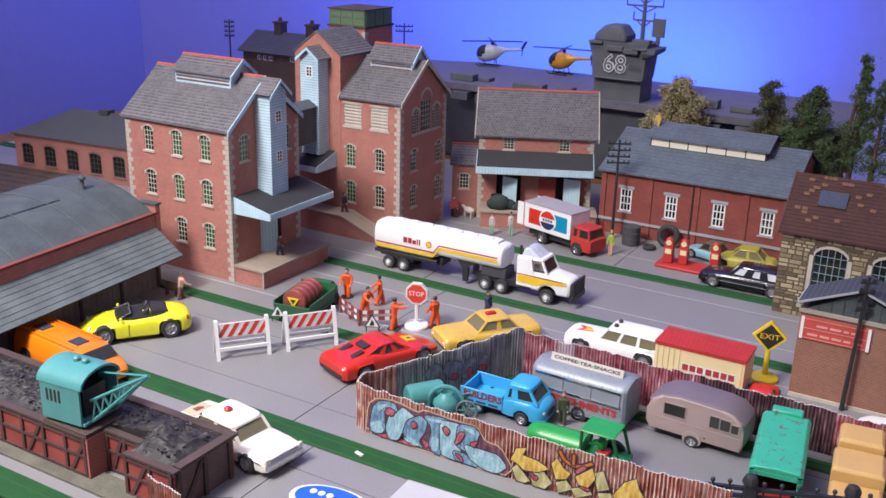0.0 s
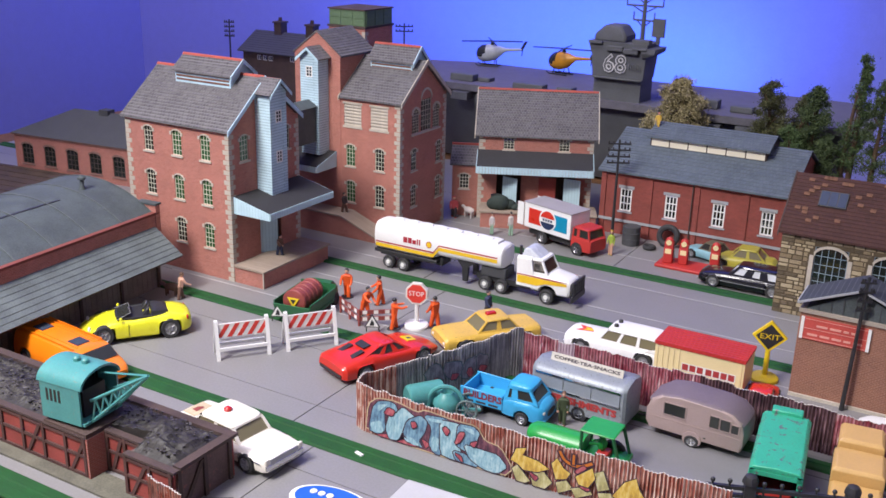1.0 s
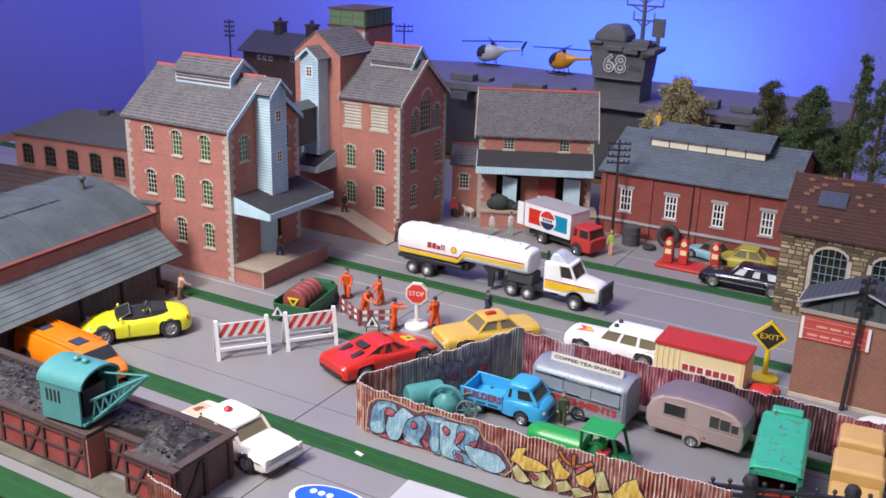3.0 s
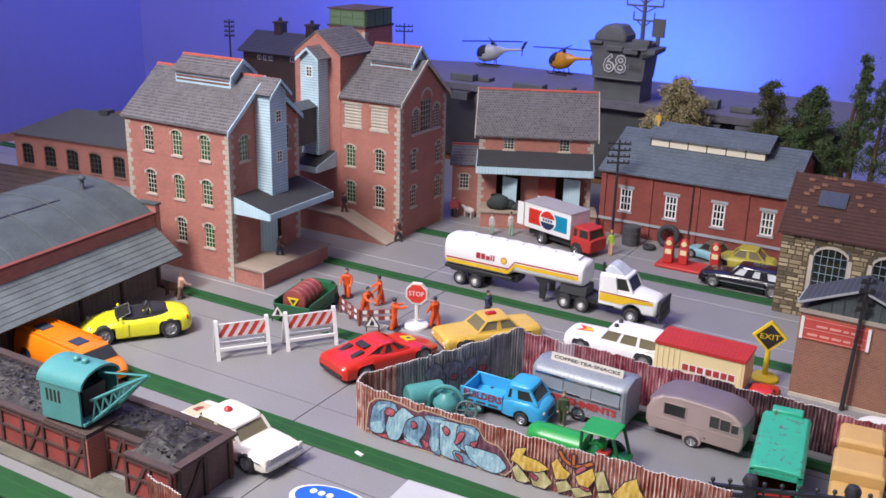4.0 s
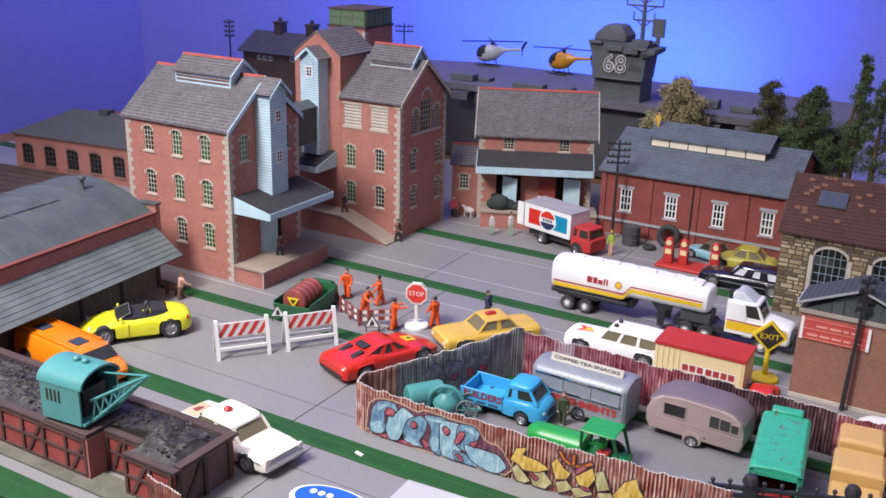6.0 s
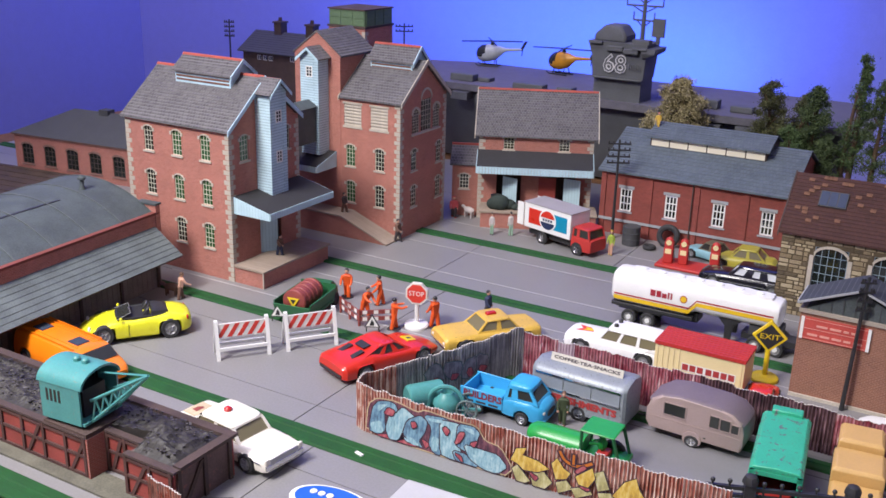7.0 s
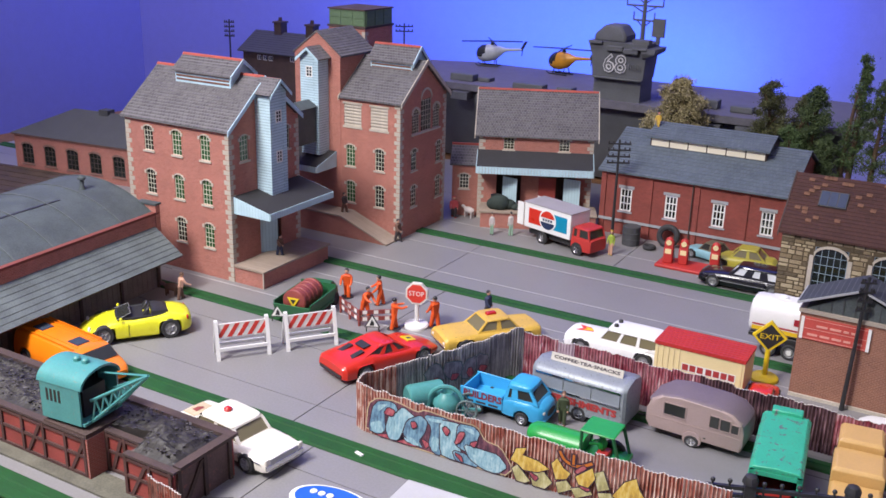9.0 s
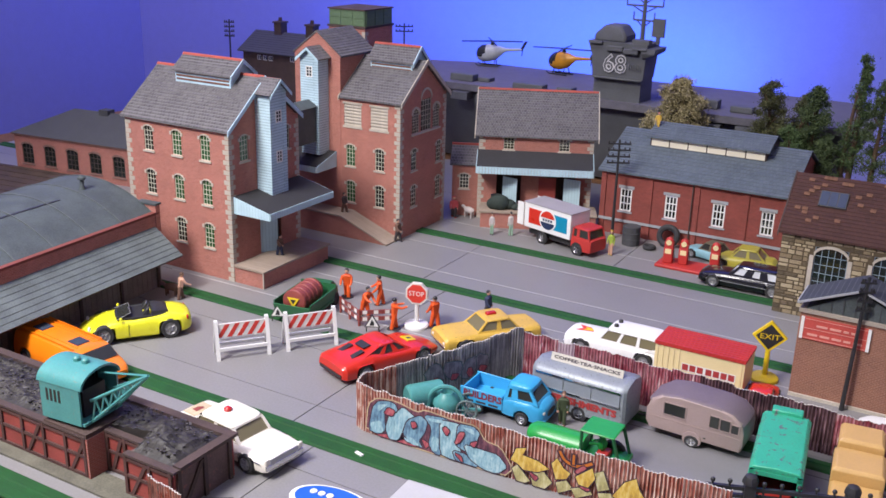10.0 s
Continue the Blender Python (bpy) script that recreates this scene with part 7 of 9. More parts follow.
    for pts in ([(-29.5, 0.7), (-28.7, 1.1), (-28.5, 0.3), (-29.3, 0.1)], [(-28.1, 1.3), (-27.8, 1.5), (-27.8, 0.3), (-28.1, 0.1)], [(-27.0, 0.5), (-26.5, 0.6), (-26.0, 0.2), (-26.5, 0.1)], [(-25.2, 1.1), (-24.7, 1.1), (-24.8, 0.2), (-25.2, 0.1)], [(-22.7, 0.8), (-21.8, 0.7), (-21.1, 0.1), (-22.0, 0.2)], [(-21.4, 0.9), (-20.9, 1.1), (-20.7, 0.7), (-21.2, 0.6)], [(-28.9, 2.1), (-28.2, 2.3), (-28.4, 2.1), (-28.9, 1.6)], [(-25.5, 2.2), (-24.4, 2.35), (-24.5, 2.15), (-25.3, 2.0)], [(-23.2, 2.3), (-22.5, 2.35), (-22.4, 2.0), (-22.9, 2.1)]):
        shape(pts, blue2, blue2, 0.0)
    for pts in ([(-28.5, 1.6), (-28.2, 2.1), (-27.7, 2.0), (-27.9, 1.6)], [(-24.5, 1.8), (-24.3, 2.0), (-24.0, 1.8), (-24.2, 1.4)], [(-23.4, 1.9), (-23.0, 2.0), (-23.3, 1.3), (-23.7, 1.0)], [(-23.7, 0.5), (-23.2, 0.4), (-23.1, 0.0)], [(-26.6, 1.6), (-26.3, 1.7), (-26.2, 1.4), (-26.5, 1.2)], [(-22.7, 1.4), (-22.2, 1.7), (-22.4, 1.2)]):
        shape(pts, rose)
    # gold tag: jagged pieces over straw coloured ones
    for pts in ([(-20.0, 0.7), (-19.7, 1.0), (-18.9, 0.2), (-19.2, 0.0), (-19.7, 0.0)], [(-19.0, 0.9), (-18.1, 1.0), (-17.6, 0.5), (-18.0, 0.0), (-18.7, 0.0)], [(-17.4, 0.6), (-16.8, 0.9), (-16.4, 0.5), (-17.2, 0.0)], [(-16.5, 0.5), (-15.6, 0.9), (-15.3, 0.5), (-16.2, 0.0)], [(-15.3, 1.8), (-14.8, 2.1), (-14.4, 1.1), (-15.0, 0.8)], [(-15.0, 0.7), (-14.3, 0.9), (-13.9, 0.3), (-14.8, 0.1)]):
        shape(pts, olive, soft=0)
    for pts in ([(-20.1, 1.2), (-19.8, 2.0), (-19.2, 2.2), (-19.4, 1.7), (-18.5, 1.6), (-17.8, 1.3), (-18.5, 0.9), (-19.3, 0.8), (-19.7, 1.1)], [(-17.7, 1.7), (-17.4, 2.1), (-17.0, 1.6), (-16.6, 1.4), (-16.8, 1.0), (-17.4, 0.8)], [(-16.3, 1.3), (-15.4, 2.1), (-15.2, 1.5), (-15.6, 0.8), (-16.1, 0.9)], [(-14.2, 0.8), (-13.6, 1.8), (-13.0, 2.2), (-12.8, 1.6), (-12.5, 1.2), (-13.0, 0.2)]):
        shape(pts, gold, soft=0)
    for pts in ([(-16.4, 1.6), (-15.9, 2.1), (-15.7, 2.0), (-16.2, 1.5)], [(-19.0, 0.8), (-18.4, 0.6), (-18.6, 0.3)], [(-16.1, 0.8), (-15.4, 0.8), (-15.6, 0.6)]):
        shape(pts, rose)
    layer = [6]

    def stroke(at, pts, w, fill):
        """A thick bent painted stroke as one ribbon."""
        for _ in range(2):
            soft = [pts[0]]
            for (xa, za), (xb, zb) in zip(pts, pts[1:]):
                soft += [(xa * 0.75 + xb * 0.25, za * 0.75 + zb * 0.25), (xa * 0.25 + xb * 0.75, za * 0.25 + zb * 0.75)]
            pts = soft + [pts[-1]]

        def ribbon(k):
            left, right = [], []
            for i, (x, z) in enumerate(pts):
                x0, z0 = pts[max(0, i - 1)]
                x1, z1 = pts[min(len(pts) - 1, i + 1)]
                l = math.hypot(x1 - x0, z1 - z0)
                ux, uz = (x1 - x0) / l, (z1 - z0) / l
                e = (-k if i == 0 else k if i == len(pts) - 1 else 0) * 0.7
                left.append((x + ux * e - uz * k, max(0.03, z + uz * e + ux * k)))
                right.append((x + ux * e + uz * k, max(0.03, z + uz * e - ux * k)))
            return left, right

        def sheet(k, y0):
            left, right = ribbon(k)
            bm = B()
            rows = [[bm.verts.new((p[0], y, p[1])) for p, y in ((l, y0), (l, y0 - 0.003), (r, y0 - 0.003), (r, y0))] for l, r in zip(left, right)]
            for a, b in zip(rows, rows[1:]):
                for i in range(4):
                    bm.faces.new((a[i], b[i], b[i - 3], a[i - 3]))
            bm.faces.new(rows[0])
            bm.faces.new(rows[-1][::-1])
            return bm
        layer[0] += 1
        y0 = -0.011 * (layer[0] % 7)
        o = part("graffiti_outline", sheet(w / 2 + 0.1, y0), dark, t, "", at)
        part("graffiti_fill", sheet(w / 2, y0 - 0.0045), fill, o)
        if w > 0.3:
            part("graffiti_shade", sheet(w * 0.1, y0 - 0.009), (pale, rose, dark)[layer[0] % 3], o)
    stroke(place(-16.6), [(-0.7, 2.6), (-0.4, 2.1), (0.4, 1.95), (1.1, 2.4)], 0.16, orange)
    stroke(place(-16.6), [(0.1, 2.6), (0.1, 2.1)], 0.14, orange)
    slate, teal = spray("graffiti_slate", (0.06, 0.055, 0.075), (0.16, 0.145, 0.18), (0.30, 0.28, 0.32)), paint("graffiti_teal_line", (0.06, 0.10, 0.11), 0.7)
    # faint tag on the inner side of the side fence
    for k, (x, yv) in enumerate(((-28.6, 49.0), (-27.9, 50.2), (-27.35, 51.3), (-26.9, 52.3))):
        chunk(t, P(x + 0.12, yv, 0, 63), graffiti_shape(rnd, 0, 1.8, 1.7, 1.9, 9), slate, teal, 0.08)
        chunk(t, P(x + 0.13, yv, 0, 63), graffiti_shape(rnd, 0.1, 1.4, 0.7, 0.7, 6), rose, dark, 0.06)


scrap_fence()
gl = thing("loose_sheet", P(-34.2, 30.0, 0, -5), "loose rusty red corrugated sheet", "metal sheet")
iron_sheet(gl, (0, 0), (2.6, -0.1), 2.5, RUSTY, 77)


def yard_floor_sheet():
    bm = B()
    prism(bm, [(-30.2, 43.8), (-8.4, 44.4), (3, 45), (3, 55.4), (-24.9, 55.2)], "z", 0.004, 0.02)
    tagged(part("pavement", bm, ROAD_DARK), "darker grey yard surface inside the fence", kind="structure")


yard_floor_sheet()
bm = B()
box(bm, -25, 3, 52.94, 53.0, 0.02, 0.026)
tagged(part("pavement_joint", bm, JOINT), "thin dark joint across the yard", kind="structure")


# ---------------------------------------------------------------- yard gate in front
def iron_gate():
    t = thing("yard_gate", P(-8.9, 44.8, 0, 21), "black iron yard gate with capped posts", "gate")
    for x in (1.35, 6.3):
        bm = B()
        box(bm, x - 0.28, x + 0.28, -0.28, 0.28, 0, 3.0)
        lathe(bm, [(0.42, 3.0), (0.42, 3.15), (0.3, 3.4), (0.1, 3.5)], 8, (x, 0, 0))
        part("post", bm, BLACK, t)
    for z in (2.1, 2.55):
        bm = B()
        box(bm, -0.8, 9, -0.1, 0.1, z, z + 0.2)
        part("rail", bm, BLACK, t)
    for i in range(11):
        x = -0.5 + i * 0.85
        bm = B()
        rod(bm, (x, 0, 0.0), (x, 0, 2.95), 0.06, n=6)
        ball(bm, (x, 0, 3.0), 0.13, 6)
        part("bar", bm, BLACK, t)


iron_gate()


# ---------------------------------------------------------------- road works
def barrier(m):
    t = thing("barrier", m, "white A-frame road barrier with red striped board", "road barrier", "road barriers")
    L = 3.8
    bm = B()
    box(bm, 0.1, L - 0.1, -0.1, 0.02, 1.45, 2.5)
    bd = part("board", bm, SIGN_WHITE, t)
    for i in range(5):
        x = 0.35 + i * 0.7
        bm = B()
        prism(bm, [(x - 0.2, 1.5), (x + 0.13, 1.5), (x + 0.73, 2.45), (x + 0.4, 2.45)] if i < 4 else [(x - 0.2, 1.5), (x + 0.13, 1.5), (x + 0.5, 2.1), (x + 0.5, 2.45), (x + 0.4, 2.45)], "y", -0.115, -0.102)
        part("red_stripe", bm, SIGN_RED, bd)
    for x in (0, L - 0.25):
        for s in (-1, 1):
            bm = B()
            slab(bm, [(x, s * 0.75, 0), (x + 0.25, s * 0.75, 0), (x + 0.25, s * 0.06 - 0.04, 2.7), (x, s * 0.06 - 0.04, 2.7)], 0.16)
            part("leg", bm, WHITE, t)
    for y, z in ((-0.5, 0.75), (0.5, 0.75), (0.3, 1.2)):
        bm = B()
        box(bm, 0.2, L - 0.2, y - 0.08, y + 0.08, z - 0.11, z + 0.11)
        part("rail", bm, WHITE, t)
    return t


barrier(P(-44.6, 46.1, 0, 52))
barrier(P(-41.6, 50.0, 0, 52.5))


def striped_fence():
    t = thing("safety_fence", P(-42.1, 57.0) @ Matrix.Scale(0.9, 4), "low red and white striped safety fence", "road barrier")
    pts = [(0, 0.6), (3.0, -0.9), (5.2, 0.9)]
    for (x0, y0), (x1, y1) in zip(pts, pts[1:]):
        a, ln = math.degrees(math.atan2(y1 - y0, x1 - x0)), math.hypot(x1 - x0, y1 - y0)
        n = 6
        for z in (0.45, 1.05):
            bm = B()
            box(bm, 0, ln, -0.05, 0.05, z, z + 0.36)
            r = part("rail", bm, DRUM_RED, t, "", P(x0, y0, 0, a))
            for i in range(0, n, 2):
                bm = B()
                k = ln / n
                box(bm, (i + 0.6) * k, (i + 1.4) * k, -0.062, -0.052, z + 0.02, z + 0.34)
                part("white_stripe", bm, SIGN_WHITE, r)
    for x, y in pts + [(1.5, -0.15)]:
        bm = B()
        box(bm, x - 0.08, x + 0.08, y - 0.08, y + 0.08, 0, 1.5)
        part("post", bm, DRUM_RED, t)


striped_fence()


def warning_triangle(m, base=True):
    t = thing("warning_sign", m, "small white warning triangle with black mark", "road sign", "warning triangles")
    bm = B()
    prism(bm, [(-0.6, 0.5), (0.6, 0.5), (0, 1.55)], "y", -0.04, 0.04)
    part("plate", bm, BLACK, t)
    bm = B()
    prism(bm, [(-0.48, 0.57), (0.48, 0.57), (0, 1.4)], "y", -0.055, -0.042)
    part("face", bm, SIGN_WHITE, t)
    bm = B()
    prism(bm, [(-0.2, 0.65), (0.15, 0.65), (0.12, 0.95), (-0.03, 1.12), (-0.12, 0.9)], "y", -0.07, -0.057)
    part("mark", bm, BLACK, t)
    for s in (-1, 1):
        bm = B()
        rod(bm, (s * 0.45, 0, 0.55), (s * 0.5, 0.3, 0), 0.05, n=5)
        part("leg", bm, BLACK, t)


warning_triangle(P(-44.9, 53.3, 0, 30))
warning_triangle(P(-37.8, 55.6, 0, 25))


def stop_sign():
    t = thing("stop_sign", P(-35.7, 58.5, 0, 18), "octagonal red stop sign on a white stand", "road sign")
    bm = B()
    lathe(bm, [(0.95, 0), (0.95, 0.2), (0.85, 0.3), (0.3, 0.36), (0.2, 0.45)], 20)
    part("base", bm, WHITE, t)
    bm = B()
    rod(bm, (0, 0, 0.4), (0, 0, 2.3), 0.17)
    part("post", bm, WHITE, t)
    octo = lambda r: [(r * math.cos(a), 2.75 + r * math.sin(a)) for a in [0.3927 + i * 0.7854 for i in range(8)]]
    bm = B()
    prism(bm, octo(0.9), "y", -0.2, 0.15)
    hd = part("head", bm, paint("ivory_plastic", (0.70, 0.68, 0.62), 0.4), t)
    bm = B()
    prism(bm, octo(0.77), "y", -0.22, -0.202)
    part("face", bm, SIGN_RED, hd)
    lettering("lettering", "STOP", 0.54, P(0, -0.228, 2.75), SIGN_WHITE, hd, 1.18, 0.006)


stop_sign()


def exit_sign():
    t = thing("exit_sign", P(-10.95, 64.1, 0, 12), "yellow diamond exit sign on a yellow stand", "road sign")
    bm = B()
    lathe(bm, [(0.95, 0), (0.95, 0.2), (0.8, 0.32), (0.25, 0.4)], 20)
    part("base", bm, YELLOW_SIGN, t)
    bm = B()
    rod(bm, (0, 0, 0.35), (0, 0, 2.2), 0.17)
    part("post", bm, YELLOW_SIGN, t)
    dia = lambda r: [(r, 3.25), (0, 3.25 + r), (-r, 3.25), (0, 3.25 - r)]
    bm = B()
    prism(bm, dia(1.14), "y", -0.15, 0.12)
    hd = part("head", bm, YELLOW_SIGN, t)
    bm = B()
    prism(bm, dia(0.92), "y", -0.168, -0.152)
    part("face", bm, BLACK, hd)
    lettering("lettering", "EXIT", 0.54, P(0, -0.178, 3.25), YELLOW_SIGN, hd, 1.3, 0.006)


exit_sign()


# ---------------------------------------------------------------- toy figures, each one plain moulded mesh
def figure(m, label, suit, top=None, hair=None, h=2.55, arm=0.0, lean=0.0, stride=0.25, base=False, arm2=0.0):
    k = h / 2.55
    bm = B()
    S = lambda *p: tuple(v * k for v in p)
    for s in (-1, 1):
        rod(bm, S(stride * s, 0.17 * s, 0.05), S(0, 0.14 * s, 1.2), 0.15 * k, 0.2 * k, 8, 0)
        ball(bm, S(stride * s + 0.08, 0.17 * s, 0.06), (0.2 * k, 0.11 * k, 0.07 * k), 5, 2)
    bx = lean
    loft(bm, [[(x * k + bx * (z - 1.1) * k, y * k, z * k) for x, y in ((-0.16 * w, -0.3 * w), (0.16 * w, -0.3 * w), (0.2 * w, 0), (0.16 * w, 0.3 * w), (-0.16 * w, 0.3 * w), (-0.2 * w, 0))] for z, w in ((1.05, 0.95), (1.3, 0.9), (1.6, 1.05), (1.9, 1.15), (2.02, 0.7))], 1)
    tx = bx * 0.85 * k
    for s, a in ((-1, arm), (1, arm2)):
        sh = Vector((tx, s * 0.34 * k, 1.88 * k))
        el = sh + Vector((math.sin(a) * 0.45, s * 0.1, -math.cos(a) * 0.45)) * k
        ha = el + Vector((math.sin(a + 0.4) * 0.42, -s * 0.05, -math.cos(a + 0.4) * 0.42)) * k
        rod(bm, sh, el, 0.12 * k, 0.1 * k, 6, 1)
        rod(bm, el, ha, 0.1 * k, 0.08 * k, 6, 1)
        ball(bm, ha, 0.09 * k, 5, 3)
    ball(bm, (tx + bx * 0.2 * k, 0, 2.28 * k), (0.18 * k, 0.16 * k, 0.22 * k), 7, 3)
    ball(bm, (tx + bx * 0.2 * k - 0.03 * k, 0, 2.36 * k), (0.19 * k, 0.18 * k, 0.17 * k), 6, 2)
    if base:
        lathe(bm, [(0.55 * k, 0), (0.5 * k, 0.06)], 14, mi=2)
    ob = solid("figurine", bm, [suit, top or suit, hair or BLACK, SKIN], m, label, "toy figure", "toy figures")
    return ob


CLOTH = {n: paint(n, c, 0.7, vary=0.2) for n, c in (("dark_cloth", (0.05, 0.04, 0.045)), ("brown_cloth", (0.16, 0.085, 0.06)), ("olive_cloth", (0.055, 0.075, 0.035)), ("white_cloth", (0.62, 0.56, 0.54)), ("mint_cloth", (0.30, 0.45, 0.33)), ("red_cloth", (0.45, 0.07, 0.08)), ("lime_cloth", (0.35, 0.45, 0.06)), ("navy_cloth", (0.03, 0.04, 0.09)), ("gold_cloth", (0.65, 0.42, 0.06)))}
ow = "orange toy workman standing at the road works"
for x, y, a, arm, lean, b in ((-43.6, 60.5, -70, 0.5, 0.1, True), (-40.4, 60.6, -150, 0.7, 0.15, False), (-40.2, 58.1, -10, 0.9, 0.35, False), (-36.9, 57.2, 50, 1.35, 0.05, True), (-34.5, 59.2, 165, 1.15, 0.05, True)):
    figure(P(x, y, 0, a), ow, ORANGE_SUIT, arm=arm, lean=lean, base=b, arm2=1.3 if x == -36.9 else 0.4)
figure(P(-54.4, 52.7, 0, 60), "brown toy figure walking with a bundle", CLOTH["brown_cloth"], SKIN, CLOTH["brown_cloth"], 2.3, 0.7, 0.2)
figure(P(-51.8, 62.0, 1.56, 0), "dark toy figure sitting on the dock", CLOTH["navy_cloth"], CLOTH["brown_cloth"], None, 1.9, 0.8, 0.1)
figure(P(-53.6, 74.0, 2.12, 0), "brown toy figure at the top of the ramp", CLOTH["brown_cloth"], CLOTH["dark_cloth"], None, 2.0, 0.5, 0.0)
figure(P(-47.85, 74.7, 0, 0), "dark toy figure standing by the ramp", CLOTH["dark_cloth"], CLOTH["brown_cloth"], None, 2.3, 0.6, 0.0)
figure(P(-41.4, 81.7, 0, -60) @ Matrix.Diagonal((0.7, 0.6, 1, 1)), "slim toy figure in white and mint", CLOTH["mint_cloth"], CLOTH["white_cloth"], None, 2.35, 0.1, 0.0, 0.08)
figure(P(-39.7, 82.5, 0, 150) @ Matrix.Diagonal((0.75, 0.65, 1, 1)), "toy figure in white shirt and mint trousers", CLOTH["mint_cloth"], CLOTH["white_cloth"], None, 2.5, 0.2, 0.1, 0.1)
figure(P(-47.4, 84.7, 0, -60), "toy figure in a red coat", CLOTH["dark_cloth"], CLOTH["red_cloth"], CLOTH["red_cloth"], 2.3, 0.3)
figure(P(-29.4, 82.7, 0, -80) @ Matrix.Diagonal((0.75, 0.7, 1, 1)), "toy figure in lime and pink clothes", SKIN, CLOTH["lime_cloth"], CLOTH["gold_cloth"], 2.5, 0.6, 0, 0.15)
figure(P(-20.2, 50.7, 0, -70) @ Matrix.Diagonal((0.9, 0.85, 1, 1)), "toy soldier figure in olive green", CLOTH["olive_cloth"], None, CLOTH["brown_cloth"], 2.3, 0.3, 0, 0.2)
figure(P(-31.9, 62.9, 0, 0), "dark toy figure standing behind the saloon", CLOTH["dark_cloth"], CLOTH["navy_cloth"], None, 2.4, 0.4)
figure(P(-29.9, 95.0, 10.0, -90), "small toy figure in red and gold on the roof", CLOTH["gold_cloth"], CLOTH["gold_cloth"], CLOTH["red_cloth"], 1.5, 0.4)


def animal(m, label, cat, mat, k=1.0):
    t = thing(cat, m, label, cat)
    bm = B()
    ball(bm, (0, 0, 0.85 * k), (0.75 * k, 0.36 * k, 0.38 * k), 8)
    part("body", bm, mat, t)
    bm = B()
    ball(bm, (0.85 * k, 0, 1.15 * k), (0.3 * k, 0.18 * k, 0.2 * k), 6)
    rod(bm, (0.5 * k, 0, 0.95 * k), (0.8 * k, 0, 1.12 * k), 0.2 * k, 0.14 * k)
    part("head", bm, mat, t)
    for x in (-0.45, 0.45):
        for y in (-0.2, 0.2):
            bm = B()
            rod(bm, (x * k, y * k, 0), (x * k, y * k, 0.7 * k), 0.08 * k, 0.12 * k, 6)
            part("leg", bm, mat, t)


animal(P(-46.1, 85.6, 0, 170), "small white toy sheep", "sheep", CLOTH["white_cloth"], 0.9)
animal(P(-55.6, 52.9, 0, 200), "small brown toy dog", "dog", CLOTH["brown_cloth"], 0.85)


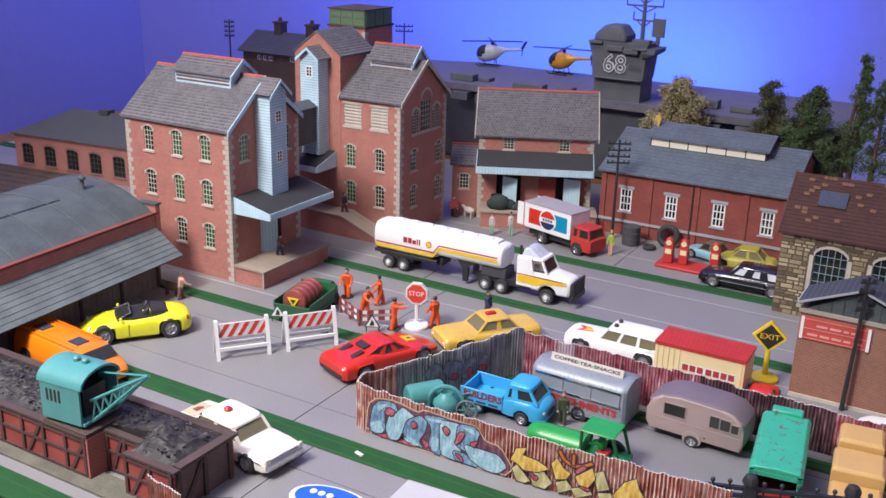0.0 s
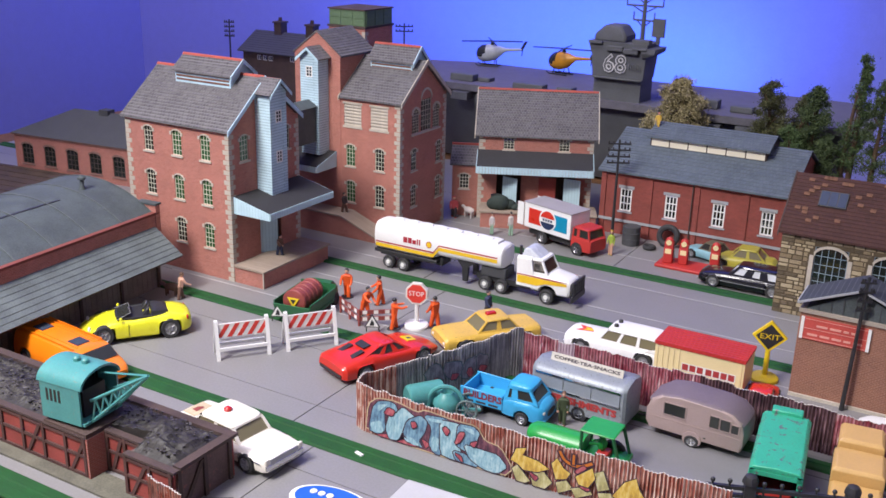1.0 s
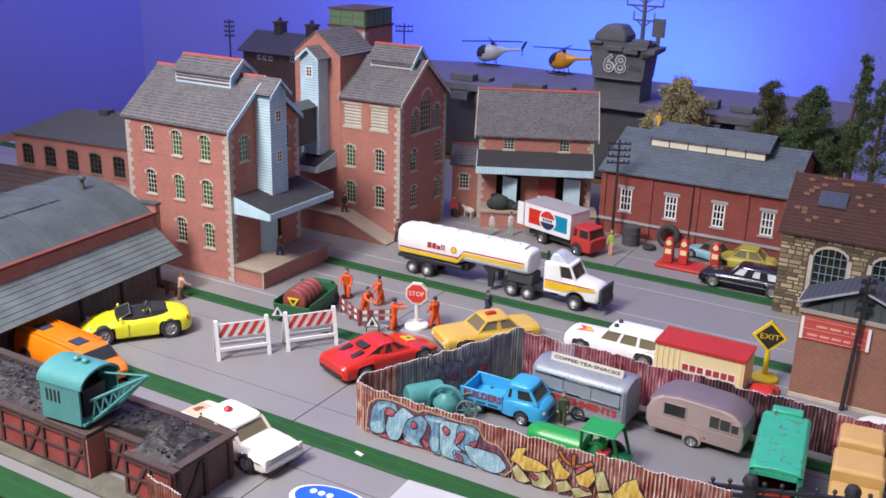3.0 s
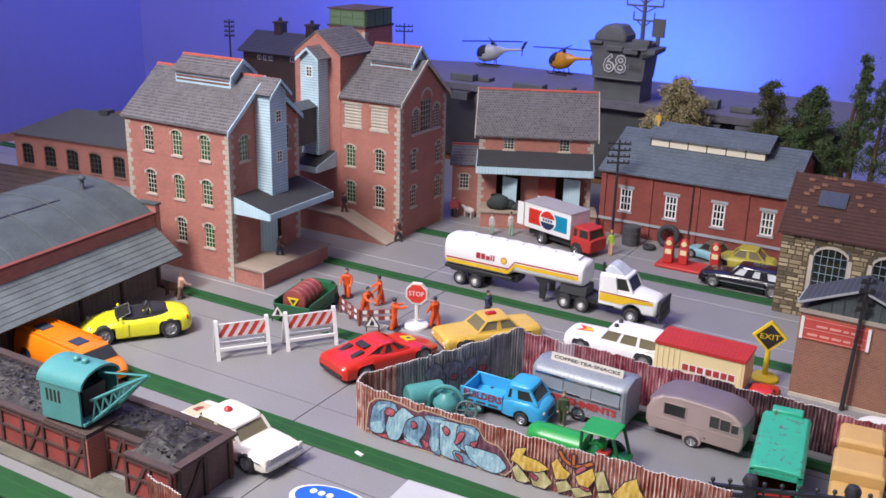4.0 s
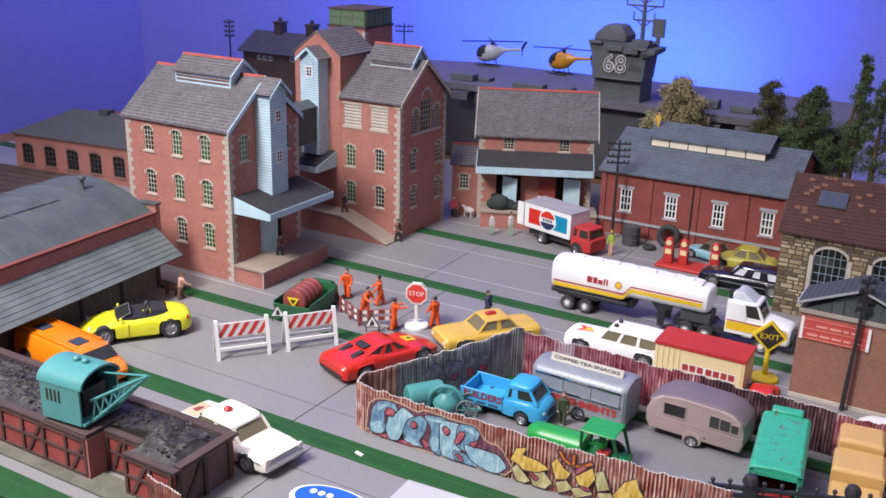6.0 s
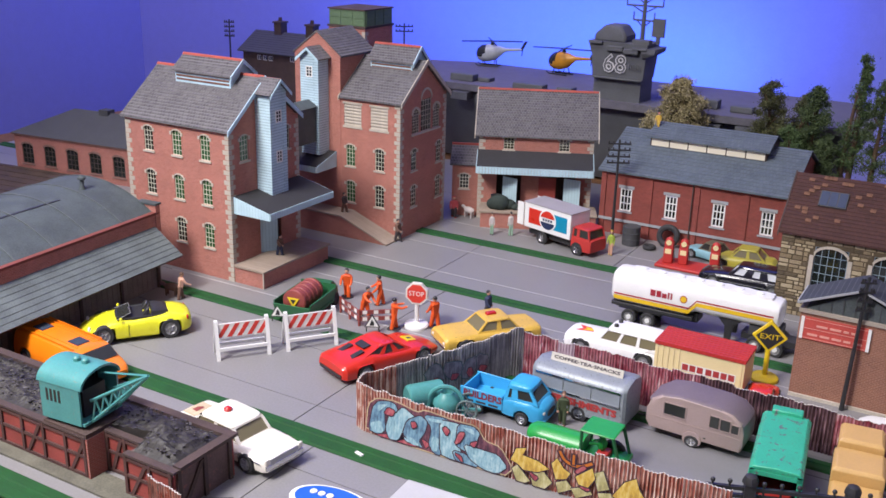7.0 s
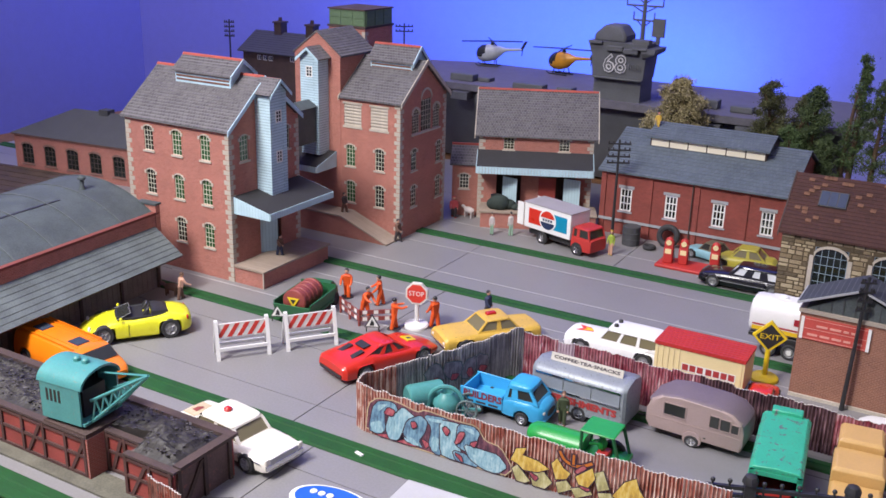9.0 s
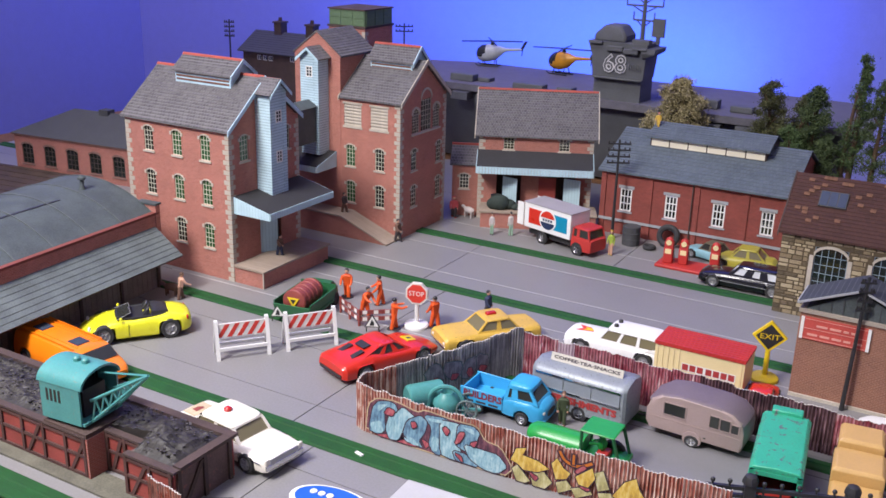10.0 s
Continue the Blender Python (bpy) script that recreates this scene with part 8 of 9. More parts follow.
# ---------------------------------------------------------------- coal stage and crane
def coal_stage():
    t = thing("coal_stage", P(-56.0, 30.9), "timber-framed brick coal stage heaped with coal", "coal stage")
    L, W, H = 22.7, 4.5, 2.45
    weathered = paint("weathered_end_boards", (0.135, 0.085, 0.078), 0.8, vary=0.35, wear=(0.26, 0.10, 0.085), wear_at=0.62, wear_scale=160)
    timber = paint("sooty_red_timber", (0.095, 0.045, 0.04), 0.8, vary=0.35)
    red = paint("painted_red_infill", (0.30, 0.06, 0.05), 0.7, vary=0.25, wear=(0.45, 0.25, 0.22), wear_at=0.7)
    bm = B()
    box(bm, 0, L, W - 0.15, W, 0, H)
    part("infill_wall", bm, red, t)
    bm = B()
    box(bm, L - 0.15, L, 0.15, W - 0.15, 0, H)
    part("end_wall", bm, weathered, t, "weathered dark end boards")
    # front in three lengths, the middle one set back behind the brick return
    for x0, x1, y in ((0, 16.3, 0.0), (16.45, 19.2, 1.2), (19.2, L, 0.0)):
        bm = B()
        box(bm, x0, x1, y, y + 0.15, 0, H)
        part("infill_wall", bm, red, t)
        for z in (0.05, 1.2, H - 0.28):
            bm = B()
            box(bm, x0, x1 - 0.02, y - 0.1, y - 0.003, z, z + 0.18)
            part("beam", bm, timber, t)
        n = max(2, round((x1 - x0) / 1.9))
        k = (x1 - x0) / n
        for i in range(n + 1):
            x = min(x0 + i * k, x1 - 0.26)
            bm = B()
            box(bm, x, x + 0.2, y - 0.12, y - 0.004, 0, H)
            part("post", bm, timber, t)
            if i < n and i % 2 == 0:
                bm = B()
                prism(bm, [(x + 0.28, 0.1), (x + 0.5, 0.1), (x + k - 0.05, H - 0.2), (x + k - 0.3, H - 0.2)], "y", y - 0.09, y - 0.005)
                part("brace", bm, timber, t)
        bm = B()
        box(bm, x0, x1 + (0.2 if x1 == L else 0), y - 0.14, y + 0.3, H, H + 0.14)
        part("rim_beam", bm, CACHE["rim"], t)
    bm = B()
    box(bm, 19.2, 19.35, 0.16, 1.19, 0, H)
    part("return_wall", bm, weathered, t)
    for i in range(3):
        bm = B()
        box(bm, L + 0.003, L + 0.14, 0.2 + i * 1.9, 0.45 + i * 1.9, 0, H)
        part("post", bm, DARK_WOOD, t)
    bm = B()
    prism(bm, [(0.5, 0.1), (0.8, 0.1), (2.2, H - 0.2), (1.9, H - 0.2)], "x", L + 0.004, L + 0.1)
    part("brace", bm, DARK_WOOD, t)
    bm = B()
    box(bm, 0, L + 0.2, W - 0.35, W + 0.2, H, H + 0.2)
    part("rim_beam", bm, CACHE["rim"], t)
    bm = B()
    box(bm, L - 0.35, L + 0.2, 0.36, W - 0.36, H, H + 0.2)
    part("rim_beam", bm, CACHE["rim"], t)
    # brick pier under the crane
    bm = B()
    box(bm, 16.3, 16.44, -0.1, 1.35, 0, H + 0.01)
    pr = part("brick_pier", bm, courses("pier_brick", (0.36, 0.08, 0.06), (0.25, 0.055, 0.045), (0.52, 0.36, 0.31), 0.32, 0.13, "wall", 0.025), t, "red brick return wall", smooth=False)
    bm = B()
    box(bm, 13.0, 16.4, -0.1, 3.2, H + 0.02, H + 0.29)
    part("crane_plinth", bm, DARK_WOOD, pr)
    # coal heap
    rnd = random.Random(4)
    bm = B()
    nx, ny = 150, 26
    g = []
    for i in range(nx + 1):
        row = []
        for j in range(ny + 1):
            x, y = 0.1 + (L - 0.4) * i / nx, 0.36 + (W - 0.72) * j / ny
            e = min(1, min(j, ny - j) / 4, min(i, nx - i) / 4)
            z = H + 0.02 + e * (0.22 + 0.25 * noise.noise(Vector((x * 0.6, y * 0.8, 1))) + 0.16 * noise.noise(Vector((x * 2.2, y * 2.2, 4))) + 0.08 * noise.noise(Vector((x * 6, y * 6, 9))))
            z += e * 0.75 * math.exp(-((x - L + 2.6) / 1.5) ** 2 - ((y - W / 2) / 1.3) ** 2)
            if 16.2 < x < 19.4 and y < 1.65:
                z -= 2.9
            row.append(bm.verts.new((x, y, z)))
        g.append(row)
    for i in range(nx):
        for j in range(ny):
            bm.faces.new((g[i][j], g[i + 1][j], g[i + 1][j + 1], g[i][j + 1]))
    tagged(part("coal", bm, COAL, t, "crushed black coal with pale flecks", smooth=False), kind="stuff")
    bm = B()
    for _ in range(560):
        x, y = rnd.uniform(0.4, L - 0.6), rnd.uniform(0.5, W - 0.5)
        if 16.0 < x < 19.5 and y < 1.8:
            continue
        s = rnd.uniform(0.04, 0.13)
        z = H + 0.28 + 0.25 * noise.noise(Vector((x * 0.6, y * 0.8, 1)))
        z += 0.7 * math.exp(-((x - L + 2.6) / 1.5) ** 2 - ((y - W / 2) / 1.3) ** 2)
        ball(bm, (x, y, z), (s, s * rnd.uniform(0.6, 1), s * 0.7), 3)
    tagged(part("coal_lump", bm, paint("ash_lump", (0.07, 0.064, 0.06), 0.4, vary=0.9), t, smooth=False), kind="stuff")


CACHE["rim"] = paint("weathered_rim", (0.075, 0.048, 0.045), 0.8, vary=0.3)
coal_stage()

bm = B()
prism(bm, [(-60, 29.8), (-39.6, 29.9), (-35.5, 29.9), (-34.8, 30.6), (-36, 31.6), (-39.4, 31.6), (-39.4, 30.7), (-60, 30.7)], "z", 0.0, 0.14)
tagged(part("pavement", bm, paint("grey_green_path", (0.135, 0.13, 0.10), 0.8, vary=0.35)), "sandy grey path beside the coal stage", kind="structure")
bm = B()
rod(bm, (-34.4, 31.4, 0.1), (-31.6, 33.4, 0.1), 0.16, n=6)
solid("iron_rail", bm, BLACK, P(0, 0), "short dark iron rail on the ground", "rail")


def yard_crane():
    t = thing("crane", P(-41.6, 32.4, 2.76, 5) @ Matrix.Scale(1.05, 4), "worn teal toy crane with lattice jib", "crane")
    bm = B()
    lathe(bm, [(1.1, 0), (1.1, 0.2)], 18)
    part("turntable", bm, BLACK, t)
    w, l = 1.35, 1.45
    prof = [(-w, 0.2), (w, 0.2), (w, 2.3)] + [(w * math.cos(a), 2.3 + 0.75 * math.sin(a)) for a in [i * 3.1416 / 10 for i in range(1, 10)]] + [(-w, 2.3)]
    bm = B()
    prism(bm, prof, "x", -l, -l + 0.12)
    part("end_panel", bm, TEAL, t)
    for s in (-1, 1):
        bm = B()
        box(bm, -l, l - 0.2, s * w - 0.06, s * w + 0.06, 0.2, 2.3)
        sd = part("side_panel", bm, TEAL, t)
        for i in range(4):
            bm = B()
            box(bm, -l + 0.4 + i * 0.28, -l + 0.55 + i * 0.28, s * w - 0.075, s * w + 0.075, 1.25, 1.95)
            part("vent_slot", bm, BLACK, sd)
    bm = B()
    arc = [((w + 0.1) * math.cos(a), 2.28 + 0.85 * math.sin(a)) for a in [i * 3.1416 / 14 for i in range(15)]]
    arc2 = [((w - 0.02) * math.cos(a), 2.28 + 0.72 * math.sin(a)) for a in [i * 3.1416 / 14 for i in range(15)]]
    prism(bm, arc + arc2[::-1], "x", -l - 0.15, l)
    part("roof", bm, TEAL, t, "curved teal roof")
    for x in (-0.1, 0.5):
        bm = B()
        lathe(bm, [(0.22, 3.0), (0.2, 3.3), (0.12, 3.38)], 10, (x, 0, 0))
        part("roof_cap", bm, TEAL, t)
    bm = B()
    box(bm, -l, l, -w, w, 0.2, 0.35)
    part("deck", bm, TEAL, t)
    bm = B()
    box(bm, -0.9, 0.9, -0.8, 0.8, 0.35, 1.9)
    part("winch", bm, BLACK, t)
    # jib
    tip, feet = Vector((4.7, 0.0, 3.35)), [Vector((1.45, s * 0.8, 0.3)) for s in (-1, 1)] + [Vector((1.45, s * 0.8, 1.5)) for s in (-1, 1)]
    for f in feet:
        bm = B()
        rod(bm, f, tip, 0.1, 0.08, 6)
        part("jib_rail", bm, TEAL, t)
    for s in (0, 1):
        a, b = feet[s], feet[s + 2]
        for i in range(6):
            k0, k1 = i / 6.5, (i + 0.5) / 6.5
            bm = B()
            rod(bm, a.lerp(tip, k0), b.lerp(tip, k1), 0.06, n=5)
            rod(bm, b.lerp(tip, k1), a.lerp(tip, (i + 1) / 6.5), 0.06, n=5)
            part("jib_brace", bm, TEAL, t)
    bm = B()
    rod(bm, (1.2, 0.3, 2.6), tip, 0.06, n=5)
    part("stay", bm, TEAL, t)


yard_crane()


# ---------------------------------------------------------------- things by the buildings
def telegraph_pole(m, h, arms, label, w=1.1):
    t = thing("telegraph_pole", m, label, "telegraph pole", "telegraph poles")
    bm = B()
    rod(bm, (0, 0, 0), (0, 0, h), 0.16, 0.1, 8)
    part("post", bm, BLACK, t)
    for i in range(arms):
        z = h - 0.4 - i * 0.62
        bm = B()
        box(bm, -w, w, -0.12, -0.02, z - 0.08, z + 0.08)
        a = part("crossarm", bm, BLACK, t)
        for x in (-w + 0.1, -w * 0.5, w * 0.5, w - 0.1):
            bm = B()
            lathe(bm, [(0.06, 0), (0.08, 0.1), (0.05, 0.2)], 6, (x, -0.07, z + 0.08))
            part("insulator", bm, BLACK, a)


telegraph_pole(P(-31.1, 87.5, 0, 30), 9.9, 4, "dark four-armed telegraph pole beside the shed")
telegraph_pole(P(-5.6, 62.3, 0, 30, 0, 2), 9.3, 4, "dark telegraph pole beside the brick shop", 0.5)
telegraph_pole(P(-94.6, 104, 0, 30), 15.2, 4, "distant dark telegraph pole", 0.7)
telegraph_pole(P(-69.5, 109.5, 0, 30), 16.1, 2, "distant dark telegraph pole", 1.15)


def fuel_pump(m):
    t = thing("fuel_pump", m, "red toy fuel pump with round white globe panel", "fuel pump", "fuel pumps")
    bm = B()
    box(bm, -0.42, 0.42, -0.35, 0.35, 0.25, 1.7)
    part("body", bm, RED_DULL, t, bevel=0.1)
    bm = B()
    box(bm, -0.38, 0.38, -0.3, 0.3, 1.7, 2.2)
    ball(bm, (0, 0, 2.25), (0.38, 0.3, 0.4), 8)
    part("head", bm, RED_DULL, t)
    bm = B()
    lathe(bm, [(0.25, -0.38), (0.25, -0.33)], 14, (0, 0, 2.2), "y")
    part("globe_panel", bm, CREAM, t)
    bm = B()
    box(bm, -0.28, 0.28, -0.37, -0.345, 1.15, 1.6)
    part("dial", bm, CREAM, t)
    bm = B()
    rod(bm, (0.45, -0.1, 1.5), (0.6, -0.3, 0.6), 0.05, n=5)
    part("hose", bm, BLACK, t)


bm = B()
box(bm, -24.9, -19.0, 82.0, 84.7, 0.0, 0.28)
solid("pump_island", bm, RED_DULL, P(0, 0), "flat red plastic base under the fuel pumps", "pump island", bevel=0.08)
for x, y in ((-24.0, 83.1), (-22.7, 83.4), (-20.0, 84.0)):
    fuel_pump(P(x, y, 0.03, 5))


def drum(m, label, mat, r=0.75, h=1.7):
    t = thing("oil_drum", m, label, "drum", "oil drums")
    bm = B()
    lathe(bm, [(r * 0.9, 0), (r, 0.03), (r, h * 0.3), (r * 1.06, h * 0.33), (r, h * 0.36), (r, h * 0.64), (r * 1.06, h * 0.67), (r, h * 0.7), (r, h), (r * 0.93, h), (r * 0.9, h - 0.06), (0.02, h - 0.06)], 18)
    part("shell", bm, mat, t)


drum(P(-28.9, 86.8), "dark grey ribbed oil drum beside the shed", GREY_ROOF, 0.85, 1.85)
drum(P(-43.0, 85.6, 1.7), "black barrel on the warehouse dock", BLACK, 0.6, 1.2)


def tyre(m, label, r=1.0, w=0.55):
    t = thing("tyre", m, label, "tyre", "loose tyres")
    bm = B()
    n = 20
    rings = []
    for i in range(n + 1):
        a = 6.283185 * i / n
        rings.append([((r - w * 0.42 + w * 0.42 * math.cos(b)) * math.cos(a), w * 0.5 * math.sin(b), (r - w * 0.42 + w * 0.42 * math.cos(b)) * math.sin(a)) for b in [k * 0.7854 for k in range(8)]])
    loft(bm, rings, caps=False)
    part("rubber_ring", bm, RUBBER, t)


tyre(P(-25.7, 88.2, 1.05, 0, -18), "large black tyre leaning against the shed", 1.15, 0.7)
tyre(P(-26.9, 86.4, 0.22, 0, 90), "black tyre lying by the shed", 0.65, 0.4)
tyre(P(-10.9, 54.6, 0.9, 10, -15), "pale grey wheel leaning on the fence", 0.8, 0.4)


def dock_piles():
    # Made-up rounded heap in place of a dark wheel and machinery.
    bm = B()
    for i, (x, y, r, h) in enumerate(((0, 0, 1.1, 1.5), (0.9, 0.2, 0.8, 1.0), (-0.6, 0.1, 0.7, 1.1), (1.6, 0.0, 0.5, 0.6))):
        ball(bm, (x, y, h * 0.45), (r, r * 0.7, h * 0.55), 8)
    solid("machinery_heap", bm, paint("dark_green_heap_paint", (0.03, 0.045, 0.04), 0.8, vary=0.3), P(-42.3, 84.9, 1.72, 25), "rounded dark green heap standing in for machinery on the dock", "heap")
    bm = B()
    for x in range(3):
        ball(bm, (x * 0.9, 0, 0.25), (0.65, 0.5, 0.3), 7)
    solid("sack_pile", bm, paint("straw_sacking", (0.20, 0.17, 0.07), 0.9, vary=0.3), P(-39.5, 86.0, 1.72, 25), "pile of straw coloured sacks on the dock", "sacks")


dock_piles()


def cement_mixer():
    t = thing("cement_mixer", P(-26.9, 47.9, 0, 20) @ Matrix.Scale(0.9, 4), "teal toy cement mixer on spoked wheels", "cement mixer")
    bm = B()
    lathe(bm, [(0.3, 0.2), (0.8, 0.4), (1.0, 0.85), (0.92, 1.25), (0.6, 1.6), (0.5, 1.75), (0.42, 1.75), (0.42, 1.4)], 22)
    part("drum", bm, TEAL, t)
    bm = B()
    arc = [math.pi * i / 14 for i in range(15)]
    loft(bm, [[((1.25 + 0.16 * math.cos(q)) * math.cos(a), -0.35 + 0.16 * math.sin(q), 0.95 + (1.35 + 0.16 * math.cos(q)) * math.sin(a)) for q in [k * 0.7854 for k in range(8)]] for a in arc])
    part("hoop", bm, TEAL, t)
    for s in (-1, 1):
        bm = B()
        rod(bm, (s * 1.25, -0.35, 0.95), (s * 1.3, -0.35, 0.0), 0.16)
        part("hoop_leg", bm, TEAL, t)
    wt = paint("spoked_wheel_grey", (0.12, 0.17, 0.17), 0.5)
    for s in (-1, 1):
        bm = B()
        for i in range(16):
            a0, a1 = 6.2832 * i / 16, 6.2832 * (i + 1) / 16
            rod(bm, (1.5 + 0.72 * math.cos(a0), s * 0.6, 0.75 + 0.72 * math.sin(a0)), (1.5 + 0.72 * math.cos(a1), s * 0.6, 0.75 + 0.72 * math.sin(a1)), 0.08, n=5)
        for i in range(6):
            a0 = 6.2832 * i / 6
            rod(bm, (1.5, s * 0.6, 0.75), (1.5 + 0.7 * math.cos(a0), s * 0.6, 0.75 + 0.7 * math.sin(a0)), 0.05, n=4)
        part("spoked_wheel", bm, wt, t)
    bm = B()
    rod(bm, (0, 0, 0.5), (2.4, 0, 0.6), 0.12)
    part("chassis_bar", bm, TEAL, t)
    t = thing("air_compressor", P(-28.35, 47.6, 0, 55) @ Matrix.Scale(0.95, 4), "worn teal toy compressor tank", "compressor")
    bm = B()
    rings = []
    for x, k in ((-1.3, 0.8), (-1.2, 0.97), (-1.0, 1), (1.0, 1), (1.2, 0.97), (1.3, 0.8)):
        rings.append([(x, 0.8 * k * math.cos(a), 1.15 + 0.85 * k * math.sin(a)) for a in [i * 6.2832 / 16 for i in range(16)]])
    loft(bm, rings)
    part("tank", bm, TEAL, t)
    bm = B()
    box(bm, -1.1, 1.1, -0.6, 0.6, 0.0, 0.5)
    part("skid", bm, TEAL, t)


cement_mixer()


def front_bits():
    t = thing("toy_boat", P(-26.4, 35.0, 0, 5), "blue and white toy boat with oval deck", "toy boat")
    oval = lambda k, z: [(2.4 * k * math.cos(a), 1.3 * k * math.sin(a), z) for a in [i * 6.2832 / 28 for i in range(28)]]
    bm = B()
    loft(bm, [oval(0.8, 0.0), oval(0.97, 0.5), oval(1.0, 0.9), oval(0.96, 1.0)])
    part("hull", bm, WHITE, t)
    bm = B()
    loft(bm, [oval(0.86, 1.0), oval(0.86, 1.04)])
    part("deck", bm, paint("boat_blue", (0.02, 0.12, 0.55), 0.35), t)
    for x in (-1.2, -0.7, -0.2):
        bm = B()
        lathe(bm, [(0.2, 1.04), (0.2, 1.09)], 12, (x, 0.3, 0))
        part("deck_disc", bm, WHITE, t)
    t = thing("flat_panel", P(-21.5, 37.6, 0, 3), "pale grey flat-topped toy trailer body", "toy trailer")
    bm = B()
    box(bm, -2.6, 3.2, -2.2, 1.6, 0.3, 0.9)
    part("body", bm, paint("pale_grey_plastic", (0.46, 0.46, 0.47), 0.5, vary=0.06), t, bevel=0.06)
    bm = B()
    box(bm, -2.2, 2.8, -1.8, 1.2, 0.0, 0.3)
    part("skid", bm, BLACK, t)
    bm = B()
    box(bm, -0.28, 0.28, -0.1, 0.1, 0, 0.08)
    solid("paper_scrap", bm, SIGN_WHITE, P(-28.6, 40.75, 0.14, -15), "small white scrap on the green kerb", "paper scrap")
    st = [(-3.3, 1.0, 0.4, 1.0, 1.2), (-3.0, 1.3, 0.3, 1.1, 1.35), (0.0, 1.38, 0.28, 1.12, 1.4), (2.4, 1.3, 0.28, 1.05, 1.25), (3.1, 1.0, 0.35, 0.85, 0.95)]
    c = base_car("small_car", P(-10.2, 59.8, 0, 95) @ Matrix.Scale(0.72, 4), "bright red rounded toy car behind the fence", "toy car", st, RED, (-2.0, 2.0), 1.38, 0.55)
    cabin(c, (-2.2, 1.3), (-1.2, 0.4), 1.38, 2.0, 1.15, 0.92, RED, CARGLASS, (0.5,), 0.09)
    c = base_car("small_car", P(-1.2, 59.0, 0, 178), "white toy car parked behind the fence", "toy car", st, WHITE, (-2.0, 2.0), 1.38, 0.55)
    cabin(c, (-2.4, 1.3), (-1.8, 0.6), 1.38, 2.3, 1.2, 1.0, WHITE, CARGLASS, (0.5,), 0.09)


front_bits()


# ---------------------------------------------------------------- model warship, helicopters, trees
def warship():
    t = thing("model_warship", P(0, 0), "grey model aircraft carrier behind the town", "model ship")
    bm = B()
    prism(bm, [(-78, 110), (-70, 105.5), (-16, 105), (-11.5, 108), (-11.5, 118), (-16, 122.5), (-66, 122.5), (-78, 118)], "z", 9.2, 10.0)
    part("flight_deck", bm, SHIP_DECK, t, "grey flight deck")
    bm = B()
    loft(bm, [[(-72, 109, 0), (-18, 109, 0), (-16, 118, 0), (-72, 118, 0)], [(-76, 107, 6.5), (-14, 107, 6.5), (-13, 120, 6.5), (-76, 120, 6.5)], [(-76, 106.3, 9.2), (-14, 106.3, 9.2), (-13, 121, 9.2), (-76, 121, 9.2)]])
    part("hull", bm, SHIP, t, smooth=False)
    rnd = random.Random(6)
    for i in range(16):
        x = -70 + i * 3.5
        if -43 < x < -33:
            continue
        bm = B()
        w = rnd.uniform(1.2, 2.6)
        box(bm, x, x + w, 104.6, 106.2, 8.3 - rnd.uniform(0, 0.5), 8.9 + rnd.uniform(0, 0.2))
        part("sponson", bm, SHIP, t)
    for x, w, h, y in ((-61, 3.2, 0.9, 107), (-57.6, 1.6, 0.5, 108), (-52, 4.0, 0.7, 106.4), (-46.5, 2.0, 0.6, 107), (-31, 3.5, 1.0, 108), (-26, 2.4, 0.7, 107.5)):
        bm = B()
        box(bm, x, x + w, y, y + 1.6, 10.0, 10.0 + h)
        part("deck_gear", bm, SHIP, t, bevel=0.1)
    # island
    bm = B()
    box(bm, -41.5, -35.9, 106.2, 110.2, 10.0, 12.6)
    isl = part("island", bm, SHIP, t, "grey island superstructure")
    bm = B()
    loft(bm, [[(-41.6, 105.8, 12.6), (-35.6, 105.8, 12.6), (-35.6, 109.6, 12.6), (-41.6, 109.6, 12.6)], [(-41.8, 105.7, 15.2), (-35.4, 105.7, 15.2), (-35.4, 109.8, 15.2), (-41.8, 109.8, 15.2)], [(-42.3, 105.6, 16.6), (-35.3, 105.6, 16.6), (-35.3, 109.8, 16.6), (-42.3, 109.8, 16.6)]])
    part("upper_block", bm, SHIP, isl, smooth=False)
    bm = B()
    loft(bm, [[(-35.8, 105.4, 15.1), (-34.9, 105.4, 15.3), (-34.9, 109.0, 15.3), (-35.8, 109.0, 15.1)], [(-35.8, 105.1, 15.7), (-34.3, 105.1, 15.7), (-34.3, 109.0, 15.7), (-35.8, 109.0, 15.7)], [(-35.8, 105.1, 16.2), (-34.2, 105.1, 16.2), (-34.2, 109.0, 16.2), (-35.8, 109.0, 16.2)]])
    part("bridge_wing", bm, SHIP, isl, smooth=False)
    for x, w, z, h, d in ((-39.9, 1.9, 15.7, 0.5, 0.5), (-37.9, 1.7, 15.5, 0.55, 0.6), (-36.9, 1.7, 16.0, 0.25, 0.7), (-42.0, 1.5, 16.35, 0.3, 0.4), (-37.2, 2.0, 16.55, 0.5, -0.4), (-41.4, 5.6, 12.5, 0.16, 0.25)):
        bm = B()
        box(bm, x, x + w, 105.65 - d if d > 0 else 105.8, 105.8 if d > 0 else 106.9, z, z + h)
        part("gallery", bm, SHIP, isl, bevel=0.05)
    for x in range(6):
        bm = B()
        box(bm, -37.3 + x * 0.27, -37.2 + x * 0.27, 105.6, 105.74, 13.7, 14.3)
        part("rib", bm, SHIP, isl)
    bm = B()
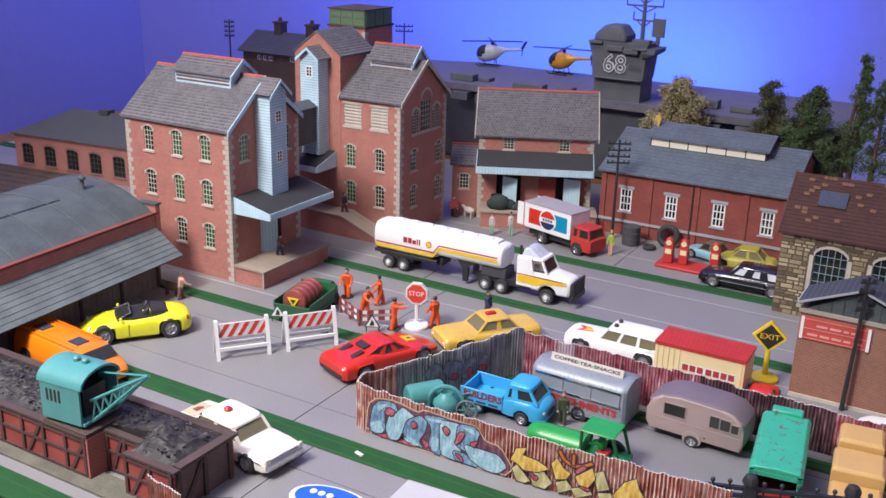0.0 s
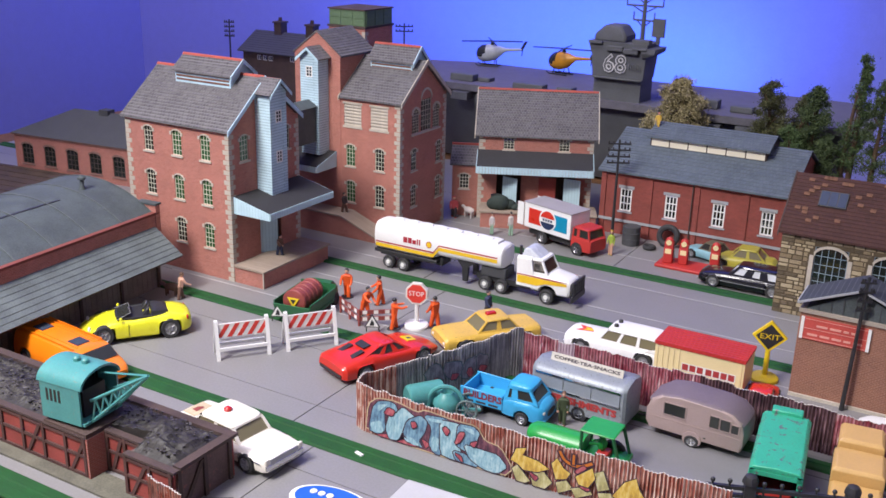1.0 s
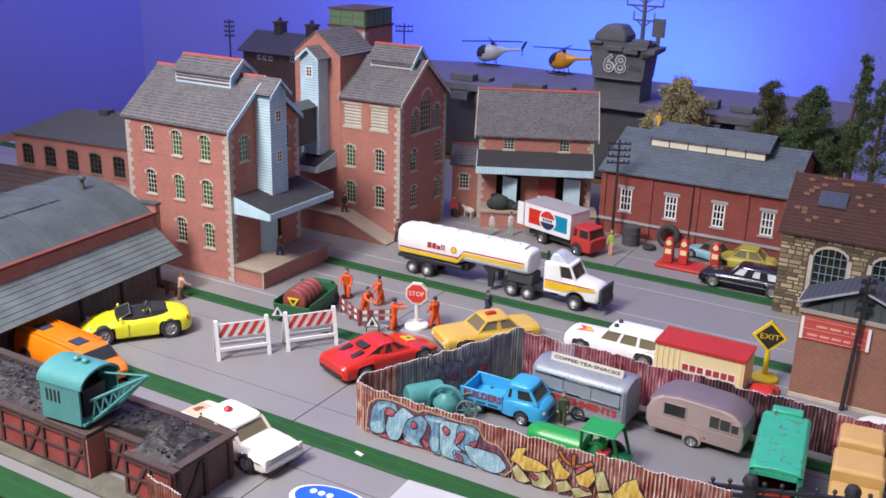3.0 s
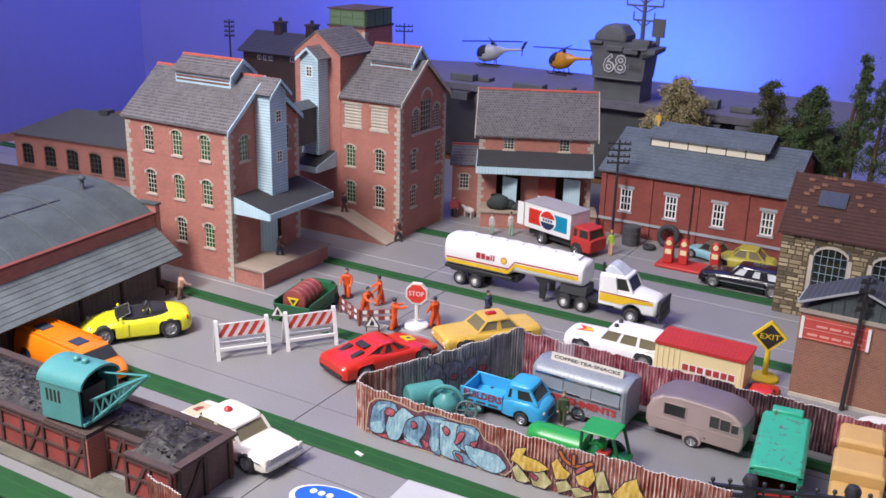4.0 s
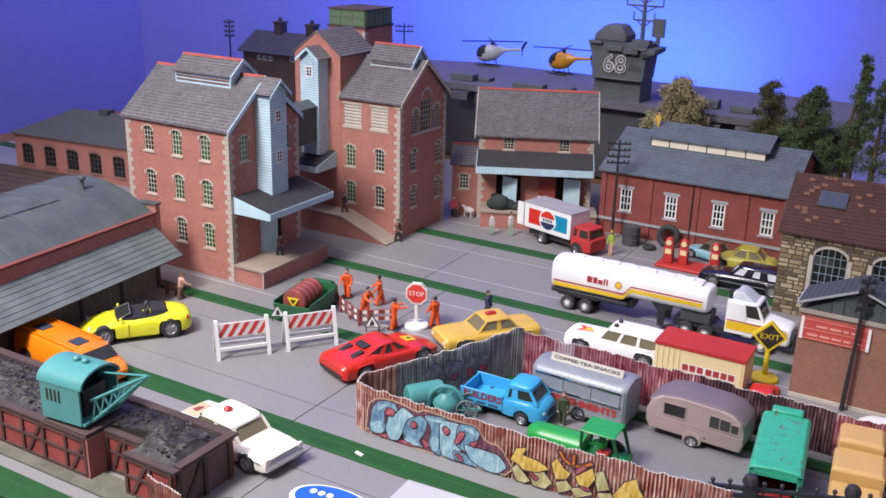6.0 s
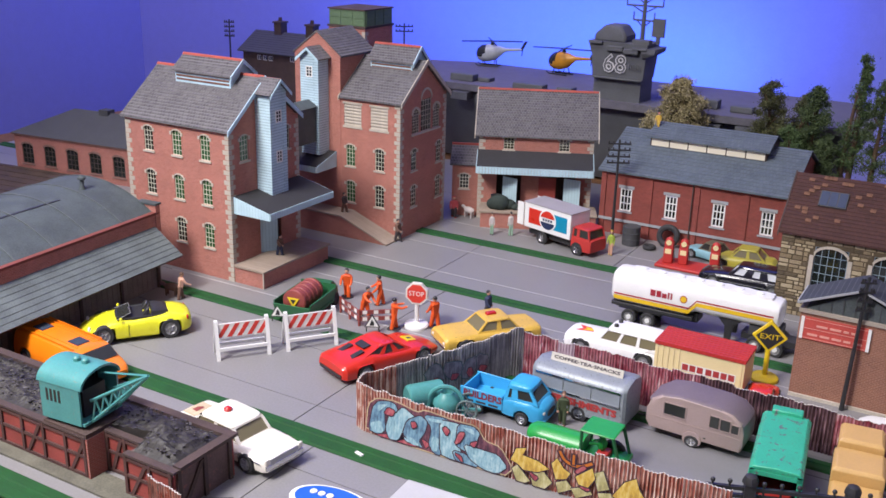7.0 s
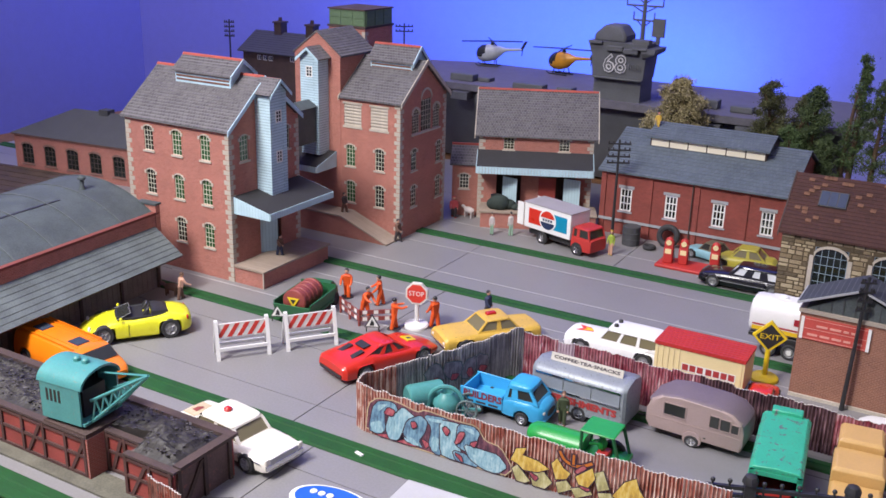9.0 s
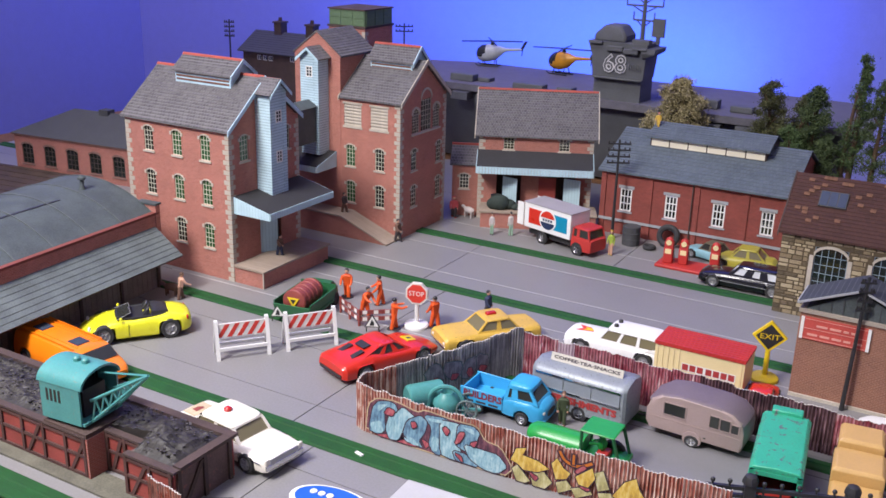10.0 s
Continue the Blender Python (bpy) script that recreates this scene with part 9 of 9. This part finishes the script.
    loft(bm, [[(x, y, z) for x, y in ((-41.8, 106), (-38.0, 106), (-38.0, 109.5), (-41.8, 109.5))] if k == 0 else [(x, y, z) for x, y in ((-40.7, 106.3), (-38.8, 106.3), (-38.8, 109.2), (-40.7, 109.2))] for k, z in ((0, 16.5), (0, 17.3), (1, 18.4))])
    part("director_tower", bm, SHIP, isl, bevel=0.3)
    bm = B()
    rod(bm, (-36.8, 108, 16.4), (-36.8, 108, 24.5), 0.28, 0.18, 8)
    mast = part("mast", bm, SHIP, isl)
    for z, w in ((19.0, 1.2), (20.6, 2.1), (21.6, 1.5), (22.8, 1.0)):
        bm = B()
        rod(bm, (-36.8 - w, 108, z), (-36.8 + w, 108, z), 0.12, n=6)
        for s in (-1, 1):
            rod(bm, (-36.8 + s * w, 108, z), (-36.8 + s * w, 108, z + 0.9), 0.1, n=6)
            rod(bm, (-36.8 + s * w * 0.7, 108, z), (-36.8, 108, z - 0.8), 0.09, n=5)
        part("yard_arm", bm, SHIP, mast)
    bm = B()
    box(bm, -35.6, -34.2, 107.6, 107.9, 17.3, 19.3)
    rod(bm, (-34.9, 107.8, 16.5), (-34.9, 107.8, 17.4), 0.25)
    part("radar_panel", bm, SHIP, isl)
    white = paint("painted_numeral", (0.62, 0.62, 0.64), 0.7)
    lettering("hull_number", "68", 2.75, P(-38.95, 105.62, 14.15), white, isl, 2.75, 0.03, 0.09)
    lettering("hull_number_shade", "68", 2.75, P(-38.95, 105.57, 14.15), SHIP, isl, 2.55, 0.02, -0.03)


warship()


def helicopter(m, label, mat):
    t = thing("toy_helicopter", m, label, "toy helicopter", "toy helicopters")
    bm = B()
    rings = []
    for x, r, z in ((2.0, 0.3, 1.55), (1.8, 0.75, 1.6), (1.2, 1.1, 1.7), (0.3, 1.2, 1.8), (-0.7, 1.0, 1.9), (-1.4, 0.6, 2.1), (-2.0, 0.26, 2.3), (-4.2, 0.16, 2.45)):
        rings.append([(x, r * 0.75 * math.cos(a), z + r * math.sin(a)) for a in [i * 6.2832 / 14 for i in range(14)]])
    loft(bm, rings)
    part("fuselage", bm, mat, t)
    bm = B()
    rings = []
    for x, r, z in ((2.06, 0.3, 1.62), (1.86, 0.77, 1.7), (1.3, 1.1, 1.8), (0.7, 1.14, 1.88)):
        rings.append([(x, r * 0.77 * math.cos(a), z + r * 0.95 * math.sin(a)) for a in [i * 6.2832 / 14 for i in range(14)]])
    loft(bm, rings)
    part("canopy_glass", bm, CARGLASS, t)
    bm = B()
    rod(bm, (-0.1, 0, 2.9), (-0.1, 0, 3.4), 0.28, 0.2)
    mst = part("rotor_mast", bm, BLACK, t)
    for k in range(4):
        a = 0.35 + k * 1.5708
        bm = B()
        rod(bm, (-0.1, 0, 3.4), (-0.1 + 4.2 * math.cos(a), 4.2 * math.sin(a), 3.35), 0.11, 0.09, 5)
        part("rotor_blade", bm, BLACK, mst)
    bm = B()
    prism(bm, [(-3.9, 2.3), (-4.3, 2.3), (-5.0, 3.6), (-4.6, 3.6)], "y", -0.07, 0.07)
    part("tail_fin", bm, BLACK, t)
    bm = B()
    rod(bm, (-4.2, -0.15, 1.6), (-4.4, -0.15, 3.2), 0.07, n=5)
    part("tail_rotor", bm, BLACK, t)
    for s in (-1, 1):
        bm = B()
        rod(bm, (-1.2, s * 0.8, 0.1), (1.6, s * 0.8, 0.1), 0.09, n=6)
        rod(bm, (1.6, s * 0.8, 0.1), (2.0, s * 0.8, 0.35), 0.08, n=6)
        sk = part("skid", bm, BLACK, t)
        for x in (-0.6, 1.0):
            bm = B()
            rod(bm, (x, s * 0.8, 0.1), (x, s * 0.45, 0.9), 0.07, n=5)
            part("strut", bm, BLACK, sk)


helicopter(P(-62.3, 120.5, 10.0, 195), "white and green toy helicopter on the flight deck", paint("pale_grey_green", (0.50, 0.53, 0.52), 0.4, vary=0.25))
helicopter(P(-51.4, 120.0, 10.0, 170), "golden yellow toy helicopter on the flight deck", paint("amber_enamel", (0.62, 0.28, 0.015), 0.35, vary=0.2))


def leaf_material(name, a, b):
    m, nt, bs = nodes_of(name)
    ge = nt.nodes.new("ShaderNodeNewGeometry")
    col = ramp(nt, ge.outputs["Random Per Island"], a, b, 0.0, 1.0)
    nt.links.new(col, bs.inputs["Base Color"])
    bs.inputs["Roughness"].default_value = 0.8
    return m


def tree(m, h, spread, label, leaf, trunk_h, seed, leaves=9000, size=0.1, clumps=50, slim=0.12, taper=0.8, low=None, lean=0.0, trunks=1):
    """Tapered trunk and limbs under a crown of small clumps; `slim` is a leaf's width over its length."""
    t = thing("model_tree", m, label, "model tree", "model trees")
    rnd = random.Random(seed)
    low = trunk_h if low is None else low
    for k in range(trunks):
        x = (k - (trunks - 1) / 2) * 0.9
        bm = B()
        rod(bm, (x * 0.6, 0, 0), (x + lean * 0.3, 0, trunk_h), 0.4, 0.26, 8)
        rod(bm, (x + lean * 0.3, 0, trunk_h), (x * 0.4 + lean, 0.1, h * 0.93), 0.26, 0.07, 7)
        part("trunk", bm, BARK, t)
    cl = []
    for i in range(clumps):
        f = (i + rnd.random()) / clumps
        z = low + (h - low) * f
        rr = spread * (1.0 - f) ** taper * rnd.uniform(0.25, 1.0) + 0.1
        a = rnd.uniform(0, 6.2832)
        cl.append((rr * math.cos(a) + lean * (z / h), rr * math.sin(a) * 0.8, z, rnd.uniform(0.5, 1.0) * (0.45 + spread * 0.2 * (1.15 - f))))
    for x, y, z, r in cl[::4]:
        bm = B()
        rod(bm, (lean * z / h * 0.8, 0, max(low * 0.8, z - spread * 0.7)), (x, y, z), 0.11, 0.04, 5)
        part("limb", bm, BARK, t)
    verts, faces = [], []
    for i in range(leaves):
        x, y, z, r = cl[i % clumps]
        d = Vector((rnd.gauss(0, 0.5), rnd.gauss(0, 0.5), rnd.gauss(0, 0.45)))
        p = Vector((x, y, z)) + d * r
        u = Vector((rnd.uniform(-1, 1), rnd.uniform(-1, 1), rnd.uniform(-1, 1))).normalized() * size * rnd.uniform(0.5, 1.3)
        w = u.orthogonal().normalized() * size * slim * 4
        k = len(verts)
        verts += [(p - u) * C, (p + w) * C, (p + u) * C, (p - w) * C]
        faces.append((k, k + 1, k + 2, k + 3))
    me = bpy.data.meshes.new("crown")
    me.from_pydata(verts, [], faces)
    me.materials.append(leaf)
    part("crown", me, leaf, t)


BARK = paint("brown_model_bark", (0.10, 0.06, 0.035), 0.9, vary=0.3)
TAN_LEAF = leaf_material("dry_tan_foliage", (0.13, 0.11, 0.045), (0.42, 0.36, 0.19))
OLIVE_LEAF = leaf_material("olive_brown_foliage", (0.03, 0.035, 0.012), (0.12, 0.125, 0.045))
GREEN_LEAF = leaf_material("moss_green_foliage", (0.022, 0.042, 0.014), (0.095, 0.135, 0.045))
GREEN_LEAF2 = leaf_material("fresh_green_foliage", (0.025, 0.05, 0.016), (0.11, 0.17, 0.055))
tree(P(-30.2, 103.0), 13.6, 3.7, "domed model tree with straggly dry tan foliage", TAN_LEAF, 6.0, 1, 14000, 0.26, 110, 0.045, 0.42, 7.6)
tree(P(-20.6, 103.0), 14.3, 2.4, "olive brown model tree behind the shed", OLIVE_LEAF, 6, 2, 13000, 0.11, 80, 0.12, 0.35, 6.5, -0.3)
tree(P(-18.3, 104.5), 13.2, 1.3, "slim olive model tree behind the shed", OLIVE_LEAF, 6, 12, 6000, 0.11, 40, 0.12, 0.5, 7.5, 0.6)
tree(P(-16.4, 103.0), 14.3, 2.3, "moss green model tree behind the shed", GREEN_LEAF, 6, 3, 13000, 0.11, 80, 0.12, 0.5, 6.5)
tree(P(-18.2, 101.5), 10.2, 2.2, "low moss green model bush behind the shed", GREEN_LEAF2, 4, 13, 8000, 0.11, 45, 0.12, 0.4, 5.5)
tree(P(-12.9, 103.0), 17.9, 1.7, "tall slim model tree on bare twisted trunks", GREEN_LEAF2, 8, 4, 9000, 0.11, 60, 0.12, 0.4, 6.5, 0.5, 2)
tree(P(-10.3, 102.0), 15.6, 1.7, "dark green model tree beside the stone hall", GREEN_LEAF, 7, 5, 8000, 0.11, 50, 0.12, 0.4, 6.5, 0.3)
tree(P(-14.6, 101.0), 9.5, 1.6, "low green model bush beside the stone hall", GREEN_LEAF, 4, 6, 6000, 0.11, 40, 0.12, 0.5, 5.0)


# ---------------------------------------------------------------- motion
def motions():
    """The tanker stands, then rolls along the road and out behind the shop; its wheels turn with it."""
    way = [(0.0, 0.0), (2.4, 0.0), (2.5, 0.07), (2.7, 0.95), (3.3, 3.85), (3.8, 6.25), (4.0, 7.2), (4.5, 9.65), (5.0, 11.9), (5.5, 14.5), (6.2, 18.2), (7.0, 22.3), (7.5, 24.6), (8.0, 27.1), (8.5, 29.9), (9.0, 32.9), (9.5, 35.6), (10.0, 38.2)]
    walk(TANKER, [(t, P(-46.0 + d, 69.45)) for t, d in way])
    ts = [i / 10 for i in range(101)]
    for wh, x, y, r in TANKER_WHEELS:
        walk(wh, [(t, P(x, y, r, 0, 0, math.degrees(float(np.interp(t, [w[0] for w in way], [w[1] for w in way])) / r))) for t in ts])


motions()
